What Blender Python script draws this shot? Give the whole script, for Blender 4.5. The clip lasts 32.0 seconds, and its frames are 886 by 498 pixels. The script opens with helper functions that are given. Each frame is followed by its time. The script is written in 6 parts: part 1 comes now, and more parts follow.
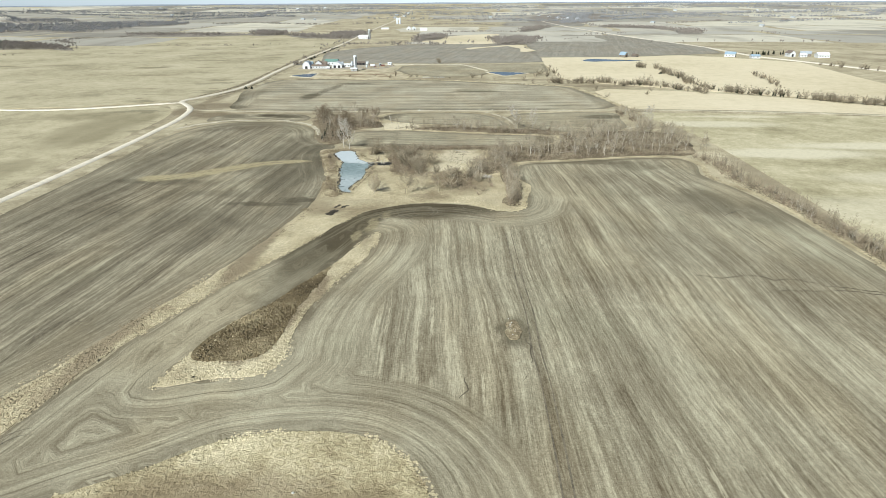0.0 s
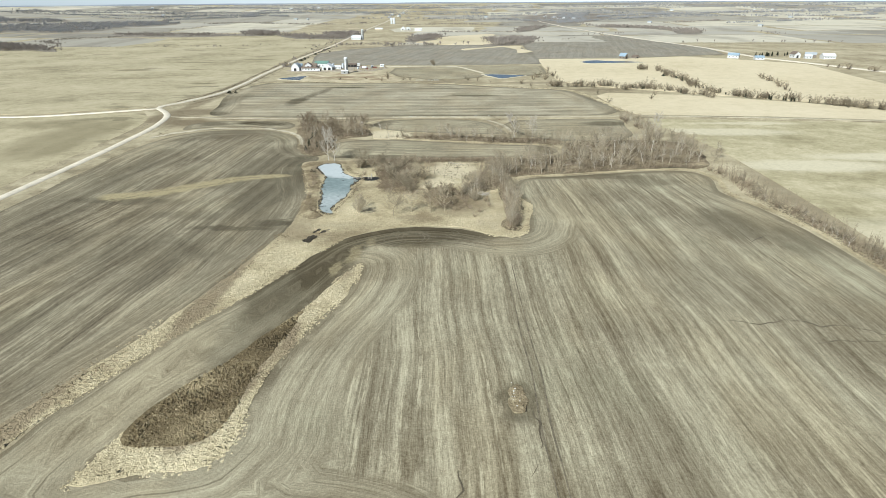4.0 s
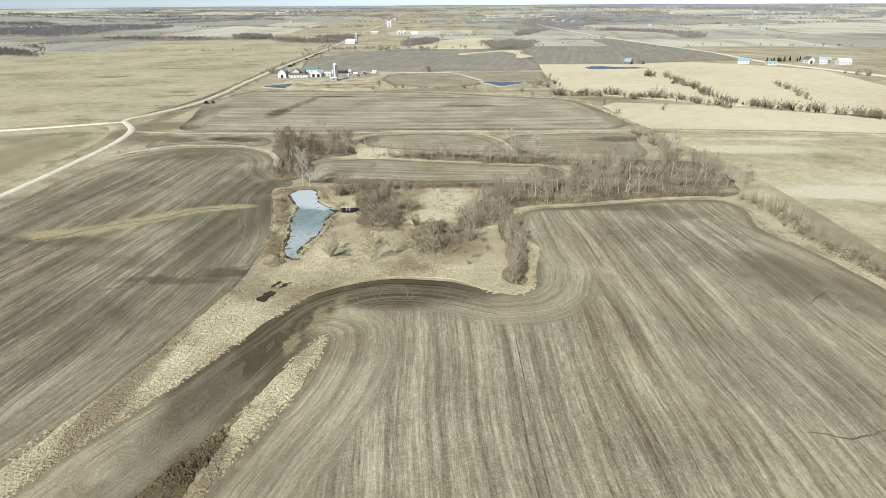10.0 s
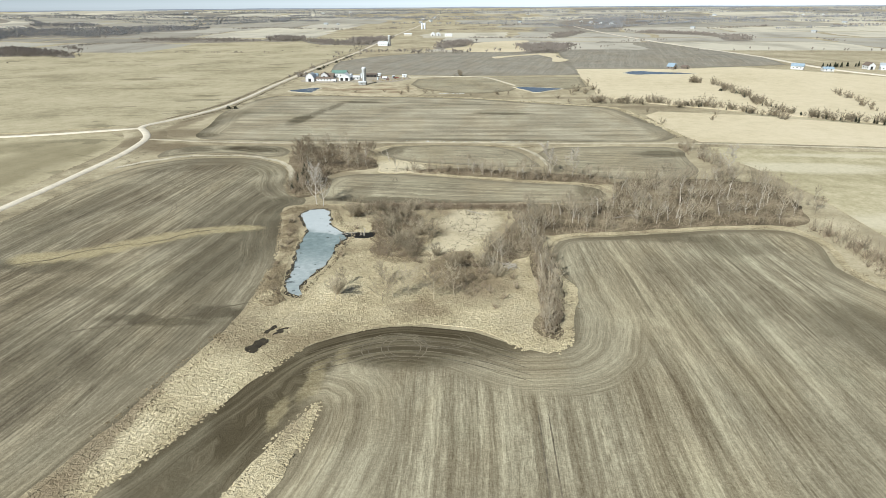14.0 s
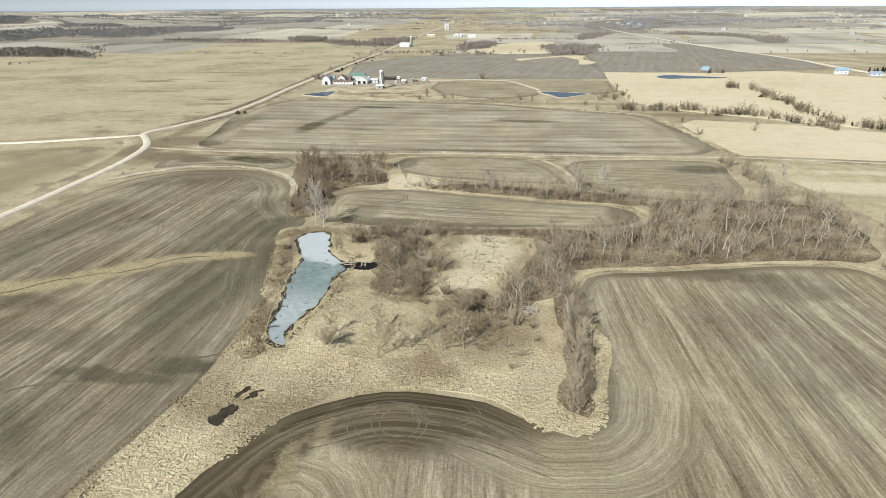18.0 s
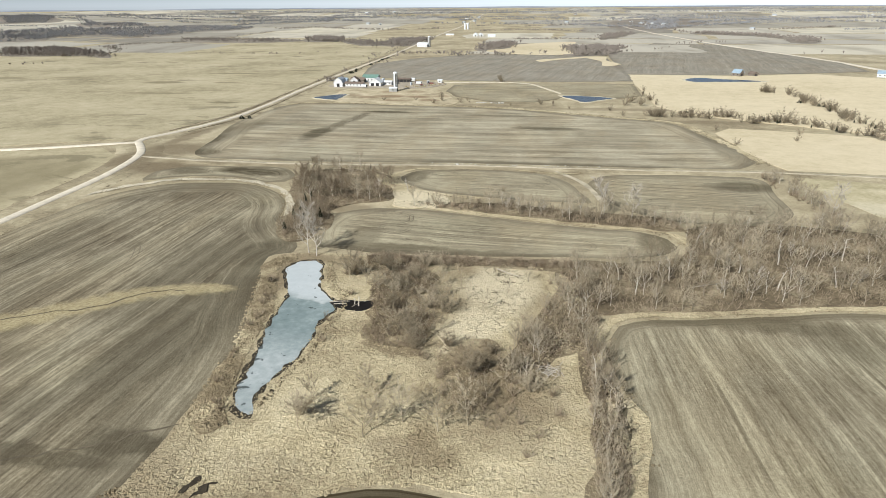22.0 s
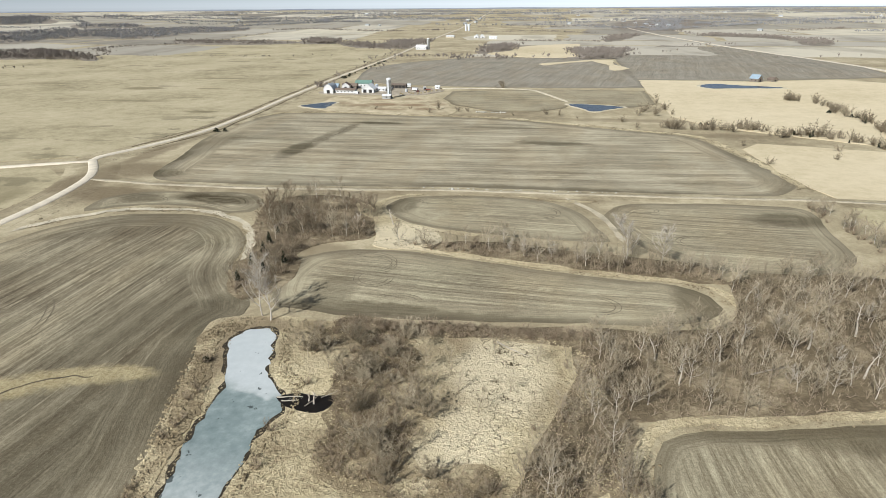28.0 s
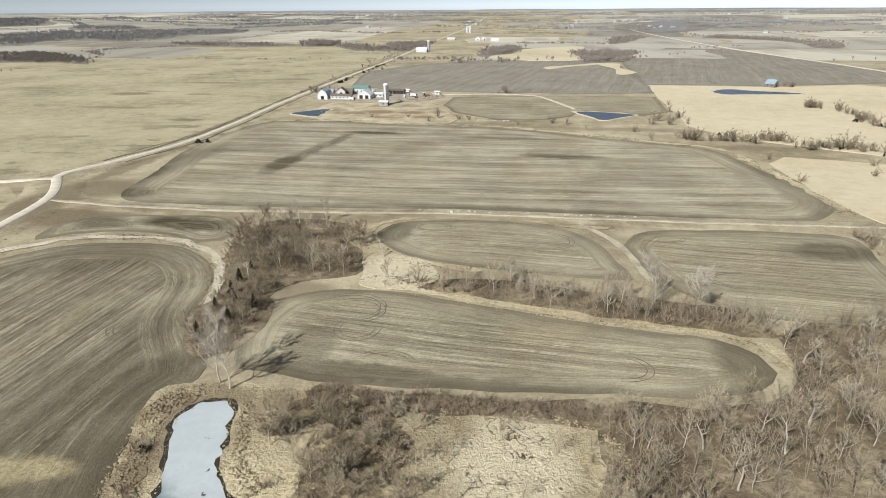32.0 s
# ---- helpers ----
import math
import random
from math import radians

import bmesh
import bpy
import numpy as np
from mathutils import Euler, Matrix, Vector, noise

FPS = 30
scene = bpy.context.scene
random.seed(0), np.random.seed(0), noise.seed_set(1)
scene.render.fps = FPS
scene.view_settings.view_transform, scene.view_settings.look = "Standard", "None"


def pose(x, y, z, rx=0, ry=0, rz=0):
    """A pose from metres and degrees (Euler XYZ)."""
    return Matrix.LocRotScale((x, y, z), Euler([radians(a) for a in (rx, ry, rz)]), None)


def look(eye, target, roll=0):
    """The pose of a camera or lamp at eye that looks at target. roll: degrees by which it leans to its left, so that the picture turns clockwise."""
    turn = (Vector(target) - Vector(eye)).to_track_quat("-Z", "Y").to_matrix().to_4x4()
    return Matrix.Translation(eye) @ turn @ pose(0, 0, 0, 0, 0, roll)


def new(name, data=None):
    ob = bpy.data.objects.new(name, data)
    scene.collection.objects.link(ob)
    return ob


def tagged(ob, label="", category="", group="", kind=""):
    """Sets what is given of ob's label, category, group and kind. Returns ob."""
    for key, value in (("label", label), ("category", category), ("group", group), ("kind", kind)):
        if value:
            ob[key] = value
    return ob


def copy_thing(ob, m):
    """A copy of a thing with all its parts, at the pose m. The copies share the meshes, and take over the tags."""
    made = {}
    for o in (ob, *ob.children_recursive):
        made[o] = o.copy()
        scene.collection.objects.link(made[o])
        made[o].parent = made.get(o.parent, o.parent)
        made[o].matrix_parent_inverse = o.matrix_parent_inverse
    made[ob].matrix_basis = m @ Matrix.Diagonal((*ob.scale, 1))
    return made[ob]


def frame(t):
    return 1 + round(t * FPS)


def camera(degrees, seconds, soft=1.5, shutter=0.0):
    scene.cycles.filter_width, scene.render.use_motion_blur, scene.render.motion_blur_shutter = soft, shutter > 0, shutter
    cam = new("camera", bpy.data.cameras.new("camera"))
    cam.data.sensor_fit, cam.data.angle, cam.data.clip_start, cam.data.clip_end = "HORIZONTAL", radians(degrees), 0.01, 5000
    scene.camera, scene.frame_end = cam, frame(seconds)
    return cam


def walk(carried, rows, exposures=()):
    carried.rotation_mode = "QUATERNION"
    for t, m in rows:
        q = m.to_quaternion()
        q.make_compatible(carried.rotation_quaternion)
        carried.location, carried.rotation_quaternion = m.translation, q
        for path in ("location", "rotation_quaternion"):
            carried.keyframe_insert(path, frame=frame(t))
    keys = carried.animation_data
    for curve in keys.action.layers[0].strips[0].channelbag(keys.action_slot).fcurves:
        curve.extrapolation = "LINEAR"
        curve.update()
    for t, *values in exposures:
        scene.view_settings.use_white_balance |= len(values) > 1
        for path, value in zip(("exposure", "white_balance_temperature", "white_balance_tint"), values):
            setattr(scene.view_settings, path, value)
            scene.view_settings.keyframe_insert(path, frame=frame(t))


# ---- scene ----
from mathutils import geometry
from math import sin, cos, pi, exp, hypot, atan2, sqrt

# ---------------------------------------------------------------- camera
cam = camera(73.7, 32.0, soft=0.6)
# seconds, x, y, z, pitch, roll, yaw
PATH = (
    (0, 0.02, 0.00, 84.51, -22.900, -0.32, 3.215),
    (0.5, -0.08, 3.79, 84.49, -22.904, -0.32, 3.086),
    (1, -0.15, 7.58, 84.47, -22.909, -0.32, 3.007),
    (2, -0.21, 15.18, 84.44, -22.918, -0.33, 2.901),
    (3, -0.19, 22.80, 84.40, -22.927, -0.33, 2.832),
    (3.5, -0.14, 26.61, 84.38, -22.931, -0.33, 2.804),
    (5.5, 0.18, 41.88, 84.31, -22.892, -0.34, 2.782),
    (6.5, 0.41, 49.53, 84.28, -22.863, -0.34, 2.732),
    (8, 0.81, 61.01, 84.22, -22.820, -0.35, 2.680),
    (9, 1.09, 68.67, 84.19, -22.758, -0.35, 2.651),
    (10, 1.38, 76.33, 84.16, -22.697, -0.36, 2.653),
    (11, 1.65, 84.00, 84.13, -22.636, -0.36, 2.664),
    (11.5, 1.78, 87.83, 84.11, -22.605, -0.36, 2.707),
    (12, 1.91, 91.67, 84.09, -22.575, -0.36, 3.023),
    (12.5, 2.02, 95.50, 84.08, -22.563, -0.36, 3.702),
    (13, 2.13, 99.34, 84.06, -22.551, -0.36, 4.510),
    (13.5, 2.23, 103.18, 84.05, -22.540, -0.36, 5.251),
    (14, 2.33, 107.01, 84.03, -22.528, -0.37, 5.861),
    (14.5, 2.40, 110.85, 84.02, -22.516, -0.37, 6.265),
    (16.5, 2.59, 126.21, 83.96, -22.480, -0.37, 7.667),
    (17.5, 2.60, 133.90, 83.93, -22.478, -0.37, 7.919),
    (18.5, 2.54, 141.60, 83.90, -22.476, -0.38, 8.383),
    (19.5, 2.41, 149.31, 83.88, -22.474, -0.38, 9.026),
    (20.5, 2.20, 157.03, 83.85, -22.490, -0.38, 9.670),
    (21.5, 1.91, 164.76, 83.83, -22.525, -0.38, 9.875),
    (22.5, 1.54, 172.51, 83.80, -22.560, -0.39, 10.066),
    (23.5, 1.08, 180.27, 83.78, -22.595, -0.39, 10.152),
    (24.5, 0.53, 188.06, 83.75, -22.593, -0.39, 10.102),
    (25.5, -0.11, 195.88, 83.73, -22.555, -0.40, 10.068),
    (27.5, -1.65, 211.60, 83.68, -22.479, -0.40, 10.115),
    (28.5, -2.56, 219.52, 83.66, -22.442, -0.40, 10.150),
    (29.5, -3.55, 227.48, 83.64, -22.408, -0.41, 10.248),
    (30.5, -4.63, 235.49, 83.62, -22.373, -0.41, 10.259),
    (31.25, -5.51, 241.54, 83.61, -22.347, -0.41, 10.286),
    (32, -6.42, 247.61, 83.59, -22.322, -0.41, 10.258),
)


def walk_rows():
    rows = []
    for t, x, y, z, pitch, roll, yaw in PATH:
        a, b = radians(yaw), radians(pitch)
        ahead = Vector((-sin(a) * cos(b), cos(a) * cos(b), sin(b)))
        rows.append((t, look((x, y, z), Vector((x, y, z)) + 100 * ahead, roll)))
    return rows


walk(cam, walk_rows(), exposures=((0, 0.28, 5750, 4.6), (12, 0.21, 5800, 5.6), (19, 0.19, 5980, 8.6), (32, 0.11, 5980, 10.0)))

# ---------------------------------------------------------------- light
SUN_AZ = atan2(-0.46, -0.89)  # the sun stands behind and to the left: x, y of its direction
SUN_EL = radians(39)
world = bpy.data.worlds.new("sky")
scene.world = world
world.use_nodes = True
wn = world.node_tree.nodes
sky = wn.new("ShaderNodeTexSky")
sky.sky_type = "NISHITA"
sky.sun_disc = False
sky.sun_elevation = SUN_EL
sky.sun_rotation = SUN_AZ
sky.air_density, sky.dust_density, sky.ozone_density = 1.0, 0.0, 2.0
wn["Background"].inputs["Strength"].default_value = 0.0125
# thin high haze: paler and cooler than clear air
soft_sky = wn.new("ShaderNodeHueSaturation")
soft_sky.inputs["Saturation"].default_value = 0.24
cool = wn.new("ShaderNodeMix")
cool.data_type, cool.blend_type = "RGBA", "MULTIPLY"
cool.inputs[0].default_value = 1.0
cool.inputs[7].default_value = (0.94, 1.0, 1.08, 1)
world.node_tree.links.new(sky.outputs[0], soft_sky.inputs["Color"])
world.node_tree.links.new(soft_sky.outputs[0], cool.inputs[6])
# more of the light comes from the bright low sky than in clean air
steep = wn.new("ShaderNodeGamma")
steep.inputs["Gamma"].default_value = 1.75
world.node_tree.links.new(cool.outputs[2], steep.inputs["Color"])
world.node_tree.links.new(steep.outputs[0], wn["Background"].inputs["Color"])
sun = new("sun", bpy.data.lights.new("sun", "SUN"))
sun.data.energy = 5.0
sun.data.angle = radians(0.53)
sun.data.color = (1.0, 0.965, 0.89)
sd = Vector((sin(SUN_AZ) * cos(SUN_EL), cos(SUN_AZ) * cos(SUN_EL), sin(SUN_EL)))
sun.matrix_world = look(sd * 500, (0, 0, 0))

# ---------------------------------------------------------------- lie of the land
BUMPS = ((0, 110, 120, 110, 2.0), (-270, 500, 130, 150, 4.5), (350, 1000, 300, 250, 7.0),
         (-800, 1300, 400, 400, -6.0), (60, 250, 60, 60, 1.5))


def ht(x, y):
    """Height of the ground; it climbs gently towards the skyline."""
    z = 0.0
    for a, b, c, d, h in BUMPS:
        q = ((x - a) / c) ** 2 + ((y - b) / d) ** 2
        if q < 20:
            z += h * exp(-q)
    r = hypot(x, y - 100)
    if r > 2400:
        u = min((r - 2400) / 2450, 1.0)
        z += 84.3 - r * (84.3 / 2400 + (0.0062 - 84.3 / 2400) * u * (1.6 - 0.6 * u))
    return z


# ---------------------------------------------------------------- materials
class Nodes:
    """Short way to write a node material on world coordinates."""

    def __init__(self, name, rough=0.95):
        self.mat = bpy.data.materials.new(name)
        self.mat.use_nodes = True
        self.t = self.mat.node_tree
        self.n, self.l = self.t.nodes, self.t.links
        self.bsdf = self.n["Principled BSDF"]
        self.bsdf.inputs["Roughness"].default_value = rough
        self.bsdf.inputs["Specular IOR Level"].default_value = 0.25

    def node(self, kind, **values):
        nd = self.n.new(kind)
        for k, v in values.items():
            nd.inputs[k].default_value = v
        return nd

    def link(self, a, b):
        self.l.new(a, b)

    def pos(self):
        return self.n.new("ShaderNodeNewGeometry").outputs["Position"]

    def mapped(self, vec, scale=(1, 1, 1), rot=0.0, loc=(0, 0, 0)):
        m = self.n.new("ShaderNodeMapping")
        m.inputs["Scale"].default_value = scale
        m.inputs["Rotation"].default_value = (0, 0, rot)
        m.inputs["Location"].default_value = loc
        self.link(vec, m.inputs["Vector"])
        return m.outputs[0]

    def noise(self, vec, scale, detail=2.0, rough=0.5, distortion=0.0):
        nd = self.n.new("ShaderNodeTexNoise")
        nd.inputs["Scale"].default_value = scale
        nd.inputs["Detail"].default_value = detail
        nd.inputs["Roughness"].default_value = rough
        nd.inputs["Distortion"].default_value = distortion
        self.link(vec, nd.inputs["Vector"])
        return nd.outputs["Fac"]

    def math(self, op, a, b=None, clamp=False):
        nd = self.n.new("ShaderNodeMath")
        nd.operation = op
        nd.use_clamp = clamp
        for i, v in enumerate((a, b)):
            if v is None:
                continue
            if isinstance(v, (int, float)):
                nd.inputs[i].default_value = v
            else:
                self.link(v, nd.inputs[i])
        return nd.outputs[0]

    def ramp(self, fac, *stops):
        nd = self.n.new("ShaderNodeValToRGB")
        while len(nd.color_ramp.elements) < len(stops):
            nd.color_ramp.elements.new(0.5)
        for e, (p, c) in zip(nd.color_ramp.elements, stops):
            e.position, e.color = p, (*c, 1) if len(c) == 3 else c
        self.link(fac, nd.inputs["Fac"])
        return nd.outputs["Color"]

    def mix(self, fac, a, b, kind="MIX"):
        nd = self.n.new("ShaderNodeMix")
        nd.data_type, nd.blend_type = "RGBA", kind
        if isinstance(fac, (int, float)):
            nd.inputs[0].default_value = fac
        else:
            self.link(fac, nd.inputs[0])
        for k, v in ((6, a), (7, b)):
            if isinstance(v, tuple):
                nd.inputs[k].default_value = (*v, 1)
            else:
                self.link(v, nd.inputs[k])
        return nd.outputs[2]

    def step(self, v, lo, hi):
        nd = self.n.new("ShaderNodeMapRange")
        nd.interpolation_type = "SMOOTHSTEP"
        nd.inputs["From Min"].default_value, nd.inputs["From Max"].default_value = lo, hi
        self.link(v, nd.inputs["Value"])
        return nd.outputs[0]

    def attr(self, name):
        nd = self.n.new("ShaderNodeAttribute")
        nd.attribute_name = name
        return nd.outputs["Fac"]

    def rand(self):
        return self.n.new("ShaderNodeObjectInfo").outputs["Random"]

    def done(self, color, bump=None, strength=0.4, distance=0.3):
        if isinstance(color, tuple):
            self.bsdf.inputs["Base Color"].default_value = (*color, 1)
        else:
            self.link(color, self.bsdf.inputs["Base Color"])
        if bump is not None:
            b = self.n.new("ShaderNodeBump")
            b.inputs["Strength"].default_value, b.inputs["Distance"].default_value = strength, distance
            self.link(bump, b.inputs["Height"])
            self.link(b.outputs[0], self.bsdf.inputs["Normal"])
        return self.mat


def stain_mask(m, p, stains, amp=26.0, scale=0.06):
    """Soft uneven spots at plan places: x, y, half widths, strength."""
    total = None
    bent = m.n.new("ShaderNodeVectorMath")
    bent.operation = "ADD"
    wobble = m.n.new("ShaderNodeTexNoise")
    wobble.inputs["Scale"].default_value, wobble.inputs["Detail"].default_value = scale, 5.0
    wobble.inputs["Roughness"].default_value = 0.65
    m.link(p, wobble.inputs["Vector"])
    big = m.n.new("ShaderNodeVectorMath")
    big.operation = "MULTIPLY_ADD"
    big.inputs[1].default_value, big.inputs[2].default_value = (amp, amp, 0), (-amp / 2, -amp / 2, 0)
    m.link(wobble.outputs["Color"], big.inputs[0])
    m.link(p, bent.inputs[0])
    m.link(big.outputs[0], bent.inputs[1])
    for sx, sy, rx, ry, k in stains:
        mp = m.n.new("ShaderNodeVectorMath")
        mp.operation = "MULTIPLY_ADD"
        mp.inputs[1].default_value, mp.inputs[2].default_value = (1 / rx, 1 / ry, 0), (-sx / rx, -sy / ry, 0)
        m.link(bent.outputs[0], mp.inputs[0])
        ln = m.n.new("ShaderNodeVectorMath")
        ln.operation = "LENGTH"
        m.link(mp.outputs[0], ln.inputs[0])
        one = m.math("MULTIPLY", m.step(ln.outputs["Value"], 1.3, 0.55), k)
        total = one if total is None else m.math("MAXIMUM", total, one)
    return total


def grass_material(name, dark, mid, pale, patch=0.012, rough_scale=0.9, relief=0.5, stains=(), stain=(0.2, 0.15, 0.09), cracked=(), strokes=0.0):
    """Dry winter grass: blotches, tussocks and fine blades."""
    m = Nodes(name)
    p = m.pos()
    big = m.noise(p, patch, 3.0, 0.55)
    med = m.noise(p, 0.09, 3.0, 0.6)
    tus = m.noise(p, rough_scale, 3.0, 0.65, 0.6)
    fine = m.noise(p, 4.0, 2.0, 0.6)
    v = m.math("ADD", m.math("MULTIPLY", big, 0.40), m.math("MULTIPLY", med, 0.28))
    v = m.math("ADD", v, m.math("MULTIPLY", tus, 0.22))
    v = m.math("ADD", v, m.math("MULTIPLY", fine, 0.10))
    if relief >= 1.0:
        # rank wet grass is patchier than grazed turf
        v = m.math("ADD", m.math("MULTIPLY", m.math("SUBTRACT", v, 0.5), 1.4), 0.49)
    col = m.ramp(v, (0.36, dark), (0.50, mid), (0.62, pale))
    if stains:
        col = m.mix(m.math("MULTIPLY", stain_mask(m, p, stains, 9.0, 0.16), m.math("ADD", tus, 0.45), True), col, stain)
    if strokes:
        # short dark hummocks and cattle paths
        st = m.step(m.noise(m.mapped(p, scale=(0.45, 1.0, 1)), 0.035, 5.0, 0.62, 0.5), 0.565, 0.61)
        st = m.math("MULTIPLY", st, m.step(m.noise(p, 0.006, 2.0), 0.46, 0.60))
        col = m.mix(m.math("MULTIPLY", st, strokes), col, tuple(c * 0.75 for c in dark))
    if cracked:
        # tussocks, with the shade in the gaps between them painted dark
        vt = m.n.new("ShaderNodeTexVoronoi")
        vt.feature = "DISTANCE_TO_EDGE"
        vt.inputs["Scale"].default_value = 0.85
        vt.inputs["Randomness"].default_value = 1.0
        m.link(p, vt.inputs["Vector"])
        seam_shade = m.math("MULTIPLY", m.step(vt.outputs["Distance"], 0.20, 0.02), m.math("MULTIPLY", m.step(med, 0.40, 0.60), 0.28))
        col = m.mix(seam_shade, col, tuple(c * 0.6 for c in dark))
        # matted pale sedge, parted by channels whose shade is painted as dark lines
        vor = m.n.new("ShaderNodeTexVoronoi")
        vor.feature = "DISTANCE_TO_EDGE"
        vor.inputs["Scale"].default_value = 0.30
        warp = m.n.new("ShaderNodeVectorMath")
        warp.operation = "ADD"
        wob = m.n.new("ShaderNodeTexNoise")
        wob.inputs["Scale"].default_value = 0.5
        m.link(p, wob.inputs["Vector"])
        wob.inputs["Detail"].default_value = 4.0
        far = m.n.new("ShaderNodeVectorMath")
        far.operation = "MULTIPLY"
        far.inputs[1].default_value = (6.0, 6.0, 0)
        m.link(wob.outputs["Color"], far.inputs[0])
        m.link(p, warp.inputs[0])
        m.link(far.outputs[0], warp.inputs[1])
        m.link(warp.outputs[0], vor.inputs["Vector"])
        zone = m.math("MAXIMUM", stain_mask(m, p, cracked, 9.0, 0.16), 0.16)
        col = m.mix(m.math("MULTIPLY", zone, 0.7), col, (0.755, 0.655, 0.45))
        gap = m.math("MULTIPLY", m.step(vor.outputs["Distance"], 0.055, 0.01), m.math("MULTIPLY", zone, m.step(med, 0.40, 0.60)))
        col = m.mix(gap, col, (0.10, 0.075, 0.04))
    h = m.math("ADD", tus, m.math("MULTIPLY", fine, 0.3))
    return m.done(col, h, relief, 0.5)


def field_material(name, angle, soil, mid, straw, across=0.30, headland=22.0, damp=0.5, contrast=1.0, seed=0.0, stains=(), grassy=(), rim=0.4, width=9.0, fan=26.0, band=0.034, drift=10.0, narrow_from=0.0):
    """Worked ground with old crop residue: passes of one implement width along the rows, turned passes round the edge, damp spots."""
    m = Nodes(name)
    p = m.pos()
    rows = m.mapped(p, rot=-angle, loc=(seed, seed * 0.7, 0))
    sep = m.n.new("ShaderNodeSeparateXYZ")
    m.link(rows, sep.inputs[0])
    along = sep.outputs[0]
    wob = m.math("MULTIPLY", m.math("SUBTRACT", m.noise(p, 0.012, 1.0), 0.5), fan * 0.35)
    edge = m.attr("edge")
    ragged = m.math("MULTIPLY", m.math("SUBTRACT", m.noise(p, 0.07, 3.0), 0.5), 9.0)
    reach = m.math("ADD", edge, ragged)
    if narrow_from:
        # only a narrow turning strip at the far end
        up = m.n.new("ShaderNodeSeparateXYZ")
        m.link(p, up.inputs[0])
        reach = m.math("ADD", reach, m.math("MULTIPLY", m.step(up.outputs[1], narrow_from, narrow_from + 30.0), headland * 0.8))
    turned = m.step(reach, headland + 2.5, headland - 2.5)
    fine = m.noise(p, 1.6, 4.0, 0.8)

    def passes(v, loc):
        """Light and dark, thin dark wheel lines, and bright straw lines across the passes at v."""
        one = m.n.new("ShaderNodeCombineXYZ")
        m.link(m.math("MULTIPLY", along, 0.022), one.inputs[0])
        m.link(v, one.inputs[1])
        two = m.n.new("ShaderNodeCombineXYZ")
        m.link(m.math("MULTIPLY", along, 0.22), two.inputs[0])
        m.link(v, two.inputs[1])
        a, b = one.outputs[0], two.outputs[0]
        wide = m.noise(m.mapped(a, scale=(0.30, across * 0.5, 1), loc=(loc, 0, 0)), 1.0, 2.0, 0.5)
        narrow = m.noise(m.mapped(a, scale=(1.0, across * 2.4, 1), loc=(loc, 1, 0)), 1.0, 3.0, 0.65)
        clod = m.noise(m.mapped(b, scale=(1.0, 1.7, 1), loc=(loc, 2, 0)), 1.0, 4.0, 0.75)
        swing = m.math("SINE", m.math("ADD", m.math("MULTIPLY", v, 6.2832 / width), m.math("MULTIPLY", wide, 7.0)))
        swing = m.math("MULTIPLY", swing, m.math("MULTIPLY", m.noise(m.mapped(a, scale=(0.7, 0.04, 1), loc=(loc, 5, 0)), 1.0, 2.0), band))
        tone = m.math("ADD", m.math("MULTIPLY", wide, 0.12), m.math("MULTIPLY", narrow, 0.30))
        tone = m.math("ADD", tone, m.math("ADD", m.math("MULTIPLY", clod, 0.25), m.math("MULTIPLY", fine, 0.23)))
        tone = m.math("ADD", tone, swing)
        dash = m.step(m.noise(m.mapped(a, scale=(3.0, across * 0.4, 1), loc=(loc, 7, 0)), 1.0, 2.0), 0.42, 0.58)
        dark = m.step(m.noise(m.mapped(a, scale=(0.25, across * 3.2, 1), loc=(loc, 9, 0)), 1.0, 0.0), 0.68, 0.77)
        pale = m.math("MULTIPLY", dash, m.step(m.noise(m.mapped(a, scale=(0.2, across * 2.0, 1), loc=(loc, 13, 0)), 1.0, 1.0), 0.62, 0.72))
        return tone, m.math("MULTIPLY", dark, dash), m.math("MULTIPLY", pale, m.step(clod, 0.40, 0.56)), narrow, clod

    def either(a, b):
        nd = m.n.new("ShaderNodeMix")
        nd.data_type = "FLOAT"
        m.link(turned, nd.inputs[0])
        m.link(a, nd.inputs[2])
        m.link(b, nd.inputs[3])
        return nd.outputs[0]

    straight = passes(m.math("ADD", sep.outputs[1], wob), seed)
    round_edge = passes(m.math("ADD", edge, m.math("MULTIPLY", m.noise(p, 0.05, 2.0), 1.6)), seed + 31.0)
    s, dark, pale, narrow, clod = (either(a, b) for a, b in zip(straight, round_edge))
    # the turned ground round the edge is more even
    s = m.math("ADD", m.math("MULTIPLY", m.math("SUBTRACT", s, 0.5), m.math("SUBTRACT", 1.0, m.math("MULTIPLY", turned, 0.3))), 0.5)
    k = 0.080 / contrast
    blot = m.noise(p, 0.022, 4.0, 0.6, 0.4)
    s = m.math("ADD", s, m.math("MULTIPLY", m.math("SUBTRACT", blot, 0.5), 0.20))
    s = m.math("ADD", s, m.math("SUBTRACT", 0.05, m.math("MULTIPLY", turned, 0.010)))
    col = m.ramp(s, (0.5 - k * 1.3, soil), (0.5, mid), (0.5 + k * 1.2, straw))
    # browner and greyer ground in turn
    brown = m.step(m.noise(m.mapped(p, scale=(1, 0.4, 1)), 0.03, 3.0, 0.6), 0.44, 0.62)
    col = m.mix(m.math("MULTIPLY", brown, 0.35), col, m.mix(1.0, col, (0.97, 0.89, 0.78), "MULTIPLY"))
    grey = m.step(m.noise(m.mapped(p, loc=(50, 20, 0)), 0.019, 3.0, 0.6), 0.52, 0.68)
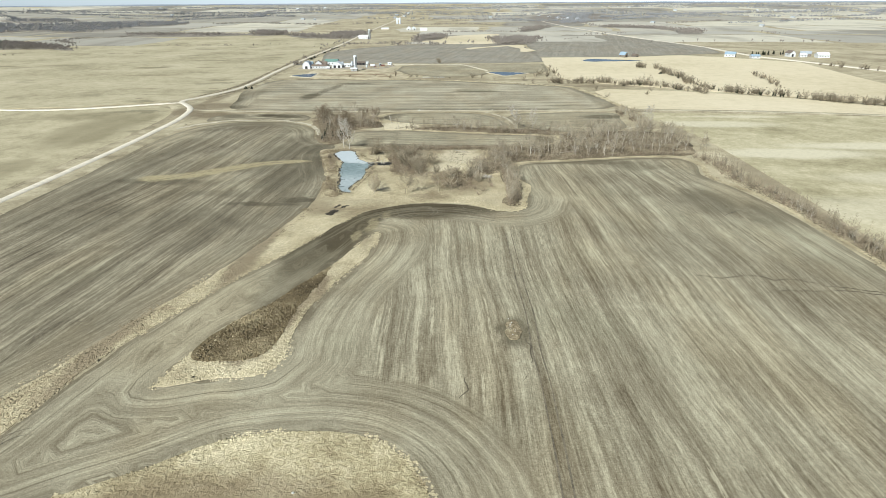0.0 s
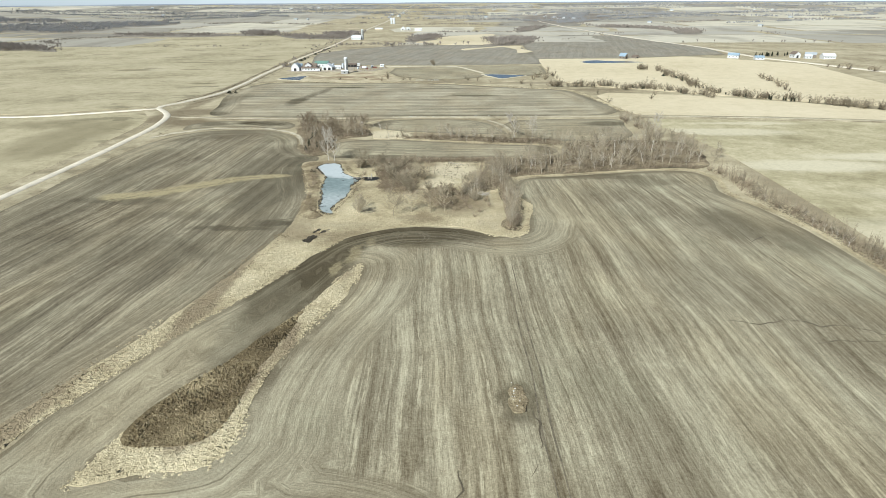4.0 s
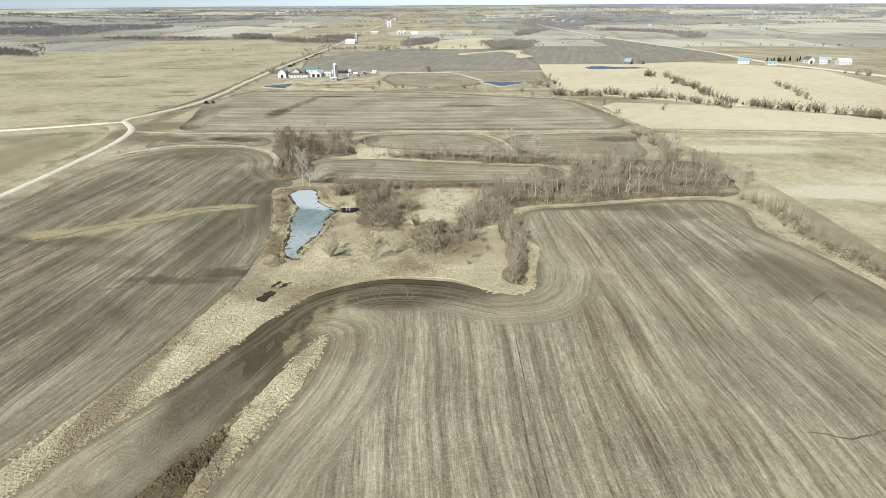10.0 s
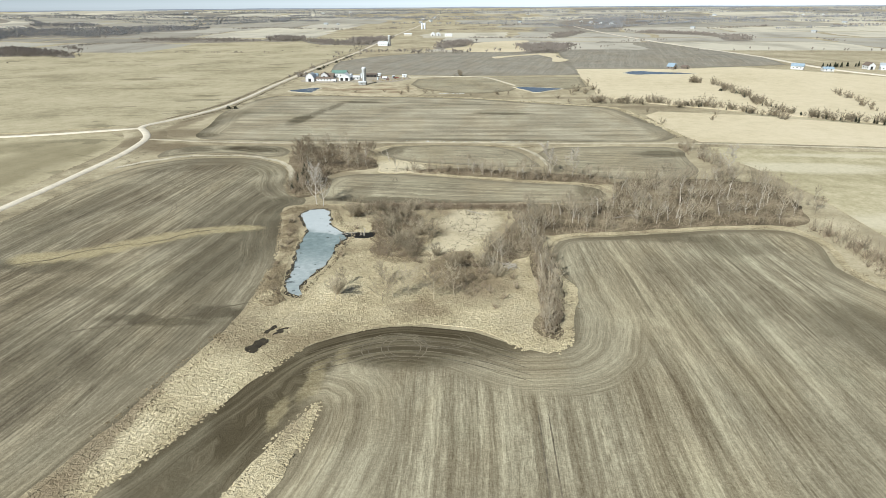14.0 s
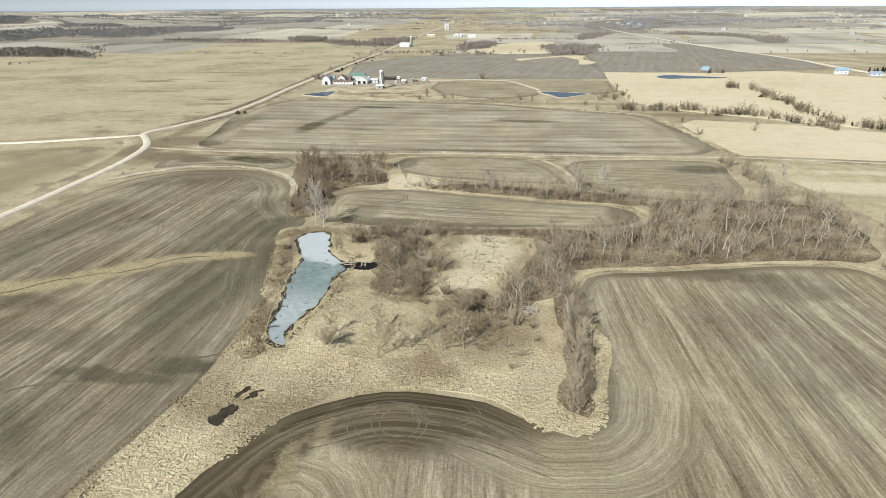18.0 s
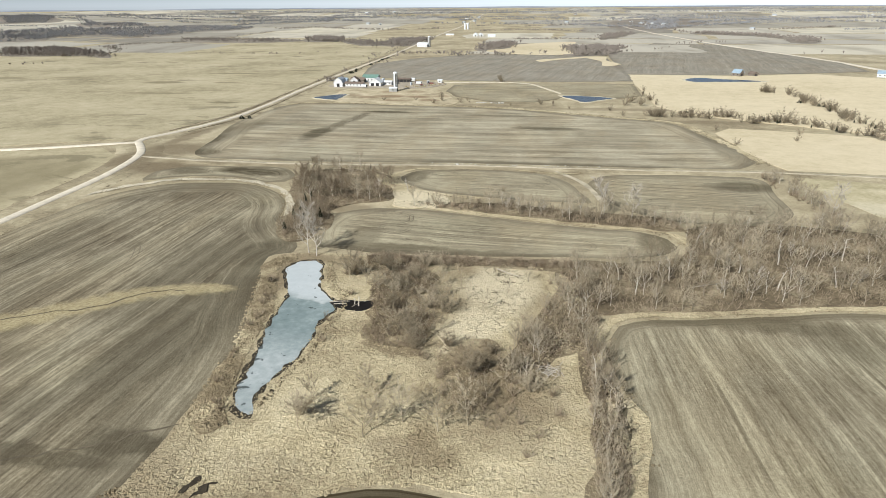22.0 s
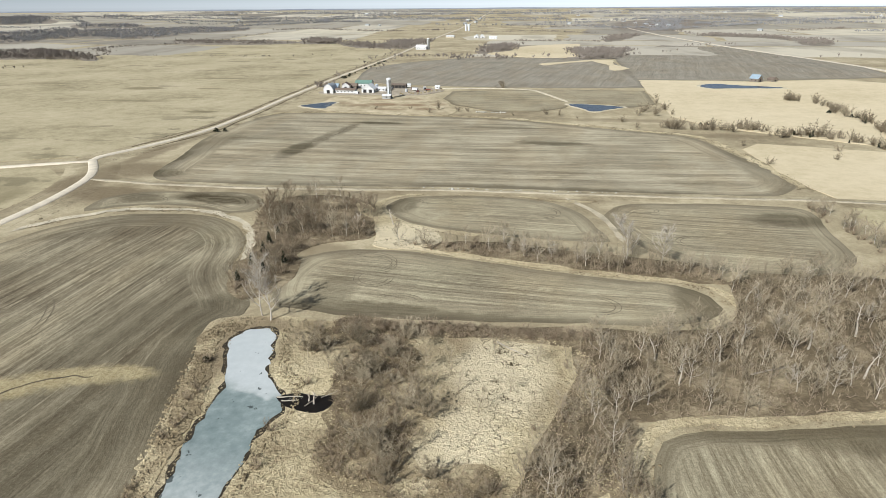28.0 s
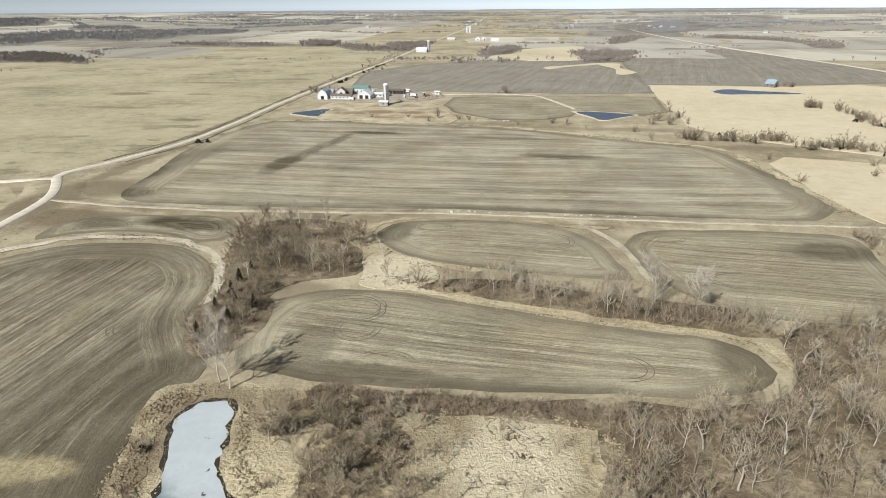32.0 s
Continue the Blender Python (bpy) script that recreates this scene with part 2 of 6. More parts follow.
    col = m.mix(m.math("MULTIPLY", grey, 0.5), col, m.mix(1.0, col, (0.965, 1.0, 0.985), "MULTIPLY"))
    col = m.mix(m.math("MULTIPLY", dark, 0.5), col, tuple(c * 0.8 for c in soil))
    col = m.mix(m.math("MULTIPLY", pale, 0.6), col, tuple(min(c * 1.25, 0.75) for c in straw))
    # bright scraps of straw
    scrap = m.math("MULTIPLY", m.step(m.noise(p, 2.2, 2.0, 0.75), 0.60, 0.70), m.step(s, 0.46, 0.58))
    col = m.mix(m.math("MULTIPLY", scrap, 0.42), col, tuple(min(c * 1.38, 0.78) for c in straw))
    wet = m.math("MULTIPLY", m.step(m.noise(p, 0.016, 3.0, 0.6, 0.6), 0.56, 0.72), damp)
    col = m.mix(m.math("MULTIPLY", wet, m.math("ADD", narrow, 0.35), True), col, tuple(c * 0.62 for c in soil))
    # freshly turned darker soil along the very edge
    near = m.step(m.math("ADD", edge, m.math("MULTIPLY", m.noise(p, 0.09, 3.0), 9.0)), 11.0, 5.0)
    col = m.mix(m.math("MULTIPLY", near, m.math("MULTIPLY", m.math("ADD", clod, 0.45), rim)), col, tuple(c * 0.72 for c in soil))
    if stains:
        # low damp places where water stood, drawn out along the passes
        total = stain_mask(m, p, stains, drift, 0.12)
        streak = m.math("ADD", m.math("MULTIPLY", m.step(narrow, 0.34, 0.62), 0.5), m.math("ADD", m.math("MULTIPLY", clod, 0.3), 0.35))
        col = m.mix(m.math("MULTIPLY", total, streak, True), col, tuple(c * f for c, f in zip(soil, (0.40, 0.38, 0.29))))
    if grassy:
        # thin straw-coloured grass left along a shallow waterway
        g = m.math("MULTIPLY", stain_mask(m, p, grassy, 7.0, 0.2), m.math("ADD", clod, 0.45), True)
        col = m.mix(g, col, m.ramp(fine, (0.35, (0.27, 0.21, 0.10)), (0.65, (0.53, 0.45, 0.265))))
    h = m.math("ADD", m.math("MULTIPLY", narrow, 0.6), m.math("ADD", clod, m.math("MULTIPLY", fine, 0.8)))
    return m.done(col, h, 0.5, 0.35)


def plain_material(name, color, var=0.25, scale=0.6, rough=0.8, metal=0.0, bump=0.15):
    """A painted or natural surface with soft stains and grain."""
    m = Nodes(name, rough)
    m.bsdf.inputs["Metallic"].default_value = metal
    p = m.pos()
    v = m.math("ADD", m.math("MULTIPLY", m.noise(p, scale, 4.0, 0.6), 0.65), m.math("MULTIPLY", m.noise(p, scale * 9, 2.0), 0.35))
    lo, hi = tuple(c * (1 - var) for c in color), tuple(min(c * (1 + var * 0.6), 0.9) for c in color)
    return m.done(m.ramp(v, (0.35, lo), (0.65, hi)), v, bump, 0.05)


def bark_material(name, a, b):
    m = Nodes(name)
    v = m.math("ADD", m.math("MULTIPLY", m.noise(m.pos(), 0.7, 3.0, 0.6), 0.6), m.math("MULTIPLY", m.rand(), 0.4))
    return m.done(m.ramp(v, (0.25, a), (0.75, b)))


PASTURE_SPOTS = ((-449, 825, 26, 12, 0.8), (-293, 680, 16, 6, 0.8), (-690, 850, 40, 9, 0.7), (-400, 735, 40, 6, 0.6), (-330, 975, 26, 10, 0.7), (-410, 930, 40, 8, 0.7), (-370, 830, 16, 6, 0.7), (-600, 860, 30, 8, 0.6),
                 (-262, 400, 26, 60, 0.6), (-290, 440, 40, 16, 0.5), (-252, 380, 12, 34, 0.7), (-246, 430, 8, 20, 0.7), (-256, 300, 14, 20, 0.5), (-300, 430, 40, 5, 0.4))
ROUGH_SPOTS = ((-262, 420, 16, 50, 0.5), (-230, 525, 6, 40, 0.7), (-216, 490, 22, 16, 0.8), (-200, 450, 30, 12, 0.9), (-226, 462, 14, 24, 0.8), (-160, 448, 40, 6, 0.7), (-88, 474, 30, 5, 0.6), (-80, 405, 12, 8, 0.6), (-236, 400, 7, 60, 0.6), (-236, 300, 7, 60, 0.5), (-250, 640, 5, 80, 0.6),
               (-150, 467, 60, 5, 0.5), (-30, 482, 80, 4, 0.4), (60, 690, 50, 8, 0.5), (-60, 700, 40, 6, 0.4), (120, 640, 30, 8, 0.5), (150, 300, 10, 50, 0.5), (144, 220, 5, 60, 0.7), (148, 140, 5, 50, 0.7))
M_GRASS = grass_material("dry_grass", (0.22, 0.175, 0.105), (0.42, 0.353, 0.222), (0.60, 0.515, 0.345), 0.012, 0.9, 0.5, ROUGH_SPOTS, (0.19, 0.145, 0.085))
RUSSET = ((-82, 334, 6, 22, 0.9), (-79, 351, 11, 5, 0.8), (-67, 346, 3, 9, 0.6), (-79, 196, 4, 44, 0.85), (-68, 243, 6, 12, 0.52), (-75, 254, 4, 18, 0.52), (-50, 252, 12, 5, 0.33), (-97, 130, 4, 34, 0.8), (8, 256, 6, 10, 0.33), (-50, 341, 12, 9, 0.49), (-44, 352, 20, 5, 0.52), (-84, 338, 6, 16, 0.59), (-72, 282, 4, 20, 0.52), (-88, 350, 6, 8, 0.52), (-30, 340, 10, 10, 0.39), (4, 330, 5, 8, 0.45), (-20, 294, 8, 5, 0.39), (-4, 268, 12, 7, 0.39), (-2, 280, 14, 14, 0.55), (-14, 296, 10, 6, 0.45), (-30, 322, 14, 26, 0.39), (-56, 342, 9, 12, 0.33), (3, 318, 7, 22, 0.39), (-25, 261, 6, 3, 0.45), (-82, 318, 5, 36, 0.39), (-67, 255, 5, 9, 0.33),
          (-35, 354, 34, 6, 0.39), (14, 262, 5, 22, 0.29), (-62, 238, 4, 4, 0.5), (-12, 348, 16, 5, 0.33), (-58, 128, 5, 9, 1), (-53, 146, 4, 13, 1), (-47, 164, 2.5, 9, 0.9), (-42, 72, 30, 14, 0.75), (-40, 208, 2, 12, 0.5))
M_MARSH = grass_material("marsh_grass", (0.24, 0.182, 0.098), (0.53, 0.44, 0.262), (0.73, 0.625, 0.40), 0.03, 0.9, 1.0, RUSSET, (0.205, 0.15, 0.085), ((-54, 423, 20, 15, 1.0), (-10, 338, 13, 19, 1.0), (-14, 314, 8, 12, 0.9), (-20, 304, 6, 8, 0.6)))
M_KNOLL = grass_material("knoll_grass", (0.19, 0.142, 0.072), (0.45, 0.372, 0.212), (0.69, 0.59, 0.37), 0.03, 0.7, 1.0, RUSSET, (0.205, 0.15, 0.085))
M_PASTURE = grass_material("pasture", (0.26, 0.222, 0.13), (0.448, 0.383, 0.238), (0.545, 0.472, 0.312), 0.010, 0.4, 0.3,
    PASTURE_SPOTS, (0.21, 0.175, 0.095), (), 0.7)
M_GREENISH = grass_material("grazed_pasture", (0.28, 0.238, 0.13), (0.455, 0.393, 0.235), (0.63, 0.55, 0.36), 0.020, 0.4, 0.3,
    ((170, 440, 50, 12, 0.8), (230, 300, 50, 14, 0.6), (185, 352, 50, 13, 0.9), (250, 372, 60, 10, 0.9), (200, 470, 40, 5, 0.7), (190, 250, 60, 20, 0.5)), (0.66, 0.585, 0.41))
M_CREAM = grass_material("cut_hay_stubble", (0.53, 0.44, 0.27), (0.65, 0.55, 0.36), (0.715, 0.61, 0.42), 0.006, 0.3, 0.2)
M_BRUSH = grass_material("brown_weeds", (0.072, 0.054, 0.027), (0.165, 0.124, 0.064), (0.36, 0.29, 0.165), 0.05, 0.8, 0.9)
M_VERGE = grass_material("verge_grass", (0.20, 0.16, 0.095), (0.395, 0.333, 0.21), (0.575, 0.495, 0.33), 0.05, 0.5, 0.6, ROUGH_SPOTS, (0.19, 0.145, 0.085))
SOIL, TILL, STRAW = (0.138, 0.107, 0.062), (0.312, 0.265, 0.166), (0.55, 0.482, 0.315)
DARK_STRIP = tuple((-41.5 - 1.3 * i, 240 - 6.0 * i, 6.5 + 0.15 * i, 6.0, 1.0 - 0.04 * i) for i in range(15))
M_FIELD_M = field_material("tilled_main", radians(94), SOIL, (0.302, 0.259, 0.168), (0.53, 0.47, 0.318), 0.26, 20, 0.3, narrow_from=275.0, stains=DARK_STRIP + (
    (-30, 237, 26, 9, 0.9), (-52, 214, 11, 30, 0.9), (-8, 241, 18, 7, 0.85), (-22, 246, 26, 6, 1.0), (104, 256, 15, 20, 0.6), (120, 240, 9, 16, 0.5), (-60, 192, 8, 26, 0.7), (11, 139, 4, 9, 0.7), (60, 326, 40, 5, 0.5), (22, 268, 4, 26, 0.4), (90, 318, 16, 9, 0.35)),
    grassy=((-41, 222, 2.2, 9, 0.5), (-45, 209, 2.0, 6, 0.5), (-37, 233, 1.6, 5, 0.4)))
M_FIELD_L = field_material("tilled_west", radians(86), (0.108, 0.084, 0.051), (0.24, 0.204, 0.132), (0.455, 0.397, 0.268), 0.32, 14, 0.4, 1.1, 40, rim=0.2, stains=(
    (-150, 225, 60, 20, 0.35), (-122, 262, 30, 5, 0.35), (-80, 253, 9, 5, 0.75), (-93, 247, 20, 3, 0.6), (-160, 280, 30, 6, 0.6), (-90, 325, 7, 30, 0.45), (-140, 250, 6, 60, 0.3), (-180, 300, 14, 60, 0.35), (-108, 330, 22, 40, 0.5), (-98, 352, 10, 16, 0.7), (-96, 300, 16, 44, 0.65), (-88, 320, 6, 40, 0.6)),
    grassy=tuple((-165 + 64 * i / 11, 286 + 38 * i / 11 - 3 * sin(i * 0.6), 7.5, 5.6 - 0.22 * i, 0.95) for i in range(12)))
M_FIELD_P = field_material("tilled_north", radians(5), (0.19, 0.158, 0.10), (0.36, 0.312, 0.213), (0.55, 0.485, 0.34), 0.16, 16, 0.3, 1.05, 80, rim=0.6, width=17.0, band=0.045, stains=(
    (-200, 486, 14, 8, 0.8), (-210, 512, 6, 30, 0.8), (-154, 556, 7, 26, 0.9), (-150, 590, 5, 30, 0.6), (-130, 653, 20, 5, 1.0), (-145, 625, 5, 24, 0.6), (2, 602, 26, 6, 0.8), (0, 497, 110, 5, 0.5), (-40, 650, 40, 5, 0.4), (-210, 540, 10, 60, 0.5), (110, 560, 8, 50, 0.4)))
M_FIELD_Q = field_material("tilled_strip", radians(-2), (0.17, 0.137, 0.088), (0.335, 0.288, 0.188), (0.55, 0.485, 0.325), 0.30, 9, 0.3, 1.0, 120, rim=0.5, width=6.5, band=0.03, stains=(
    (-62, 364, 16, 6, 0.6), (-66, 374, 7, 14, 0.5), (-48, 366, 20, 4, 0.75), (46, 386, 8, 12, 0.7), (98, 468, 16, 9, 0.75), (-64, 462, 7, 12, 0.7), (-150, 454, 22, 7, 1.0), (-185, 448, 12, 7, 0.7), (-15, 364, 40, 4, 0.5)))
M_FIELD_S = field_material("tilled_dark", radians(80), (0.20, 0.172, 0.125), (0.292, 0.26, 0.20), (0.39, 0.35, 0.27), 0.14, 10, 0.3, 0.8, 160, width=14.0)
M_GRAVEL = plain_material("gravel", (0.70, 0.62, 0.48), 0.18, 0.25, 0.95)
M_TRACKDIRT = plain_material("pale_dirt", (0.60, 0.53, 0.385), 0.3, 0.2, 0.95)
M_RUTPALE = plain_material("trodden_grass", (0.53, 0.46, 0.325), 0.35, 0.15, 0.95)
M_MUD = plain_material("wet_mud", (0.055, 0.044, 0.028), 0.5, 0.5, 0.7)
M_BLACKWATER = plain_material("black_water", (0.014, 0.012, 0.010), 0.3, 0.5, 0.35)
M_RUT = plain_material("dark_rut", (0.15, 0.122, 0.08), 0.4, 0.3, 0.9)
M_WHEEL = plain_material("pressed_soil", (0.195, 0.162, 0.108), 0.5, 0.4, 0.9)
M_BARK = bark_material("grey_bark", (0.33, 0.285, 0.22), (0.62, 0.555, 0.455))
M_BARK_DARK = bark_material("brown_bark", (0.17, 0.135, 0.09), (0.34, 0.285, 0.205))
M_TWIG = bark_material("bare_twigs", (0.235, 0.19, 0.122), (0.46, 0.39, 0.272))
M_TWIG_PALE = bark_material("pale_twigs", (0.37, 0.325, 0.26), (0.56, 0.50, 0.41))
M_TWIG_RED = bark_material("reddish_twigs", (0.205, 0.155, 0.10), (0.37, 0.295, 0.202))
M_CEDAR = bark_material("cedar_green", (0.025, 0.030, 0.016), (0.06, 0.062, 0.035))


def ice_material():
    m = Nodes("pond_ice", 0.55)
    m.bsdf.inputs["Specular IOR Level"].default_value = 0.12
    p = m.pos()
    big = m.noise(m.mapped(p, loc=(3, 5, 0)), 0.06, 3.0, 0.55, 0.5)
    fine = m.noise(p, 0.5, 4.0, 0.65)
    sep = m.n.new("ShaderNodeSeparateXYZ")
    m.link(p, sep.inputs[0])
    along = m.math("ADD", sep.outputs[1], m.math("MULTIPLY", m.math("SUBTRACT", big, 0.5), 26.0))
    # bare grey ice across the middle, a thin crust of old snow on both ends
    bare = m.math("MULTIPLY", m.step(along, 285.0, 305.0), m.step(along, 324.0, 321.0))
    v = m.math("ADD", m.math("MULTIPLY", big, 0.5), m.math("MULTIPLY", fine, 0.5))
    crust = m.ramp(v, (0.32, (0.29, 0.325, 0.315)), (0.50, (0.395, 0.43, 0.415)), (0.64, (0.52, 0.545, 0.525)))
    clear = m.ramp(v, (0.32, (0.16, 0.205, 0.20)), (0.52, (0.245, 0.295, 0.285)), (0.68, (0.35, 0.40, 0.385)))
    col = m.mix(bare, crust, clear)
    north = m.step(along, 322.0, 328.0)
    col = m.mix(m.math("MULTIPLY", north, 0.65), col, (0.58, 0.61, 0.605))
    west = m.step(m.math("ADD", sep.outputs[0], m.math("MULTIPLY", m.math("SUBTRACT", sep.outputs[1], 320.0), 0.30)), -74.5, -78.0)
    melt = m.math("MULTIPLY", m.step(m.math("ADD", m.noise(p, 0.34, 3.0, 0.6), m.math("MULTIPLY", west, 0.10)), 0.66, 0.70), 0.85)
    col = m.mix(melt, col, (0.05, 0.06, 0.058))
    return m.done(col, fine, 0.1, 0.05)


M_ICE = ice_material()


def water_material():
    m = Nodes("open_water", 0.22)
    m.bsdf.inputs["Specular IOR Level"].default_value = 0.32
    n = m.noise(m.pos(), 0.6, 2.0)
    return m.done((0.035, 0.042, 0.045), n, 0.05, 0.05)


M_WATER = water_material()


# ---------------------------------------------------------------- mesh helpers
def mesh_ob(name, verts, faces, material, parent=None, label="", smooth=False):
    me = bpy.data.meshes.new(name)
    me.from_pydata([tuple(v) for v in verts], [], [tuple(f) for f in faces])
    me.update()
    if material:
        me.materials.append(material)
    if smooth:
        me.polygons.foreach_set("use_smooth", [True] * len(me.polygons))
    ob = new(name, me)
    if parent:
        ob.parent = parent
    if label:
        ob["label"] = label
    return ob


def part(name, bm, material, parent=None, label="", smooth=False):
    me = bpy.data.meshes.new(name)
    bm.to_mesh(me)
    bm.free()
    me.materials.append(material)
    if smooth:
        me.polygons.foreach_set("use_smooth", [True] * len(me.polygons))
    ob = new(name, me)
    if parent:
        ob.parent = parent
    if label:
        ob["label"] = label
    return ob


def smooth_line(pts, step=6.0, closed=False, sharp=()):
    """A curve through plan points (centripetal Catmull-Rom), cut to even steps."""
    n = len(pts)
    out = []
    for i in range(n if closed else n - 1):
        if closed:
            p0, p1, p2, p3 = pts[i - 1], pts[i], pts[(i + 1) % n], pts[(i + 2) % n]
        else:
            p0, p1, p2, p3 = pts[max(i - 1, 0)], pts[i], pts[i + 1], pts[min(i + 2, n - 1)]
        d = hypot(p2[0] - p1[0], p2[1] - p1[1])
        k = max(1, int(d / step))
        # gentle tangents so that uneven spacing does not loop
        def tan(a, b, c):
            l1, l2 = hypot(b[0] - a[0], b[1] - a[1]) + 1e-6, hypot(c[0] - b[0], c[1] - b[1]) + 1e-6
            return [((b[j] - a[j]) / l1 * l2 + (c[j] - b[j]) / l2 * l1) / (l1 + l2) for j in (0, 1)]
        m1, m2 = tan(p0, p1, p2), tan(p1, p2, p3)
        for q in range(k):
            u = q / k
            h = (2 * u**3 - 3 * u**2 + 1, u**3 - 2 * u**2 + u, -2 * u**3 + 3 * u**2, u**3 - u**2)
            out.append(tuple(h[0] * p1[j] + h[1] * m1[j] * d + h[2] * p2[j] + h[3] * m2[j] * d for j in (0, 1)))
    if not closed:
        out.append(tuple(pts[-1]))
    return out


def straight_line(pts, step):
    """A closed outline with straight sides, cut to even steps."""
    out = []
    for (ax, ay), (bx, by) in zip(pts, pts[1:] + pts[:1]):
        k = max(1, int(hypot(bx - ax, by - ay) / step))
        out += [(ax + (bx - ax) * q / k, ay + (by - ay) * q / k) for q in range(k)]
    return out


def wavy(line, amp=0.8, scale=0.12, seed=0):
    return [(x + amp * noise.noise((x * scale, y * scale, seed)), y + amp * noise.noise((x * scale, y * scale, seed + 7))) for x, y in line]


def inside(poly, x, y):
    c, j = False, len(poly) - 1
    for i in range(len(poly)):
        (xi, yi), (xj, yj) = poly[i], poly[j]
        if (yi > y) != (yj > y) and x < (xj - xi) * (y - yi) / (yj - yi) + xi:
            c = not c
        j = i
    return c


def edge_dist(poly, px, py):
    """Distance of many points (arrays) to the outline."""
    best = np.full(len(px), 1e9)
    P = np.array(poly)
    for (ax, ay), (bx, by) in zip(P, np.roll(P, -1, 0)):
        dx, dy = bx - ax, by - ay
        L = dx * dx + dy * dy + 1e-9
        u = np.clip(((px - ax) * dx + (py - ay) * dy) / L, 0, 1)
        best = np.minimum(best, np.hypot(px - ax - u * dx, py - ay - u * dy))
    return best


def land_patch(name, outline, material, lift, cell=8.0, label="", category="", amp=0.8, closed_step=5.0, rise=0.0, sharp=False, islands=(), scale=0.12):
    """A piece of ground cover laid over the land, with its distance from the edge kept for the headland passes."""
    lift = lift * 0.5 if cell <= 8 else lift
    line = wavy(straight_line(outline, closed_step) if sharp else smooth_line(outline, closed_step, True), amp, scale)
    n = len(line)
    xs, ys = [p[0] for p in line], [p[1] for p in line]
    pts = [Vector(p) for p in line]
    gx = np.arange(min(xs) + cell / 2, max(xs), cell)
    gy = np.arange(min(ys) + cell / 2, max(ys), cell)
    X, Y = np.meshgrid(gx, gy)
    X, Y = X.ravel(), Y.ravel()
    d = edge_dist(line, X, Y)
    keep = [i for i in range(len(X)) if d[i] > cell * 0.45 and inside(line, X[i], Y[i])]
    pts += [Vector((X[i], Y[i])) for i in keep]
    res = geometry.delaunay_2d_cdt(pts, [], [list(range(n))], 1, 0.001)
    vv, ff = res[0], res[2]
    px, py = np.array([v[0] for v in vv]), np.array([v[1] for v in vv])
    e = edge_dist(line, px, py)
    for isle in islands:
        e = np.minimum(e, edge_dist(smooth_line(isle, 5.0, True), px, py))
    zz = [ht(v[0], v[1]) + lift + rise * min(1.0, e[i] / 1.5) for i, v in enumerate(vv)]
    verts, faces = [(v[0], v[1], z) for v, z in zip(vv, zz)], [list(f) for f in ff]
    if faces:
        a, b, c = (vv[i] for i in faces[0][:3])
        if (b[0] - a[0]) * (c[1] - a[1]) - (b[1] - a[1]) * (c[0] - a[0]) < 0:
            faces = [f[::-1] for f in faces]
    # a low edge down into the soil
    turn = sum(line[i][0] * line[(i + 1) % n][1] - line[(i + 1) % n][0] * line[i][1] for i in range(n)) > 0
    k = len(verts)
    for x, y in line:
        h = ht(x, y)
        verts += [(x, y, h + lift), (x, y, h - 0.3)]
    for i in range(n):
        j = (i + 1) % n
        q = (k + 2 * i, k + 2 * i + 1, k + 2 * j + 1, k + 2 * j)
        faces.append(q if turn else q[::-1])
    e = np.concatenate([e, np.zeros(2 * n)])
    ob = mesh_ob(name, verts, faces, material)
    at = ob.data.attributes.new("edge", "FLOAT", "POINT")
    at.data.foreach_set("value", e.astype(np.float32))
    ob.data.polygons.foreach_set("use_smooth", [True] * len(ob.data.polygons))
    return tagged(ob, label, category, kind="structure")


def ribbon(name, line, width, material, lift, label="", category="", profile=((-0.5, 0), (0, 0.0), (0.5, 0)), step=6.0, amp=0.0, kind="structure", vary=0.0, wave=0.05):
    """A strip of even width along a plan line; profile gives the cross-section in widths and metres."""
    lift = lift * 0.5 if step <= 4 else lift
    pts = smooth_line(line, step)
    if amp:
        pts = wavy(pts, amp, wave)
    verts, faces, k = [], [], len(profile)
    for i, (x, y) in enumerate(pts):
        a, b = pts[max(i - 1, 0)], pts[min(i + 1, len(pts) - 1)]
        dx, dy = b[0] - a[0], b[1] - a[1]
        l = hypot(dx, dy) + 1e-9
        nx, ny = dy / l, -dx / l
        w = width * (1 + vary * noise.noise((x * 0.15, y * 0.15, 3)))
        if vary:
            w *= min(1.0, (i + 0.4) / 3, (len(pts) - i - 0.6) / 3)
        for o, z in profile:
            xx, yy = x + nx * o * w, y + ny * o * w
            verts.append((xx, yy, ht(xx, yy) + lift + z))
        if i:
            for j in range(k - 1):
                q = (i - 1) * k + j
                faces.append((q, q + k, q + k + 1, q + 1))
    ob = mesh_ob(name, verts, faces, material, smooth=True)
    if ob.data.polygons[0].normal.z < 0:
        ob.data.flip_normals()
    return tagged(ob, label, category, kind=kind)


def scatter(poly, count, seed, gap=0.0):
    rnd = random.Random(seed)
    xs, ys = [p[0] for p in poly], [p[1] for p in poly]
    out, tries = [], 0
    while len(out) < count and tries < count * 60:
        tries += 1
        x, y = rnd.uniform(min(xs), max(xs)), rnd.uniform(min(ys), max(ys))
        if not inside(poly, x, y):
            continue
        if gap and any((x - a) ** 2 + (y - b) ** 2 < gap * gap for a, b in out):
            continue
        out.append((x, y))
    return out


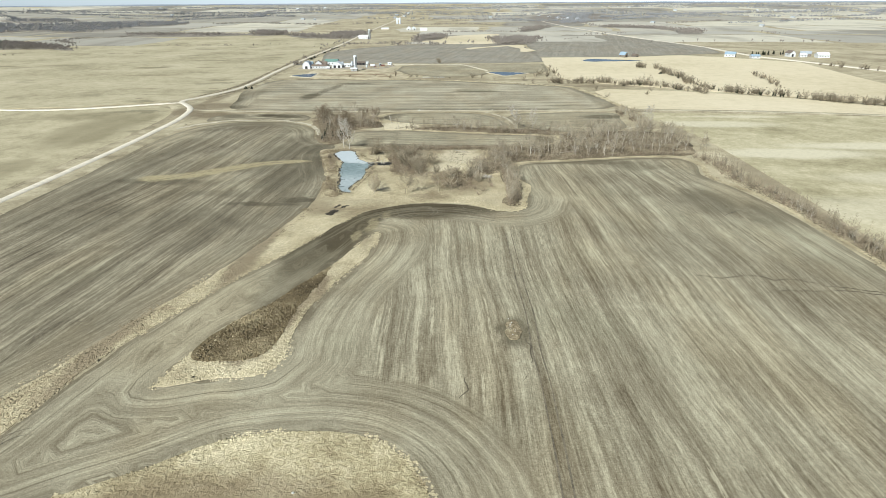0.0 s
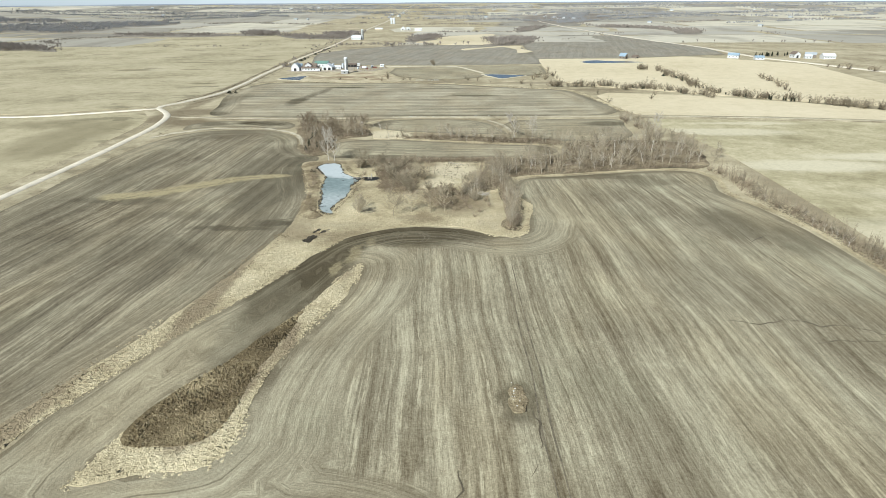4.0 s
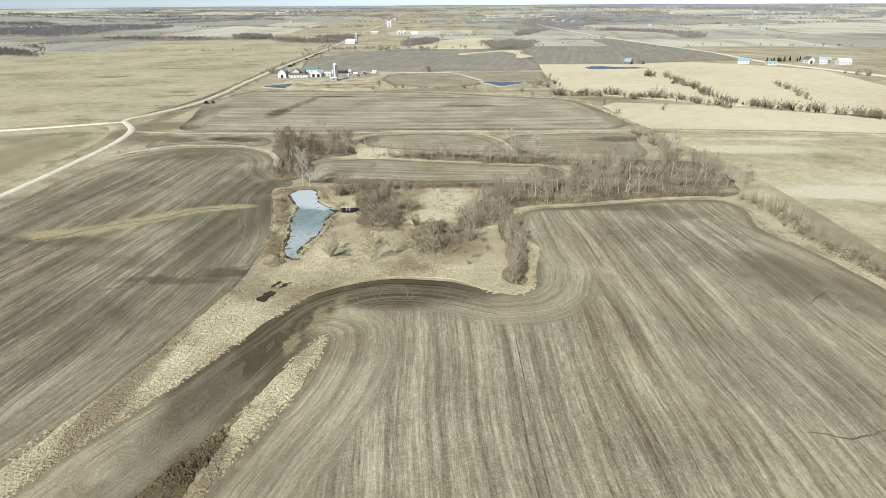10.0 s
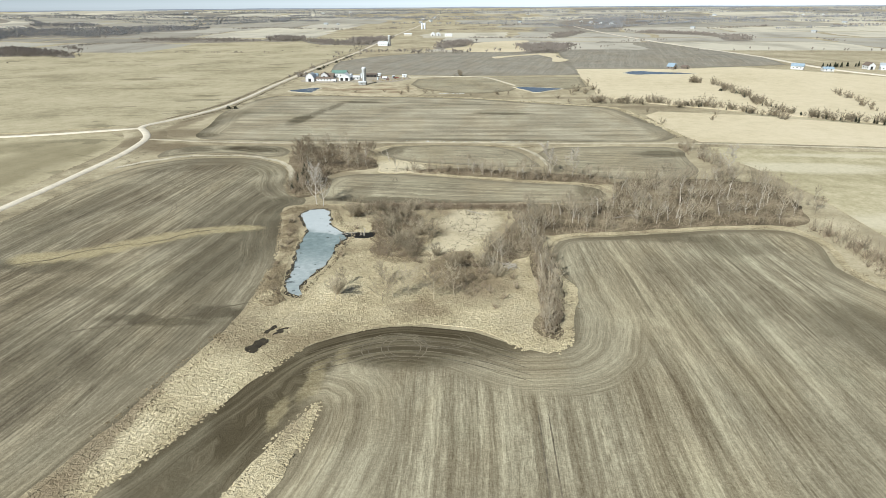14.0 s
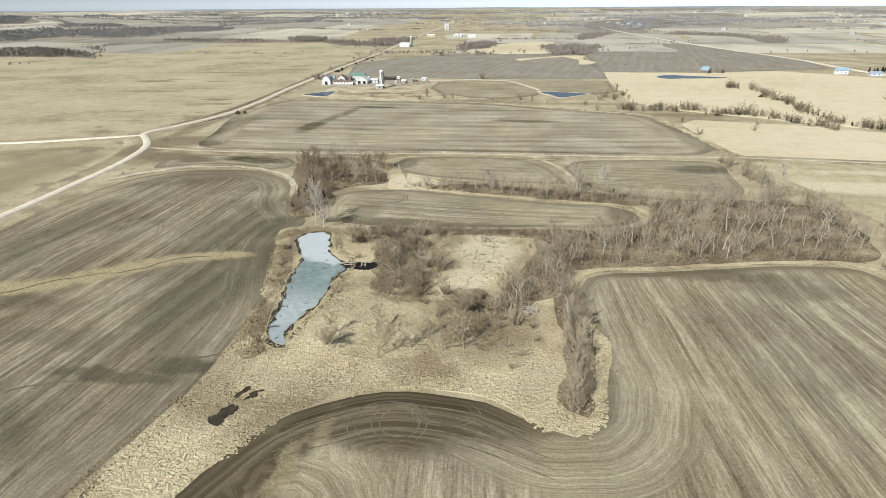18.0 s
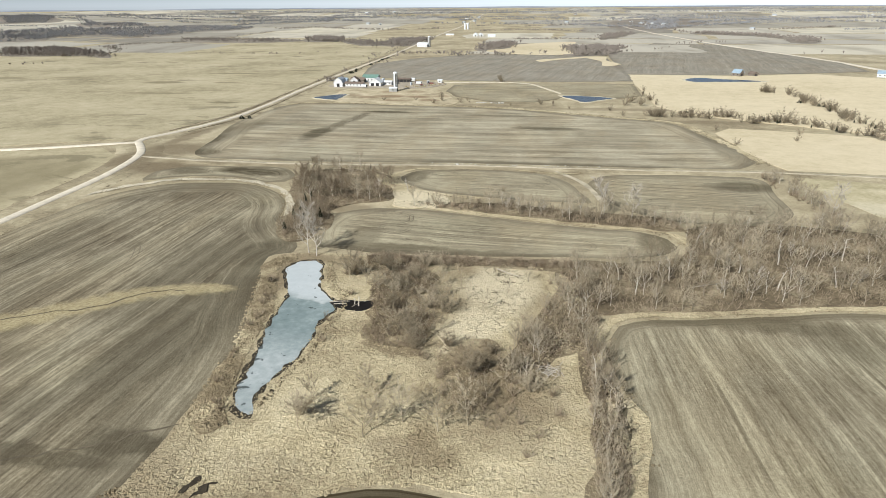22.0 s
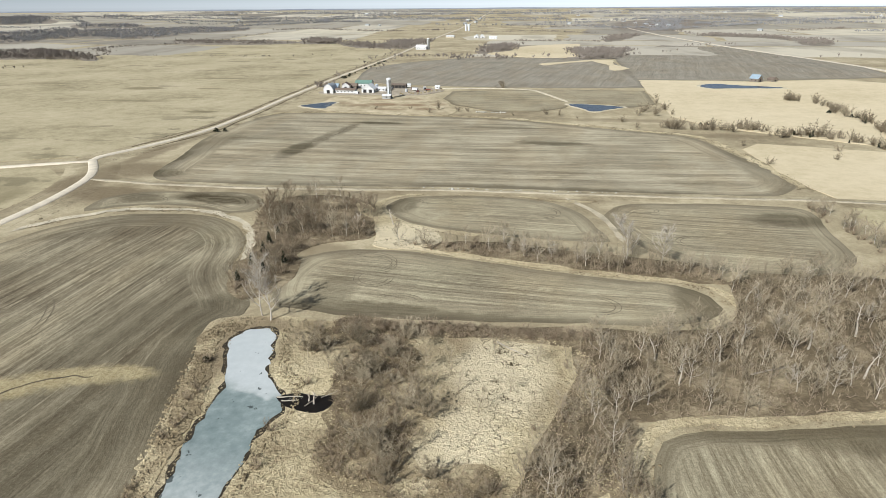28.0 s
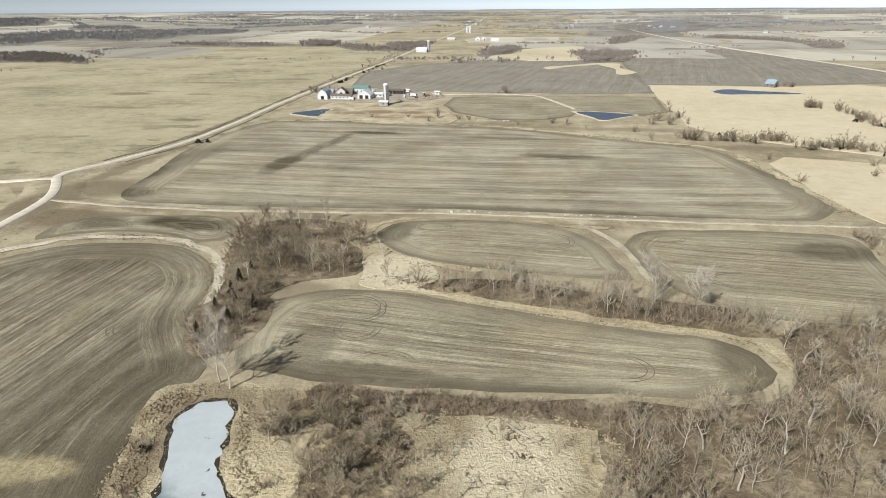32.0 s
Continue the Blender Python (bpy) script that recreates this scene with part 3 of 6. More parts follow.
# ---------------------------------------------------------------- ground
def spread(lo, hi, mid0, mid1, fine):
    """Grid lines: even in the middle, wider and wider outwards."""
    vals = list(np.arange(mid0, mid1 + 1, fine))
    s, v = fine, mid1
    while v < hi:
        s *= 1.12
        v += min(s, 70)
        vals.append(min(v, hi))
    s, v = fine, mid0
    while v > lo:
        s *= 1.12
        v -= min(s, 70)
        vals.insert(0, max(v, lo))
    return vals


def build_ground():
    gx, gy = spread(-4850, 4850, -280, 260, 14), spread(-4700, 4900, 0, 720, 14)
    verts = [(x, y, ht(x, y)) for y in gy for x in gx]
    w = len(gx)
    faces = [(j * w + i, j * w + i + 1, (j + 1) * w + i + 1, (j + 1) * w + i) for j in range(len(gy) - 1) for i in range(w - 1)]
    ob = mesh_ob("ground", verts, faces, M_GRASS, smooth=True)
    return tagged(ob, "rolling farmland under dry tan winter grass", "ground", kind="structure")


ground = build_ground()

# ---------------------------------------------------------------- fields, in plan
FIELD_M = [(-110, 60), (-98, 94), (-94, 116), (-87, 144), (-79, 167), (-68, 191), (-57, 218), (-50, 234), (-40, 243), (-27, 249),
           (-10, 249), (2, 245), (10, 240), (18, 241), (23, 252), (22, 276), (21, 305), (25, 319), (47, 326), (71, 332),
           (97, 338), (117, 336), (121, 326), (117, 303), (126, 274), (132, 245), (135, 215), (137, 186), (140, 120), (150, 20), (150, -40), (-150, -40), (-130, 0)]
FIELD_L = [(-106, 104), (-96, 132), (-83, 176), (-75, 214), (-72, 240), (-72, 262), (-75, 290), (-84, 318), (-90, 347), (-87, 356), (-90, 366), (-100, 377),
           (-107, 388), (-111, 404), (-122, 421), (-133, 429), (-148, 432), (-164, 430), (-180, 424), (-195, 408), (-203, 380), (-205, 290), (-203, 230), (-203, 120), (-205, -20), (-150, -60), (-125, 40)]
FIELD_N = [(-196, 426), (-200, 442), (-188, 455), (-163, 461), (-136, 463), (-127, 453), (-127, 440), (-135, 437), (-151, 441), (-171, 440), (-186, 434)]
FIELD_P = [(-196, 476), (-210, 520), (-225, 575), (-230, 655), (-220, 681), (-195, 688), (-121, 688), (-36, 682), (20, 662), (60, 646), (90, 634),
           (106, 590), (118, 517), (110, 507), (49, 498), (-22, 494), (-96, 485), (-160, 477)]
FIELD_Q = [(-79, 362), (-85, 372), (-87, 386), (-84, 400), (-74, 407), (-62, 409.5), (-48, 410), (-28, 406), (0, 401), (24, 398), (41, 396), (50, 390), (52, 382), (46, 374),
           (34, 369), (7, 366), (-15, 363), (-40, 361), (-60, 360), (-73, 362)]
FIELD_R1 = [(-71, 460), (-67, 471), (-44, 479), (-21, 481), (2, 476), (14, 463), (20, 446), (24, 432), (11, 430), (-8, 431), (-27, 433), (-45, 436), (-59, 442)]
FIELD_R2 = [(24, 462), (31, 476), (60, 484), (90, 486), (109, 484), (109, 452), (106, 424), (93, 412), (64, 410), (51, 413), (37, 425), (27, 446)]
FIELD_S = [(-232, 915), (-252, 1010), (-262, 1080), (-225, 1170), (-135, 1266), (12, 1269), (88, 1200), (92, 1050), (96, 935), (94, 872), (0, 868), (-60, 871), (-121, 877), (-180, 888)]
FIELD_S2 = [(-101, 836), (-32, 850), (40, 853), (91, 848), (90, 768), (66, 748), (50, 765), (20, 766), (10, 740), (-10, 722), (-47, 716), (-86, 747), (-102, 785)]
FIELD_T = [(90, 939), (93, 1060), (98, 1300), (226, 1610), (345, 1560), (385, 1296), (395, 1120), (372, 962), (300, 940), (215, 922)]
FIELD_U1 = [(93, 933), (215, 915), (300, 933), (356, 897), (430, 845), (425, 650), (356, 545), (304, 560), (243, 595), (150, 650), (115, 668), (94, 710)]
FIELD_U2 = [(116, 600), (130, 618), (196, 604), (284, 562), (340, 520), (500, 440), (500, 400), (330, 476), (164, 494), (131, 500), (124, 520)]
FIELD_V = [(131, 490), (160, 485), (318, 470), (480, 380), (460, 100), (155, 60), (150, 186), (150, 240), (150, 290), (150, 340), (148, 400), (138, 440)]
FIELD_W = [(-258, 508), (-330, 480), (-420, 484), (-700, 520), (-1100, 700), (-1050, 1100), (-890, 1300), (-880, 1500), (-700, 1740), (-500, 1800), (-330, 1690), (-300, 1400),
           (-284, 1000), (-272, 850), (-258, 700), (-249, 600), (-252, 540)]
FIELD_W2 = [(-262, 482), (-300, 470), (-420, 474), (-600, 440), (-620, 150), (-250, 60), (-230, 150), (-229, 320), (-231, 430), (-240, 465)]

KNOLL = [(-120, 40), (-75, 78), (-63, 85), (-50, 94), (-41, 96), (-32, 97), (-20, 95), (-11, 88), (-6, 78), (-2, 60), (0, 20), (-60, -20)]
WEDGE = [(-74, 111), (-72, 121), (-67, 138), (-58, 154), (-51, 172), (-45, 190), (-40.5, 206), (-37.5, 213), (-36.5, 206), (-37, 194), (-41, 178), (-45.5, 162), (-48, 148), (-48, 132), (-47, 124), (-50, 117), (-61, 114.5)]
SOIL_WORDS = "bare tilled field with grey crop residue in uneven passes"
land_patch("field_pasture_west", FIELD_W, M_PASTURE, 0.25, 30, "broad tan pasture with olive blotches", "pasture", 3, 25, sharp=True)
land_patch("field_pasture_southwest", FIELD_W2, M_PASTURE, 0.13, 20, "tan rough pasture beside the gravel road", "pasture", 2, 15)
land_patch("field_pasture_east", FIELD_V, M_GREENISH, 0.12, 20, "olive-tan grazed pasture with pale clumps", "pasture", 3, 15)
land_patch("field_main", FIELD_M, M_FIELD_M, 0.2, 4.5, SOIL_WORDS + " and curved headlands", "field", islands=(KNOLL, WEDGE))
land_patch("field_west", FIELD_L, M_FIELD_L, 0.2, 6, SOIL_WORDS + " beside the pond", "field")
land_patch("field_corner", FIELD_N, M_FIELD_Q, 0.2, 5, "small tilled field corner beside the gravel road", "field")
land_patch("field_north", FIELD_P, M_FIELD_P, 0.25, 8, "wide tilled field with dark bands and damp spots", "field")
land_patch("field_strip", FIELD_Q, M_FIELD_Q, 0.2, 5, "long rounded tilled strip between wooded creeks", "field")
land_patch("field_creek_west", FIELD_R1, M_FIELD_Q, 0.2, 5, "rounded tilled field beyond the creek", "field")
land_patch("field_creek_east", FIELD_R2, M_FIELD_Q, 0.2, 5, "tilled field beyond the creek with pale marks", "field")
land_patch("field_dark", FIELD_S, M_FIELD_S, 0.3, 16, "dark brown tilled field behind the farmstead", "field", 2, 15, sharp=True)
land_patch("field_small_dark", FIELD_S2, M_FIELD_Q, 0.3, 12, "dark tilled field beside a blue pond", "field", 2, 10, sharp=True)
land_patch("field_dark_east", FIELD_T, M_FIELD_S, 0.3, 20, "dark tilled field behind the blue-roofed barn", "field", 2, 20, sharp=True)
land_patch("field_hay_north", FIELD_U1, M_CREAM, 0.3, 20, "smooth pale cream hay stubble field", "field", 2, 15, sharp=True)
land_patch("field_hay_south", FIELD_U2, M_CREAM, 0.3, 15, "narrow pale cream hay stubble field", "field", 2, 12, sharp=True)

for strip in ([(-20, 1136), (20, 1178), (64, 1216), (62, 1198), (22, 1160), (-14, 1120)], [(70, 1215), (77, 1120), (84, 1040), (90, 1044), (85, 1130), (78, 1214)]):
    land_patch("grass_strip", strip, M_CREAM, 0.75, 16, "pale grass strip between dark tilled fields", "grass", 3, 10)
land_patch("field_hay_far", [(-85, 1493), (-20, 1600), (36, 1640), (30, 1400), (36, 1275), (-16, 1262), (-90, 1310), (-118, 1345), (-80, 1430)], M_CREAM, 0.75, 20, "pale cream hay field between leafless woods", "field", 3, 15)

# grassed waterways and knolls inside the fields
land_patch("grass_knoll", KNOLL, M_KNOLL, 0.38, 4, "rounded knoll of tufted straw-coloured grass", "grass", 1.2, 4, 0.2)
land_patch("grass_wedge", WEDGE, M_MARSH, 0.38, 3, "straw grass border of a weedy gully", "grass", 1.2, 3, 0.2)
WEDGE_IN = [(-69, 121.5), (-70.5, 126), (-67.8, 138), (-58.8, 154), (-51.8, 171), (-48.5, 179), (-48, 172), (-49, 163), (-51, 150), (-51, 134), (-51, 128), (-54, 123), (-62, 120.5)]
MARSH = [(-130, 5), (-111, 60), (-98, 96), (-95, 118), (-86, 146), (-78, 168), (-67, 192), (-56, 219), (-49, 236), (-39, 245), (-27, 251), (-9, 251), (3, 246), (10, 240), (16, 238), (21, 243), (22.5, 252), (20, 276), (18, 300),
         (14, 330), (10, 350), (-15, 358), (-40, 357), (-60, 356), (-78, 356), (-92, 352), (-84, 322), (-76, 292), (-73, 262), (-73, 240), (-76, 214), (-84, 178), (-97, 134), (-107, 104), (-127, 38), (-150, -20)]
land_patch("marsh_meadow", MARSH, M_MARSH, 0.24, 5, "bright straw-coloured marsh grass around the pond", "grass", 0.8, 4)

# ---------------------------------------------------------------- roads and tracks
ROAD = [(-214, -300), (-214, 0), (-216, 200), (-217, 312), (-218, 385), (-222, 443), (-230, 472), (-244, 492), (-251, 500), (-245, 535), (-238, 585), (-243, 655), (-254, 756), (-264, 900),
        (-279, 1250), (-303, 1640), (-330, 2150), (-352, 2700), (-375, 3300), (-410, 4300), (-430, 4800)]
BRANCH = [(-249, 498), (-266, 491), (-292, 479), (-329, 469), (-420, 479), (-700, 505), (-1200, 560), (-2000, 620)]
CROWN = ((-0.62, -0.6), (-0.5, -0.05), (-0.45, 0.1), (0, 0.2), (0.45, 0.1), (0.5, -0.05), (0.62, -0.6))
SUNK = ((-0.56, -0.45), (-0.4, 0), (0, 0.02), (0.4, 0), (0.56, -0.45))
ribbon("road_verge", ROAD[:15], 26, M_VERGE, 0.3, "weedy grass verges and ditches along the road", "verge", ((-0.56, -0.45), (-0.4, 0), (-0.3, 0.05), (0, 0.05), (0.3, 0.05), (0.4, 0), (0.56, -0.45)), 10, 2)
ribbon("road_main", ROAD, 4.5, M_GRAVEL, 0.55, "pale gravel farm road", "road", CROWN, 8)
ribbon("road_branch", BRANCH, 3.4, M_GRAVEL, 0.56, "pale gravel side road", "road", CROWN, 8)
M_DITCH = grass_material("ditch_weeds", (0.11, 0.085, 0.05), (0.22, 0.178, 0.11), (0.40, 0.335, 0.215), 0.06, 0.6, 0.7)
for nm, off, w in (("east", 6.5, 1.7), ("west", -7.0, 2.6)):
    ribbon("road_ditch_" + nm, [(x + off, y) for x, y in ROAD[1:7]], w, M_DITCH, 0.66, "brown weeds in the roadside ditch", "ditch", SUNK, 4, 1.6, vary=1.2)
    ribbon("road_ditch_" + nm, [(x + off, y) for x, y in ROAD[9:15]], w * 0.8, M_DITCH, 0.66, "brown weeds in the roadside ditch", "ditch", SUNK, 5, 1.6, vary=1.2)
TRACK = [(-232, 468), (-221, 467), (-193, 467), (-167, 469), (-135, 473), (-94, 480), (-45, 487), (2, 490), (48, 492), (91, 495), (125, 497), (180, 494), (320, 474), (480, 385)]
ribbon("track_verge", TRACK, 13, M_VERGE, 0.32, "dry grass along the farm track", "verge", SUNK, step=8, amp=1.5)
ribbon("farm_track", TRACK, 3.4, M_RUTPALE, 0.42, "pale worn farm track between the fields", "track", SUNK, step=5, amp=0.9, vary=0.6)
LOOP = [(-212, 395), (-199, 415), (-191, 423), (-183, 430), (-167, 435), (-149, 437), (-133, 433), (-120, 424), (-112, 411), (-106.5, 396), (-105.5, 391)]
ribbon("loop_track", LOOP, 3.2, M_TRACKDIRT, 0.42, "pale grassy lane looping round the field", "track", step=2, amp=1.3, vary=0.7, wave=0.16)
YTRACK = [(6, 486), (13, 477), (20, 467), (23, 459), (27, 440), (29, 430)]
ribbon("field_lane", YTRACK, 2.8, M_RUTPALE, 0.44, "pale grass lane between two fields", "track", step=3, amp=1.2, vary=0.8)
ribbon("farm_lane", [(-128, 862), (-109, 857), (-75, 861), (-49, 861), (-22, 851), (-5, 820), (15, 772)], 4.5, M_TRACKDIRT, 0.5, "pale curved farm lane", "track", SUNK, step=6, amp=1.0, vary=0.3)
EAST_ROAD = [(500, 745), (470, 800), (430, 870), (408, 905), (396, 960), (392, 1110), (388, 1290), (348, 1590), (300, 2000), (260, 2600)]
ribbon("road_east", EAST_ROAD, 7, M_GRAVEL, 0.6, "distant pale gravel road", "road", CROWN, 15)

# ---------------------------------------------------------------- pond
POND = [(-80, 348), (-74, 348), (-70, 339), (-66, 328), (-60, 322), (-57, 315), (-59, 308), (-58, 300), (-58, 291), (-60, 281), (-61, 273), (-59.5, 266), (-62, 267),
        (-65, 271), (-67, 281), (-69, 291), (-72, 303), (-73, 312), (-74, 322), (-79, 332), (-83, 342)]
bank = land_patch("pond_bank", [(x + (0.8 if i < 12 else -0.9) * (0.3 if y > 346 else 1.0), y + (1.6 if y > 346 else -1.2 if y < 270 else 0)) for i, (x, y) in enumerate(POND)], M_MUD, 0.30, 4, "dark muddy pond bank", "bank", 1.6, 1.5, scale=0.3)
land_patch("pond_ice", POND, M_ICE, 0.40, 4, "frozen pond with cloudy blue-grey ice", "pond", 1.3, 1.2, scale=0.35)
INLET = [(-60, 320), (-57, 322), (-51, 322), (-47, 323), (-46.5, 319), (-49, 316), (-52, 316), (-58, 318)]
land_patch("inlet_water", INLET, M_BLACKWATER, 0.46, 2, "dark open water in a small inlet", "water", 0.5, 1.5)
for nm, pl in (("pond_farm", [(-221, 721), (-214, 735), (-207, 743), (-199, 748), (-195, 724), (-195, 711), (-204, 713), (-213, 717)]),
               ("pond_field", [(16, 760), (37, 759), (61, 749), (47, 737), (34, 725), (26, 738)]),
               ("pond_hay", [(150, 880), (162, 896), (191, 886), (226, 870), (181, 866), (157, 866)])):
    cx, cy = sum(x for x, y in pl) / len(pl), sum(y for x, y in pl) / len(pl)
    land_patch(nm + "_shore", [(cx + (x - cx) * 1.14, cy + (y - cy) * 1.2) for x, y in pl], M_TRACKDIRT, 0.45, 10, "pale bare shore of a farm pond", "shore", 3.0, 5)
    land_patch(nm, pl, M_WATER, 0.6, 10, "small blue-grey farm pond", "pond", 2.5, 4)
# trampled, eroding slope below the home farm
M_SLOPE = grass_material("eroding_slope", (0.22, 0.165, 0.095), (0.50, 0.42, 0.27), (0.68, 0.585, 0.40), 0.035, 0.35, 0.6,
    ((-150, 742, 16, 9, 0.9), (-122, 742, 13, 8, 0.9), (-170, 735, 12, 7, 0.7), (-108, 722, 9, 7, 0.8), (-140, 716, 16, 5, 0.8), (-160, 772, 10, 6, 0.6), (-130, 775, 12, 6, 0.6), (-186, 745, 8, 6, 0.6), (-100, 748, 8, 8, 0.6)), (0.27, 0.185, 0.105))
land_patch("farm_slope", [(-210, 759), (-206, 790), (-176, 790), (-144, 785), (-119, 797), (-92, 750), (-79, 703), (-97, 692), (-127, 693), (-162, 694), (-192, 702)], M_SLOPE, 0.3, 12, "trampled tan slope with brown eroded blotches", "slope", 4, 10)
M_YARD = plain_material("yard_dirt", (0.42, 0.36, 0.27), 0.4, 0.12, 0.95)
land_patch("farm_yard", [(-236, 806), (-236, 842), (-215, 866), (-180, 868), (-135, 862), (-112, 845), (-120, 815), (-150, 800), (-180, 802), (-205, 798)], M_YARD, 0.26, 12, "bare trodden farmyard dirt", "yard", 4, 10)

# ---------------------------------------------------------------- bare trees and bushes
def prism(vs, fs, a, b, ra, rb, sides=3):
    """One tapered length of wood from a to b."""
    d = (b - a)
    n = d.orthogonal().normalized()
    w = d.normalized().cross(n)
    k = len(vs)
    for p, r in ((a, ra), (b, rb)):
        if r == 0:
            vs.append(tuple(p))
            continue
        for i in range(sides):
            q = 2 * pi * i / sides
            vs.append(tuple(p + (n * cos(q) + w * sin(q)) * r))
    for i in range(sides):
        j = (i + 1) % sides
        fs.append((k + i, k + j, k + sides) if rb == 0 else (k + i, k + j, k + sides + j, k + sides + i))


def twigs(vs, fs, rnd, p, d, n, length, r):
    for _ in range(n):
        t = (d * 0.75 + Vector((rnd.gauss(0, 0.55), rnd.gauss(0, 0.55), rnd.gauss(0.25, 0.45)))).normalized()
        prism(vs, fs, p, p + t * length * rnd.uniform(0.5, 1.2), r, 0)


def grow(rnd, wood, fine, p, d, length, r, level, last, twig_n, twig_len, twig_r):
    """A limb with a few bends; it forks until the last level, then bears twigs."""
    steps = 3 if level == 0 else 2
    for s in range(steps):
        d = (d + Vector((rnd.gauss(0, 0.16), rnd.gauss(0, 0.16), 0.10))).normalized()
        q = p + d * length / steps
        r2 = r * (0.82 if s < steps - 1 else 0.66)
        prism(*wood, p, q, r, r2, 5 if level == 0 else 3)
        if level < last and (s > 0 or level > 0):
            for _ in range(rnd.choice((1, 2, 2))):
                a = rnd.uniform(0, 2 * pi)
                side = (d * 0.75 + Vector((cos(a), sin(a), 0.15)) * rnd.uniform(0.6, 1.0)).normalized()
                grow(rnd, wood, fine, q, side, length * rnd.uniform(0.5, 0.72), r2 * 0.62, level + 1, last, twig_n, twig_len, twig_r)
        if level >= 1:
            twigs(*fine, rnd, q, d, twig_n // 2, twig_len, twig_r)
        p, r = q, r2
    twigs(*fine, rnd, p, d, twig_n, twig_len, twig_r)


def make_tree(name, seed, height, bark, twig, label, group, want=800, width=0.30, low=0.22, twig_r=0.04):
    """A bare tree: a leader with rising limbs from low on the trunk, each forking into fine upswept twigs."""
    rnd = random.Random(seed)
    wood, fine = ([], []), ([], [])
    steps, p, r = 9, Vector((0, 0, -0.3)), height * 0.016
    d = Vector((rnd.gauss(0, 0.07), rnd.gauss(0, 0.07), 1)).normalized()
    spots = []
    for i in range(steps):
        q = p + d * height * 0.9 / steps
        prism(*wood, p, q, r, r * 0.86, 6)
        spots.append((q, d, i / steps, r))
        d = (d + Vector((rnd.gauss(0, 0.13), rnd.gauss(0, 0.13), 0.12))).normalized()
        p, r = q, r * 0.86
    tips = []
    turn = rnd.uniform(0, 6.28)
    for q, d, u, r in spots:
        if u < low:
            continue
        for _ in range(rnd.choice((1, 2, 2))):
            turn += 2.4 + rnd.gauss(0, 0.4)
            out = Vector((cos(turn), sin(turn), 0))
            reach = height * width * (1.25 - 0.85 * u) * rnd.uniform(0.7, 1.2)
            b, bd, br = q, (out * 0.8 + d * rnd.uniform(0.5, 0.9)).normalized(), r * 0.62
            for k in range(3):
                e = b + bd * reach * 0.45
                prism(*wood, b, e, br, br * 0.7, 4)
                tips.append((e, bd, 1.0))
                for _ in range(2):
                    sd = (bd + Vector((rnd.gauss(0, 0.5), rnd.gauss(0, 0.5), rnd.uniform(0.0, 0.6)))).normalized()
                    f = e + sd * reach * rnd.uniform(0.2, 0.42)
                    prism(*wood, e, f, br * 0.45, br * 0.2, 3)
                    tips.append((f, sd, 1.4))
                    tips.append((e.lerp(f, 0.5), sd, 0.8))
                bd = (bd + Vector((rnd.gauss(0, 0.15), rnd.gauss(0, 0.15), 0.28))).normalized()
                b, br = e, br * 0.7
    tips.append((p, d, 2.0))
    total = sum(w for *_, w in tips)
    for e, sd, w in tips:
        for _ in range(max(1, round(want * w / total))):
            t = (sd * 0.8 + Vector((rnd.gauss(0, 0.5), rnd.gauss(0, 0.5), rnd.gauss(0.35, 0.35)))).normalized()
            prism(*fine, e, e + t * height * rnd.uniform(0.05, 0.14), twig_r, 0)
    top = max(v[2] for v in fine[0])
    k = height / top
    root = new(name)
    for nm, (vs, fs), mat in (("trunk", wood, bark), ("crown", fine, twig)):
        mesh_ob(nm, [(x * k, y * k, z * k) for x, y, z in vs], fs, mat, root)
    return tagged(root, label, "tree", group)


def make_bush(name, seed, height, twig, label, group, stems=11, twig_n=6, width=1.0, twig_r=0.025):
    rnd = random.Random(seed)
    vs, fs = [], []
    ws, wf = [], []
    for _ in range(stems):
        a = rnd.uniform(0, 2 * pi)
        p = Vector((cos(a), sin(a), 0)) * rnd.uniform(0, 0.35)
        d = (Vector((cos(a), sin(a), 0)) * rnd.uniform(0.2, 1.1) * width + Vector((0, 0, 1))).normalized()
        l = height * rnd.uniform(0.6, 1.0)
        for s in range(4):
            q = p + d * l / 4
            prism(ws, wf, p, q, 0.045 - 0.009 * s, 0.036 - 0.009 * s)
            twigs(vs, fs, rnd, q, d, twig_n, height * 0.26, twig_r)
            d = (d + Vector((rnd.gauss(0, 0.2), rnd.gauss(0, 0.2), 0.05))).normalized()
            p = q
    root = new(name)
    mesh_ob("stem_base", ws, wf, twig, root)
    mesh_ob("crown", vs, fs, twig, root)
    return tagged(root, label, "bush", group)


def put(ob, x, y, rnd, lo=0.8, hi=1.2, first=None):
    s = rnd.uniform(lo, hi)
    m = pose(x, y, ht(x, y) + 0.15, 0, 0, rnd.uniform(0, 360)) @ Matrix.Diagonal((s * rnd.uniform(0.9, 1.1), s * rnd.uniform(0.9, 1.1), s, 1))
    if not first.get(ob.name):
        first[ob.name] = True
        ob.matrix_basis = m
        return ob
    c = copy_thing(ob, m)
    return c


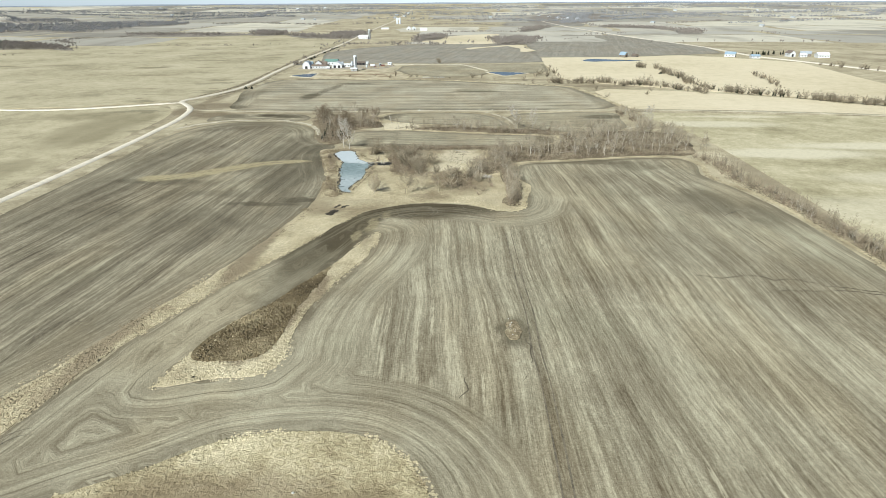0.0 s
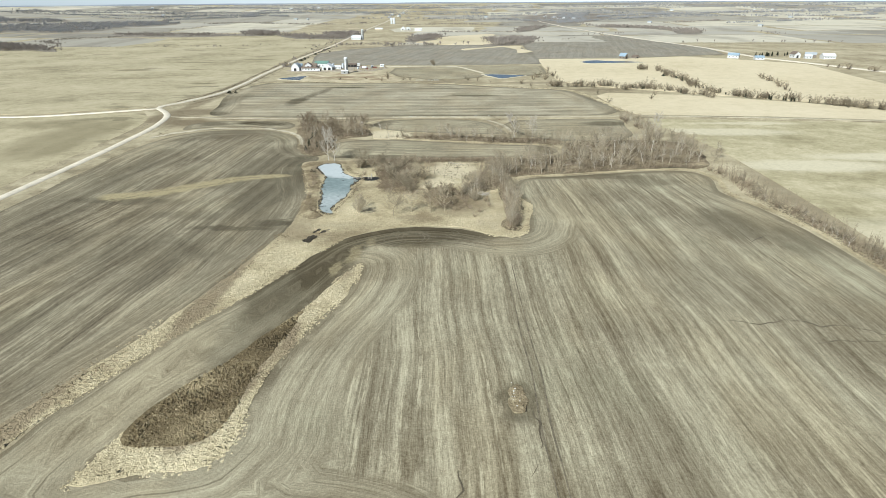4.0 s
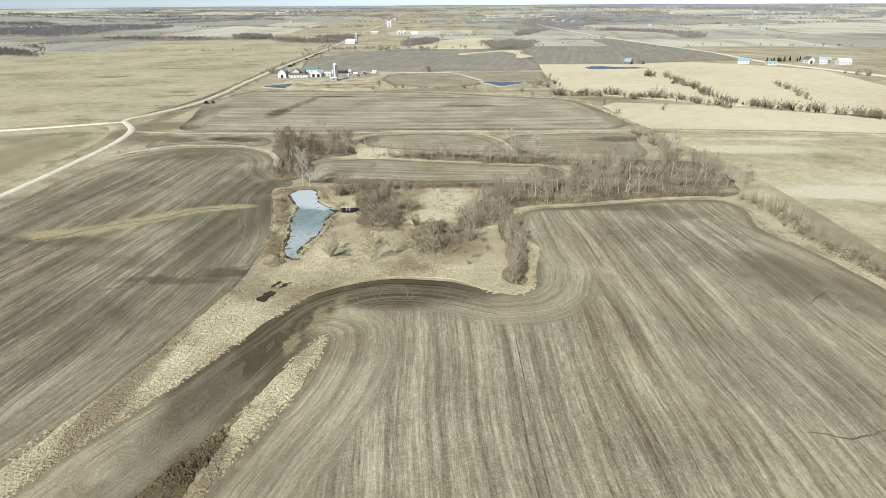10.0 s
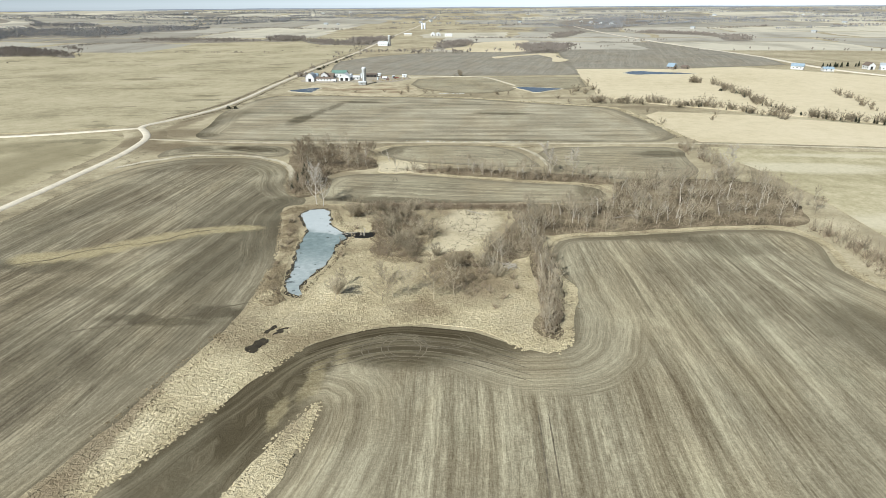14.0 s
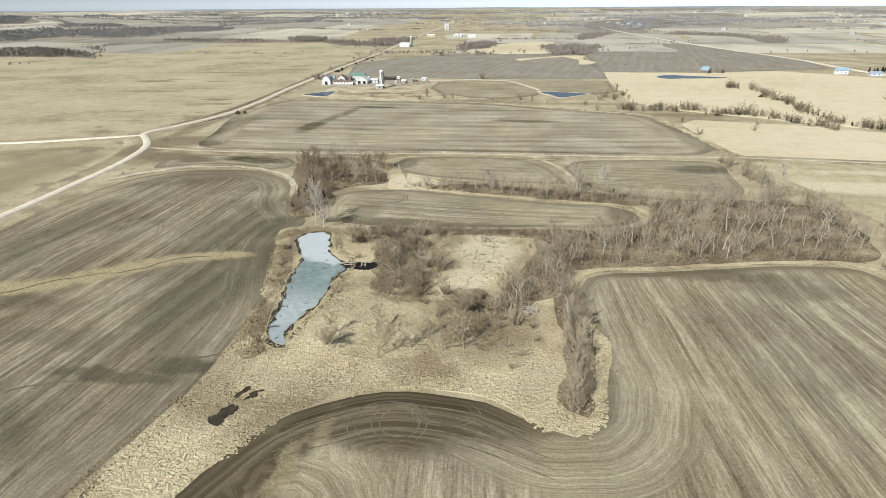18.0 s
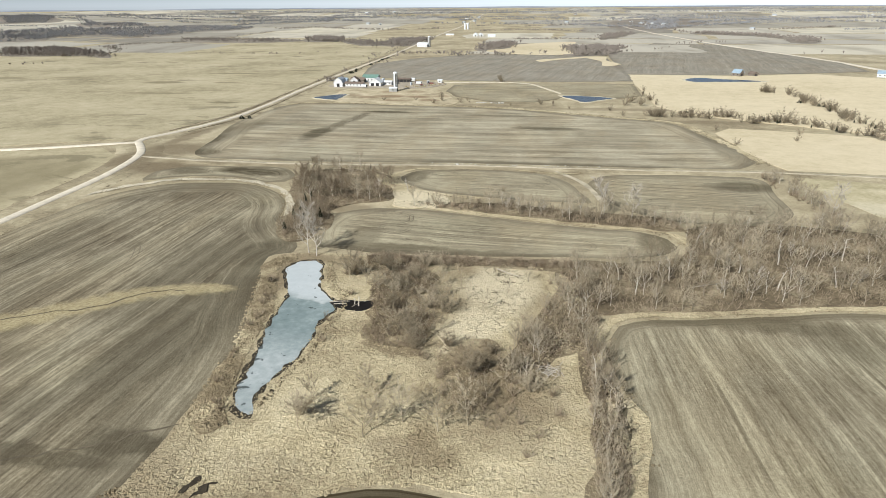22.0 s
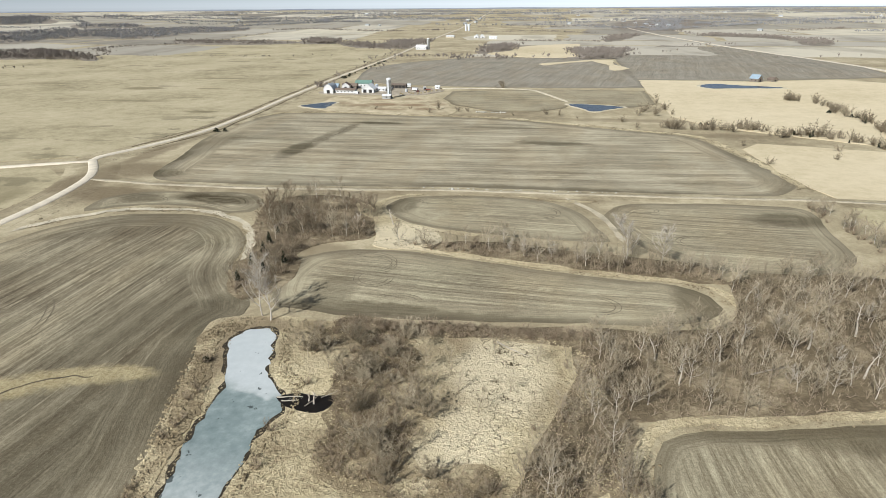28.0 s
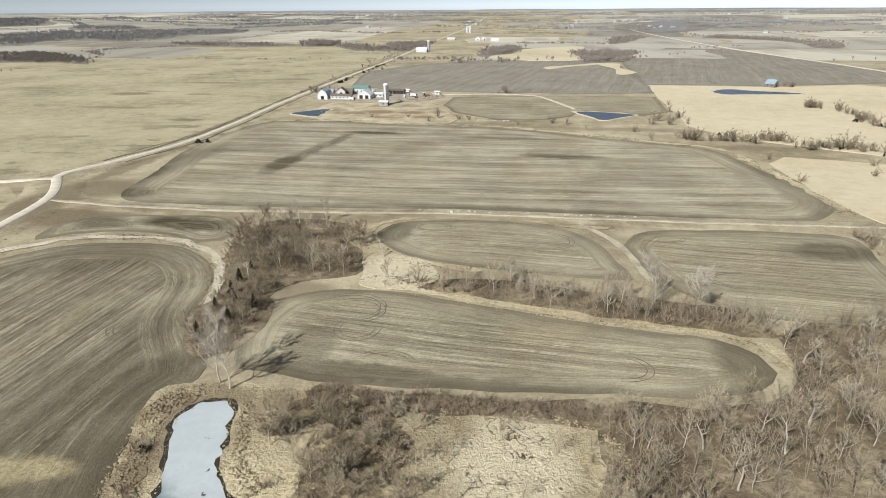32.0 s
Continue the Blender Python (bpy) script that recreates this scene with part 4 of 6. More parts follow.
PLACED = {}
GREY = [make_tree("bare_tree", 10 + i, h, M_BARK if i % 2 == 0 else M_BARK_DARK, M_TWIG, "leafless grey-brown tree with fine bare twigs", "creek woods", 580, 0.37, 0.2, 0.038) for i, h in enumerate((12, 13, 10.5, 13.5, 11, 12))]
PALE = [make_tree("pale_tree", 40 + i, h, M_TWIG_PALE, M_TWIG_PALE, "tall leafless tree with pale grey bark and branches", "pale cottonwoods", 1100, 0.25, 0.08, 0.034) for i, h in enumerate((19.0, 16.0))]
RED = [make_tree("reddish_tree", 60 + i, h, M_TWIG, M_TWIG_RED, "leafless young tree with reddish brown twigs", "pond grove", 2000, 0.42, 0.12, 0.036) for i, h in enumerate((12.0, 11.0, 13.0))]
BUSH = [make_bush("bare_bush", 80 + i, h, M_TWIG, "leafless grey-brown bush in dry grass", "marsh bushes", 17, 20, w) for i, (h, w) in enumerate(((4.6, 1.0), (5.4, 0.8), (3.6, 1.2)))]
BROWN = [make_bush("brown_bush", 90 + i, h, M_TWIG_RED, "low dense brown leafless shrub", "brown shrubs", 13, 5, 1.2, 0.032) for i, h in enumerate((2.8, 3.4))]


def near_any(x, y, pts, gap):
    return any((x - a) ** 2 + (y - b) ** 2 < gap * gap for a, b in pts)


def line_points(line, count, width, seed):
    rnd = random.Random(seed)
    pts = smooth_line(line, 2.0)
    out = []
    for _ in range(count):
        x, y = pts[rnd.randrange(len(pts))]
        out.append((x + rnd.uniform(-width, width) / 2, y + rnd.uniform(-width, width) / 2))
    return out


GROVE = [(-107, 402), (-120, 431), (-122, 462), (-108, 468), (-88, 467), (-70, 449), (-68, 420), (-84, 411), (-90, 395), (-98, 384)]
BELT = [(-56, 413), (-39, 421), (-14, 424), (7, 420), (35, 417), (56, 411), (58, 400), (34, 402), (6, 404.5), (-17, 409.5), (-37, 412)]
WOOD = [(10, 359.5), (36, 366), (49, 371), (57, 382), (58, 401), (66, 408), (84, 411), (108, 412), (134, 405), (134, 370), (126, 346), (100, 343), (72, 337), (52, 331), (30, 327), (20, 325), (14, 334), (8, 345)]
SPUR = [(14, 247), (17.5, 245), (21, 256), (21, 275), (21.5, 292), (19, 308), (15, 308), (14.5, 290), (15, 266)]
BRUSH_EDGE = [(-58, 351), (-58, 357), (-35, 359), (-10, 360), (14, 362), (14, 356), (-10, 354), (-34, 352)]
GROVE_S = [(-106, 396), (-101, 373), (-92, 364), (-85, 370), (-86, 395), (-92, 402)]
MIDWOOD = [(-5, 287), (-4, 303), (2, 320), (8, 338), (13, 352), (19, 350), (20, 328), (18, 308), (8, 299), (1, 286)]
PALE_SEDGE = [(-27, 351), (9, 355), (8, 341), (-3, 325), (-8, 309), (-17, 293), (-23, 311), (-21, 318), (-29, 346)]
BUSHES_IN = [(-46, 302), (-36, 297), (-28, 298), (-26, 312), (-27, 326), (-34, 345), (-38, 354), (-48, 344), (-50, 328), (-44, 314)]
EASTHEDGE = [(127, 336), (132, 318), (131, 300), (136, 274), (140, 240), (143, 205), (146, 150), (150, 90)]
NEHEDGE = [(114, 482), (120, 458), (121, 438), (119, 420), (112, 410)]

M_LITTER = grass_material("leaf_litter", (0.07, 0.053, 0.03), (0.185, 0.143, 0.086), (0.46, 0.38, 0.242), 0.06, 0.7, 0.8)
for poly in (GROVE, GROVE_S, MIDWOOD, BELT, WOOD, SPUR):
    land_patch("woodland_floor", poly, M_LITTER, 0.36, 4, "brown leaf litter and dead grass under bare trees", "woodland floor", 2.0, 4)
land_patch("eroded_bank", [(-86, 463), (-77, 457), (-70, 450), (-62, 440), (-45, 432), (-40, 424), (-43, 416), (-52, 411.5), (-63, 413), (-66, 424), (-72, 440), (-82, 452)], M_MARSH, 0.6, 4, "bare cream eroded bank with dark cracks", "bank", 2.0, 2)
land_patch("woodland_floor", BRUSH_EDGE, M_LITTER, 0.36, 4, "brown brushy field margin", "field margin", 1.5, 4)

M_SCRUB = grass_material("scrub_floor", (0.10, 0.075, 0.042), (0.27, 0.212, 0.125), (0.60, 0.505, 0.315), 0.06, 0.8, 0.9)
land_patch("scrub_floor", [(-47, 302), (-36, 296), (-27, 297), (-25, 312), (-27, 326), (-33, 345), (-34, 354), (-48, 355), (-60, 354), (-58, 342), (-51, 330), (-45, 314)], M_SCRUB, 0.36, 4, "dead brown weeds and straw under marsh scrub", "scrub", 7.0, 1.5, scale=0.16)
land_patch("scrub_floor", [(-22, 298), (-14, 303), (-8, 299), (-5, 289), (-3, 278), (-8, 274), (-14, 282), (-19, 288)], M_SCRUB, 0.36, 4, "dead brown weeds and straw under marsh scrub", "scrub", 6.0, 1.5, scale=0.16)

rnd = random.Random(5)
for x, y in scatter(GROVE, 52, 1, 3.0):
    put(rnd.choice(RED + RED + GREY), x, y, rnd, 0.68, 1.08, PLACED)
for x, y in scatter(GROVE_S, 9, 41, 3.0):
    put(rnd.choice(RED + GREY), x, y, rnd, 0.5, 0.85, PLACED)
for x, y in scatter(MIDWOOD, 30, 42, 2.6):
    put(rnd.choice(GREY), x, y, rnd, 0.6, 0.92, PLACED)
for x, y in scatter(GROVE_S, 12, 43, 2.0) + scatter(MIDWOOD, 8, 44, 3.0):
    put(rnd.choice(BROWN), x, y, rnd, 0.8, 1.3, PLACED)
for x, y in scatter(BELT, 40, 2, 2.3):
    put(rnd.choice(GREY), x, y, rnd, 0.65, 1.0, PLACED)
for x, y in scatter(WOOD, 140, 3, 3.3):
    put(rnd.choice(GREY), x, y, rnd, 0.68, 1.1, PLACED)
for x, y in scatter(SPUR, 26, 4, 2.2):
    put(rnd.choice(GREY), x, y, rnd, 0.6, 0.95, PLACED)
for x, y in line_points(EASTHEDGE, 72, 7, 6):
    put(rnd.choice(GREY), x, y, rnd, 0.35, 0.72, PLACED)
for x, y in line_points([(112, 412), (126, 406), (138, 392), (142, 368), (136, 340)], 22, 9, 67):
    put(rnd.choice(GREY), x, y, rnd, 0.5, 0.85, PLACED)
for x, y in line_points(EASTHEDGE, 76, 8, 66):
    put(rnd.choice(BROWN), x, y, rnd, 0.7, 1.3, PLACED)
for x, y in line_points(NEHEDGE, 24, 8, 7):
    put(rnd.choice(GREY), x, y, rnd, 0.6, 0.9, PLACED)
for x, y, k in ((-77, 353.5, 1.05), (-80.5, 355.5, 1.0), (-73, 424, 0.6), (-8, 413, 0.75), (-12.5, 414, 0.7), (2, 413, 0.7), (28, 416, 0.95), (39, 411, 0.9), (121, 425, 0.9),
                (64, 372, 0.6), (72, 355, 0.65), (90, 380, 0.7), (104, 360, 0.6), (58, 345, 0.6)):
    put(PALE[0] if k > 0.8 else PALE[1], x, y, rnd, k, k, PLACED)
SHRUBS = ((-48, 268), (-30, 268), (-10, 268), (-28, 298), (-33, 316), (-46, 344), (-31, 346), (-8, 280), (-3, 292), (-38, 341), (-52, 348), (-41, 333), (-28, 326), (-30, 312), (-41, 324),
          (-28, 336), (-20, 350), (-16, 318), (-27, 304), (-20, 301), (-34, 330), (-24, 319), (-31, 305), (-44, 338), (-36, 350), (-24, 342), (-60, 340),
          (-37, 327), (-32, 334), (-25, 331), (-35, 309), (-24, 310), (-22, 325), (-40, 318), (-47, 329), (-9, 298), (-4, 286), (2, 284), (-13, 290), (4, 338),
          (-29, 321), (-33, 340), (-26, 347), (-19, 334), (-38, 304), (-42, 330), (-30, 328))
SPINDLY = [make_tree("marsh_tree", 70 + i, h, M_TWIG, M_TWIG, "small leafless grey tree spreading over marsh grass", "marsh trees", 1300, 0.46, 0.08, 0.028) for i, h in enumerate((9.0, 8.0, 10.0))]
MARSH_TREES = ((-47, 264), (-46, 272), (-32, 263), (-33, 276), (-25, 269), (-17, 267), (-11, 270), (-35, 307), (-59, 337), (-52, 333))
SLENDER = [make_tree("slender_tree", 170 + i, h, M_BARK_DARK, M_TWIG, "thin leafless young tree over pale sedge", "sedge trees", 170, 0.26, 0.12, 0.03) for i, h in enumerate((8.0, 7.0))]
for i, (x, y) in enumerate(((-19, 329), (-13.5, 322), (-1, 344), (6, 346), (-7, 331), (-22, 338), (-12, 347))):
    put(SLENDER[i % 2], x, y, rnd, 0.8, 1.15, PLACED)
for x, y in MARSH_TREES:
    put(rnd.choice(SPINDLY), x, y, rnd, 0.9, 1.3, PLACED)
for x, y in SHRUBS:
    if near_any(x, y, MARSH_TREES, 3.0) or inside(PALE_SEDGE, x, y):
        continue
    if rnd.random() < 0.4:
        put(rnd.choice(SPINDLY), x, y, rnd, 0.5, 0.8, PLACED)
    else:
        put(rnd.choice(BUSH), x, y, rnd, 0.8, 1.25, PLACED)
for x, y in scatter(BRUSH_EDGE, 34, 8, 1.5) + scatter(BELT, 44, 19, 1.8) + line_points(NEHEDGE, 40, 9, 27) + scatter([(-62, 338), (-40, 338), (-38, 356), (-62, 356)], 16, 20, 2.0) + scatter(GROVE, 12, 29, 2.0) + scatter(SPUR, 16, 9, 2) + [(-8, 300), (-2, 306), (-12, 288), (-1, 318), (2, 310), (-6, 292), (-20, 286), (-25, 294), (-32, 318), (-30, 332), (6, 343), (-18, 280), (-27, 295), (0, 272), (4, 268), (-2, 282), (8, 276), (2, 262), (-54, 298), (7, 283)]:
    put(rnd.choice(BROWN), x, y, rnd, 0.7, 1.2, PLACED)
for x, y in line_points([(-62, 262), (-70, 270), (-74, 290), (-78, 312), (-82, 328), (-87, 344)], 14, 2.5, 12) + [(-55, 326), (-56, 309)]:
    put(rnd.choice(BROWN), x, y, rnd, 0.6, 1.1, PLACED)
for x, y in ((-60, 870), (-52, 868)):
    put(rnd.choice(BROWN + BUSH), x, y, rnd, 0.8, 1.3, PLACED)


def thicket(name, polys, count, seed, lo, hi, material, label):
    """Understorey: a tangle of thin upright stems, too many to count."""
    rnd = random.Random(seed)
    vs, fs = [], []
    for poly, share in polys:
        for x, y in scatter(poly, int(count * share), seed):
            z = ht(x, y) + 0.2
            for _ in range(3):
                d = Vector((rnd.gauss(0, 0.5), rnd.gauss(0, 0.5), 1)).normalized()
                b = Vector((x, y, z))
                e = b + d * rnd.uniform(lo, hi)
                prism(vs, fs, b, e, 0.05, 0)
                for _ in range(2):
                    t = b.lerp(e, rnd.uniform(0.3, 0.8))
                    prism(vs, fs, t, t + (d + Vector((rnd.gauss(0, 0.7), rnd.gauss(0, 0.7), 0.1))) * rnd.uniform(0.5, 1.2), 0.035, 0)
    ob = mesh_ob(name, vs, fs, material)
    return tagged(ob, label, "undergrowth", kind="stuff")


def saplings(name, polys, seed, lo, hi, material, label):
    """Young trees between the big ones, past counting: thin stems with upswept twigs."""
    r = random.Random(seed)
    vs, fs = [], []
    for poly, count in polys:
        for x, y in scatter(poly, count, seed + count):
            h = r.uniform(lo, hi)
            b = Vector((x, y, ht(x, y) + 0.2))
            d = Vector((r.gauss(0, 0.12), r.gauss(0, 0.12), 1)).normalized()
            prism(vs, fs, b, b + d * h, h * 0.012, 0)
            for _ in range(26):
                u = r.uniform(0.2, 0.97)
                q = b + d * h * u
                a = r.uniform(0, 6.28)
                t = Vector((cos(a) * 0.7, sin(a) * 0.7, r.uniform(0.4, 1.1)))
                prism(vs, fs, q, q + t * h * 0.26 * (1.15 - 0.7 * u) * r.uniform(0.6, 1.2), 0.035, 0)
    return tagged(mesh_ob(name, vs, fs, material), label, "saplings", kind="stuff")


HEDGE_AREA = [(124, 342), (132, 344), (138, 320), (137, 300), (141, 274), (145, 240), (148, 205), (151, 150), (155, 90), (147, 90), (142, 150), (139, 205), (136, 240), (132, 274), (127, 298), (128, 318)]
saplings("saplings", ((WOOD, 150), (GROVE, 45), (GROVE_S, 20), (MIDWOOD, 30), (SPUR, 30), (BELT, 100), (HEDGE_AREA, 300)), 51, 4.0, 8.5, M_TWIG, "crowded leafless young trees along the creek")
thicket("undergrowth", ((WOOD, 0.32), (GROVE, 0.16), (GROVE_S, 0.05), (MIDWOOD, 0.07), (BELT, 0.10), (SPUR, 0.10), (HEDGE_AREA, 0.16)), 4800, 21, 0.7, 2.6, M_TWIG_RED, "tangled leafless grey-brown undergrowth")


for hollow in ([(-62.8, 233.5), (-60.6, 232.8), (-59.2, 236), (-58.6, 239.5), (-60.2, 240), (-62, 237.5)], [(-58.2, 241.5), (-57.2, 243), (-56, 246.5), (-56.8, 246), (-58, 243.5)], [(-61.3, 242.5), (-60.4, 243.5), (-59.2, 247), (-60, 247), (-61.2, 244.5)]):
    land_patch("muddy_hollow", hollow, M_MUD, 0.62, 1.0, "dark bare muddy hollow in straw grass", "mud", 1.2, 0.6, scale=0.7)

MARGINS = (("main field", [(22, 250), (24.5, 276), (19, 308), (24, 322), (47, 329), (71, 335), (97, 341), (119, 339), (124, 326), (120, 303), (129, 274), (135, 245), (138, 215), (140, 186), (144, 120)], 2.8),
           ("creek strip", [(-60, 411.5), (-48, 412), (-28, 409), (0, 404), (24, 401), (42, 399), (54, 392), (56, 383)], 3.0),
           ("creek field", [(20, 480), (2, 480), (-21, 485), (-44, 483), (-69, 474), (-75, 460), (-62, 440), (-45, 433), (-27, 430)], 3.0),
           ("west field", [(-72, 240), (-70, 256), (-72, 272), (-76, 296), (-83, 320), (-90, 344)], 2.2),
           ("north field", [(-232, 660), (-222, 686), (-195, 693), (-121, 693), (-36, 687), (20, 667), (60, 651), (93, 638), (110, 592), (122, 517)], 5.0),
           ("west strip", [(-107, 104), (-97, 132), (-84, 176), (-76, 214), (-72, 240)], 1.6))
for nm, line, w in MARGINS:
    ribbon("grass_margin", line, w, M_MARSH, 0.44, "pale dry grass margin of the " + nm, "grass", step=2, amp=1.6, vary=1.1)

thicket("low_brush", ((BUSHES_IN, 0.55), ([(-24, 300), (-14, 306), (-6, 300), (0, 274), (-6, 268), (-18, 280)], 0.12), (BRUSH_EDGE, 0.33)), 2300, 22, 0.6, 1.8, M_TWIG_RED, "low tangled brown brush in the marsh")

# ---------------------------------------------------------------- tussocks
def tufts(name, poly, count, seed, size, height, material, label, base=0.25, avoid=(), lean=0.5, smooth=True):
    """Matted grass hummocks of many sizes, leaning with the wind."""
    r = np.random.RandomState(seed)
    xs, ys = [p[0] for p in poly], [p[1] for p in poly]
    pts = []
    while len(pts) < count:
        x, y = r.uniform(min(xs), max(xs)), r.uniform(min(ys), max(ys))
        if inside(poly, x, y) and not any(inside(a, x, y) for a in avoid):
            pts.append((x, y))
    vs, fs = [], []
    for x, y in pts:
        big = 0.75 + 0.5 * noise.noise((x * 0.12, y * 0.12, seed))
        z, s, h, k = ht(x, y) + base, size * big * r.uniform(0.5, 1.4), height * big * r.uniform(0.4, 1.5), len(vs)
        a0, q0 = r.uniform(0, 6.28), r.uniform(0.6, 1.6)
        c, d = cos(a0), sin(a0)
        for i in range(5):
            q = i * 1.2566 + r.uniform(-0.4, 0.4)
            u, v = cos(q) * s * q0 * r.uniform(0.7, 1.2), sin(q) * s * r.uniform(0.7, 1.2) / q0
            vs.append((x + u * c - v * d, y + u * d + v * c, z - 0.08))
        vs.append((x + r.normal(0, lean) * h + s * 0.25, y + r.normal(0, lean) * h + s * 0.3, z + h))
        fs += [(k + i, k + (i + 1) % 5, k + 5) for i in range(5)]
    return tagged(mesh_ob(name, vs, fs, material, smooth=smooth), label, "grass", kind="stuff")


tufts("marsh_tussocks", MARSH, 34000, 31, 0.46, 0.22, M_MARSH, "bright straw-coloured marsh grass tussocks", 0.12, (POND, INLET))
tufts("knoll_tussocks", KNOLL, 9000, 32, 0.48, 0.2, M_KNOLL, "straw-coloured grass tufts on the knoll", 0.3)
tufts("gully_tussocks", WEDGE, 1700, 33, 0.5, 0.2, M_MARSH, "straw grass tufts edging a gully", 0.3, (WEDGE_IN,))
land_patch("gully_floor", WEDGE_IN, M_BRUSH, 0.9, 3, "dark brown weed litter in a gully", "weeds", 1.5, 2)
tufts("weed_tufts", WEDGE_IN, 2600, 34, 0.4, 0.5, M_BRUSH, "dense dark brown weed stalks", 0.42)

tufts("gully_straw", WEDGE_IN, 260, 38, 0.4, 0.25, M_MARSH, "straw grass tufts among dark gully weeds", 0.42)
ROCKWEEDS = [(9.6, 135), (9.2, 139), (9.8, 143.5), (11.4, 145), (12.8, 142), (13.0, 138), (12.0, 134.5)]
land_patch("rock_weeds", ROCKWEEDS, M_SCRUB, 0.62, 1.5, "dark weeds round a small heap of fieldstones", "weeds", 1.0, 1.0, scale=0.4)
tufts("rock_weed_tufts", ROCKWEEDS, 110, 35, 0.3, 0.3, M_SCRUB, "dark weed tufts round a small heap of fieldstones", 0.3)

BANK_W = [(-62, 262), (-66, 268), (-69, 280), (-73, 300), (-76, 316), (-82, 330), (-86, 344), (-82, 351), (-88, 352), (-92, 345), (-86, 328), (-79, 305), (-75, 285), (-72, 266), (-66, 258)]
land_patch("bank_weed_floor", BANK_W, M_SCRUB, 0.5, 3, "brown weeds and dead grass on the pond bank", "bank", 2.2, 2, scale=0.3)
tufts("bank_weeds", BANK_W, 1100, 36, 0.45, 0.4, M_SCRUB, "brown weeds on the pond bank", 0.3)
BANK_E = [(-72, 349), (-68, 340), (-64, 329), (-58, 324), (-55, 314), (-57, 300), (-56, 291), (-58, 280), (-59, 268), (-57.5, 268), (-56.5, 280), (-54.5, 291), (-55, 300), (-53.5, 314), (-55, 326), (-62, 332), (-66, 342), (-70, 350)]
tufts("bank_reeds", BANK_E, 420, 37, 0.35, 0.35, M_SCRUB, "sparse brown reeds on the pond edge", 0.3)



def line_tufts(name, lines, count, seed, size, height, material, label, width):
    """Uneven weeds strewn along plan lines."""
    r = random.Random(seed)
    vs, fs = [], []
    for line, share, off in lines:
        for x, y in line_points(line, int(count * share), width, seed + int(share * 100)):
            x += off
            if noise.noise((x * 0.05, y * 0.05, 6)) < -0.15:
                continue
            z, s, h, k = ht(x, y) + 0.2, size * r.uniform(0.4, 1.4), height * r.uniform(0.3, 1.4), len(vs)
            a0 = r.uniform(0, 6.28)
            for i in range(5):
                q = a0 + i * 1.2566 + r.uniform(-0.4, 0.4)
                vs.append((x + cos(q) * s * r.uniform(0.5, 1.3), y + sin(q) * s * r.uniform(0.5, 1.3), z - 0.1))
            vs.append((x + r.gauss(0, 0.3) * h, y + r.gauss(0, 0.3) * h, z + h))
            fs += [(k + i, k + (i + 1) % 5, k + 5) for i in range(5)]
    return tagged(mesh_ob(name, vs, fs, material, smooth=True), label, "weeds", kind="stuff")


ROADSIDE = ROAD[2:15]
line_tufts("roadside_weeds", ((ROADSIDE, 0.36, 8.5), (ROADSIDE, 0.30, -8.5), (TRACK[:11], 0.34, 0)), 5200, 71, 0.6, 0.25, M_DITCH, "brown weeds along the road ditches", 8)
line_tufts("roadside_straw", ((ROADSIDE, 0.3, 9), (ROADSIDE, 0.3, -9), (TRACK[:11], 0.4, 0)), 3000, 73, 0.6, 0.2, M_VERGE, "straw-coloured grass along the road ditches", 11)
line_tufts("margin_weeds", ((MARGINS[5][1], 0.2, -0.5), (MARGINS[1][1], 0.3, 0), (MARGINS[0][1], 0.3, 0), (MARGINS[2][1], 0.2, 0), (LOOP, 0.2, 0)), 2600, 75, 0.4, 0.2, M_SCRUB, "brown weeds in the field margins", 6)
line_tufts("bank_weed_strip", ((MARGINS[3][1], 0.5, -1.0), (MARGINS[3][1], 0.2, 2.0)), 1500, 79, 0.4, 0.3, M_SCRUB, "dark weeds between the field and the pond", 3.0)
line_tufts("edge_straw", ((MARSH[9:22], 0.34, 0), (MARSH[2:9], 0.2, 0), (KNOLL[1:11], 0.2, 0), (WEDGE, 0.16, 0), (MARGINS[0][1][:8], 0.1, 0)), 6500, 83, 0.36, 0.12, M_MARSH, "ragged straw grass along the field edges", 2.2)
line_tufts("hedge_weeds", ((EASTHEDGE, 0.6, 0), (MARGINS[4][1], 0.4, 0)), 3000, 77, 0.6, 0.3, M_DITCH, "brown weeds along the hedges", 9)

# ---------------------------------------------------------------- distance
def patch_material():
    m = Nodes("distant_fields")
    r = m.n.new("ShaderNodeNewGeometry").outputs["Random Per Island"]
    p = m.pos()
    col = m.ramp(r, (0.0, (0.27, 0.24, 0.19)), (0.3, (0.37, 0.335, 0.265)), (0.5, (0.45, 0.41, 0.33)), (0.7, (0.55, 0.50, 0.395)), (0.9, (0.63, 0.57, 0.435)))
    v = m.noise(m.mapped(p, scale=(1, 0.35, 1)), 0.01, 4.0, 0.6)
    col = m.mix(m.step(v, 0.45, 0.7), col, m.mix(1.0, col, (0.68, 0.67, 0.66), "MULTIPLY"))
    return m.done(col)


def inside_known(x, y):
    return any(inside(f, x, y) for f in (FIELD_W, FIELD_S, FIELD_T, FIELD_U1, FIELD_S2, FIELD_P, FIELD_W2, FIELD_V, FIELD_U2))


BOUNDS = []


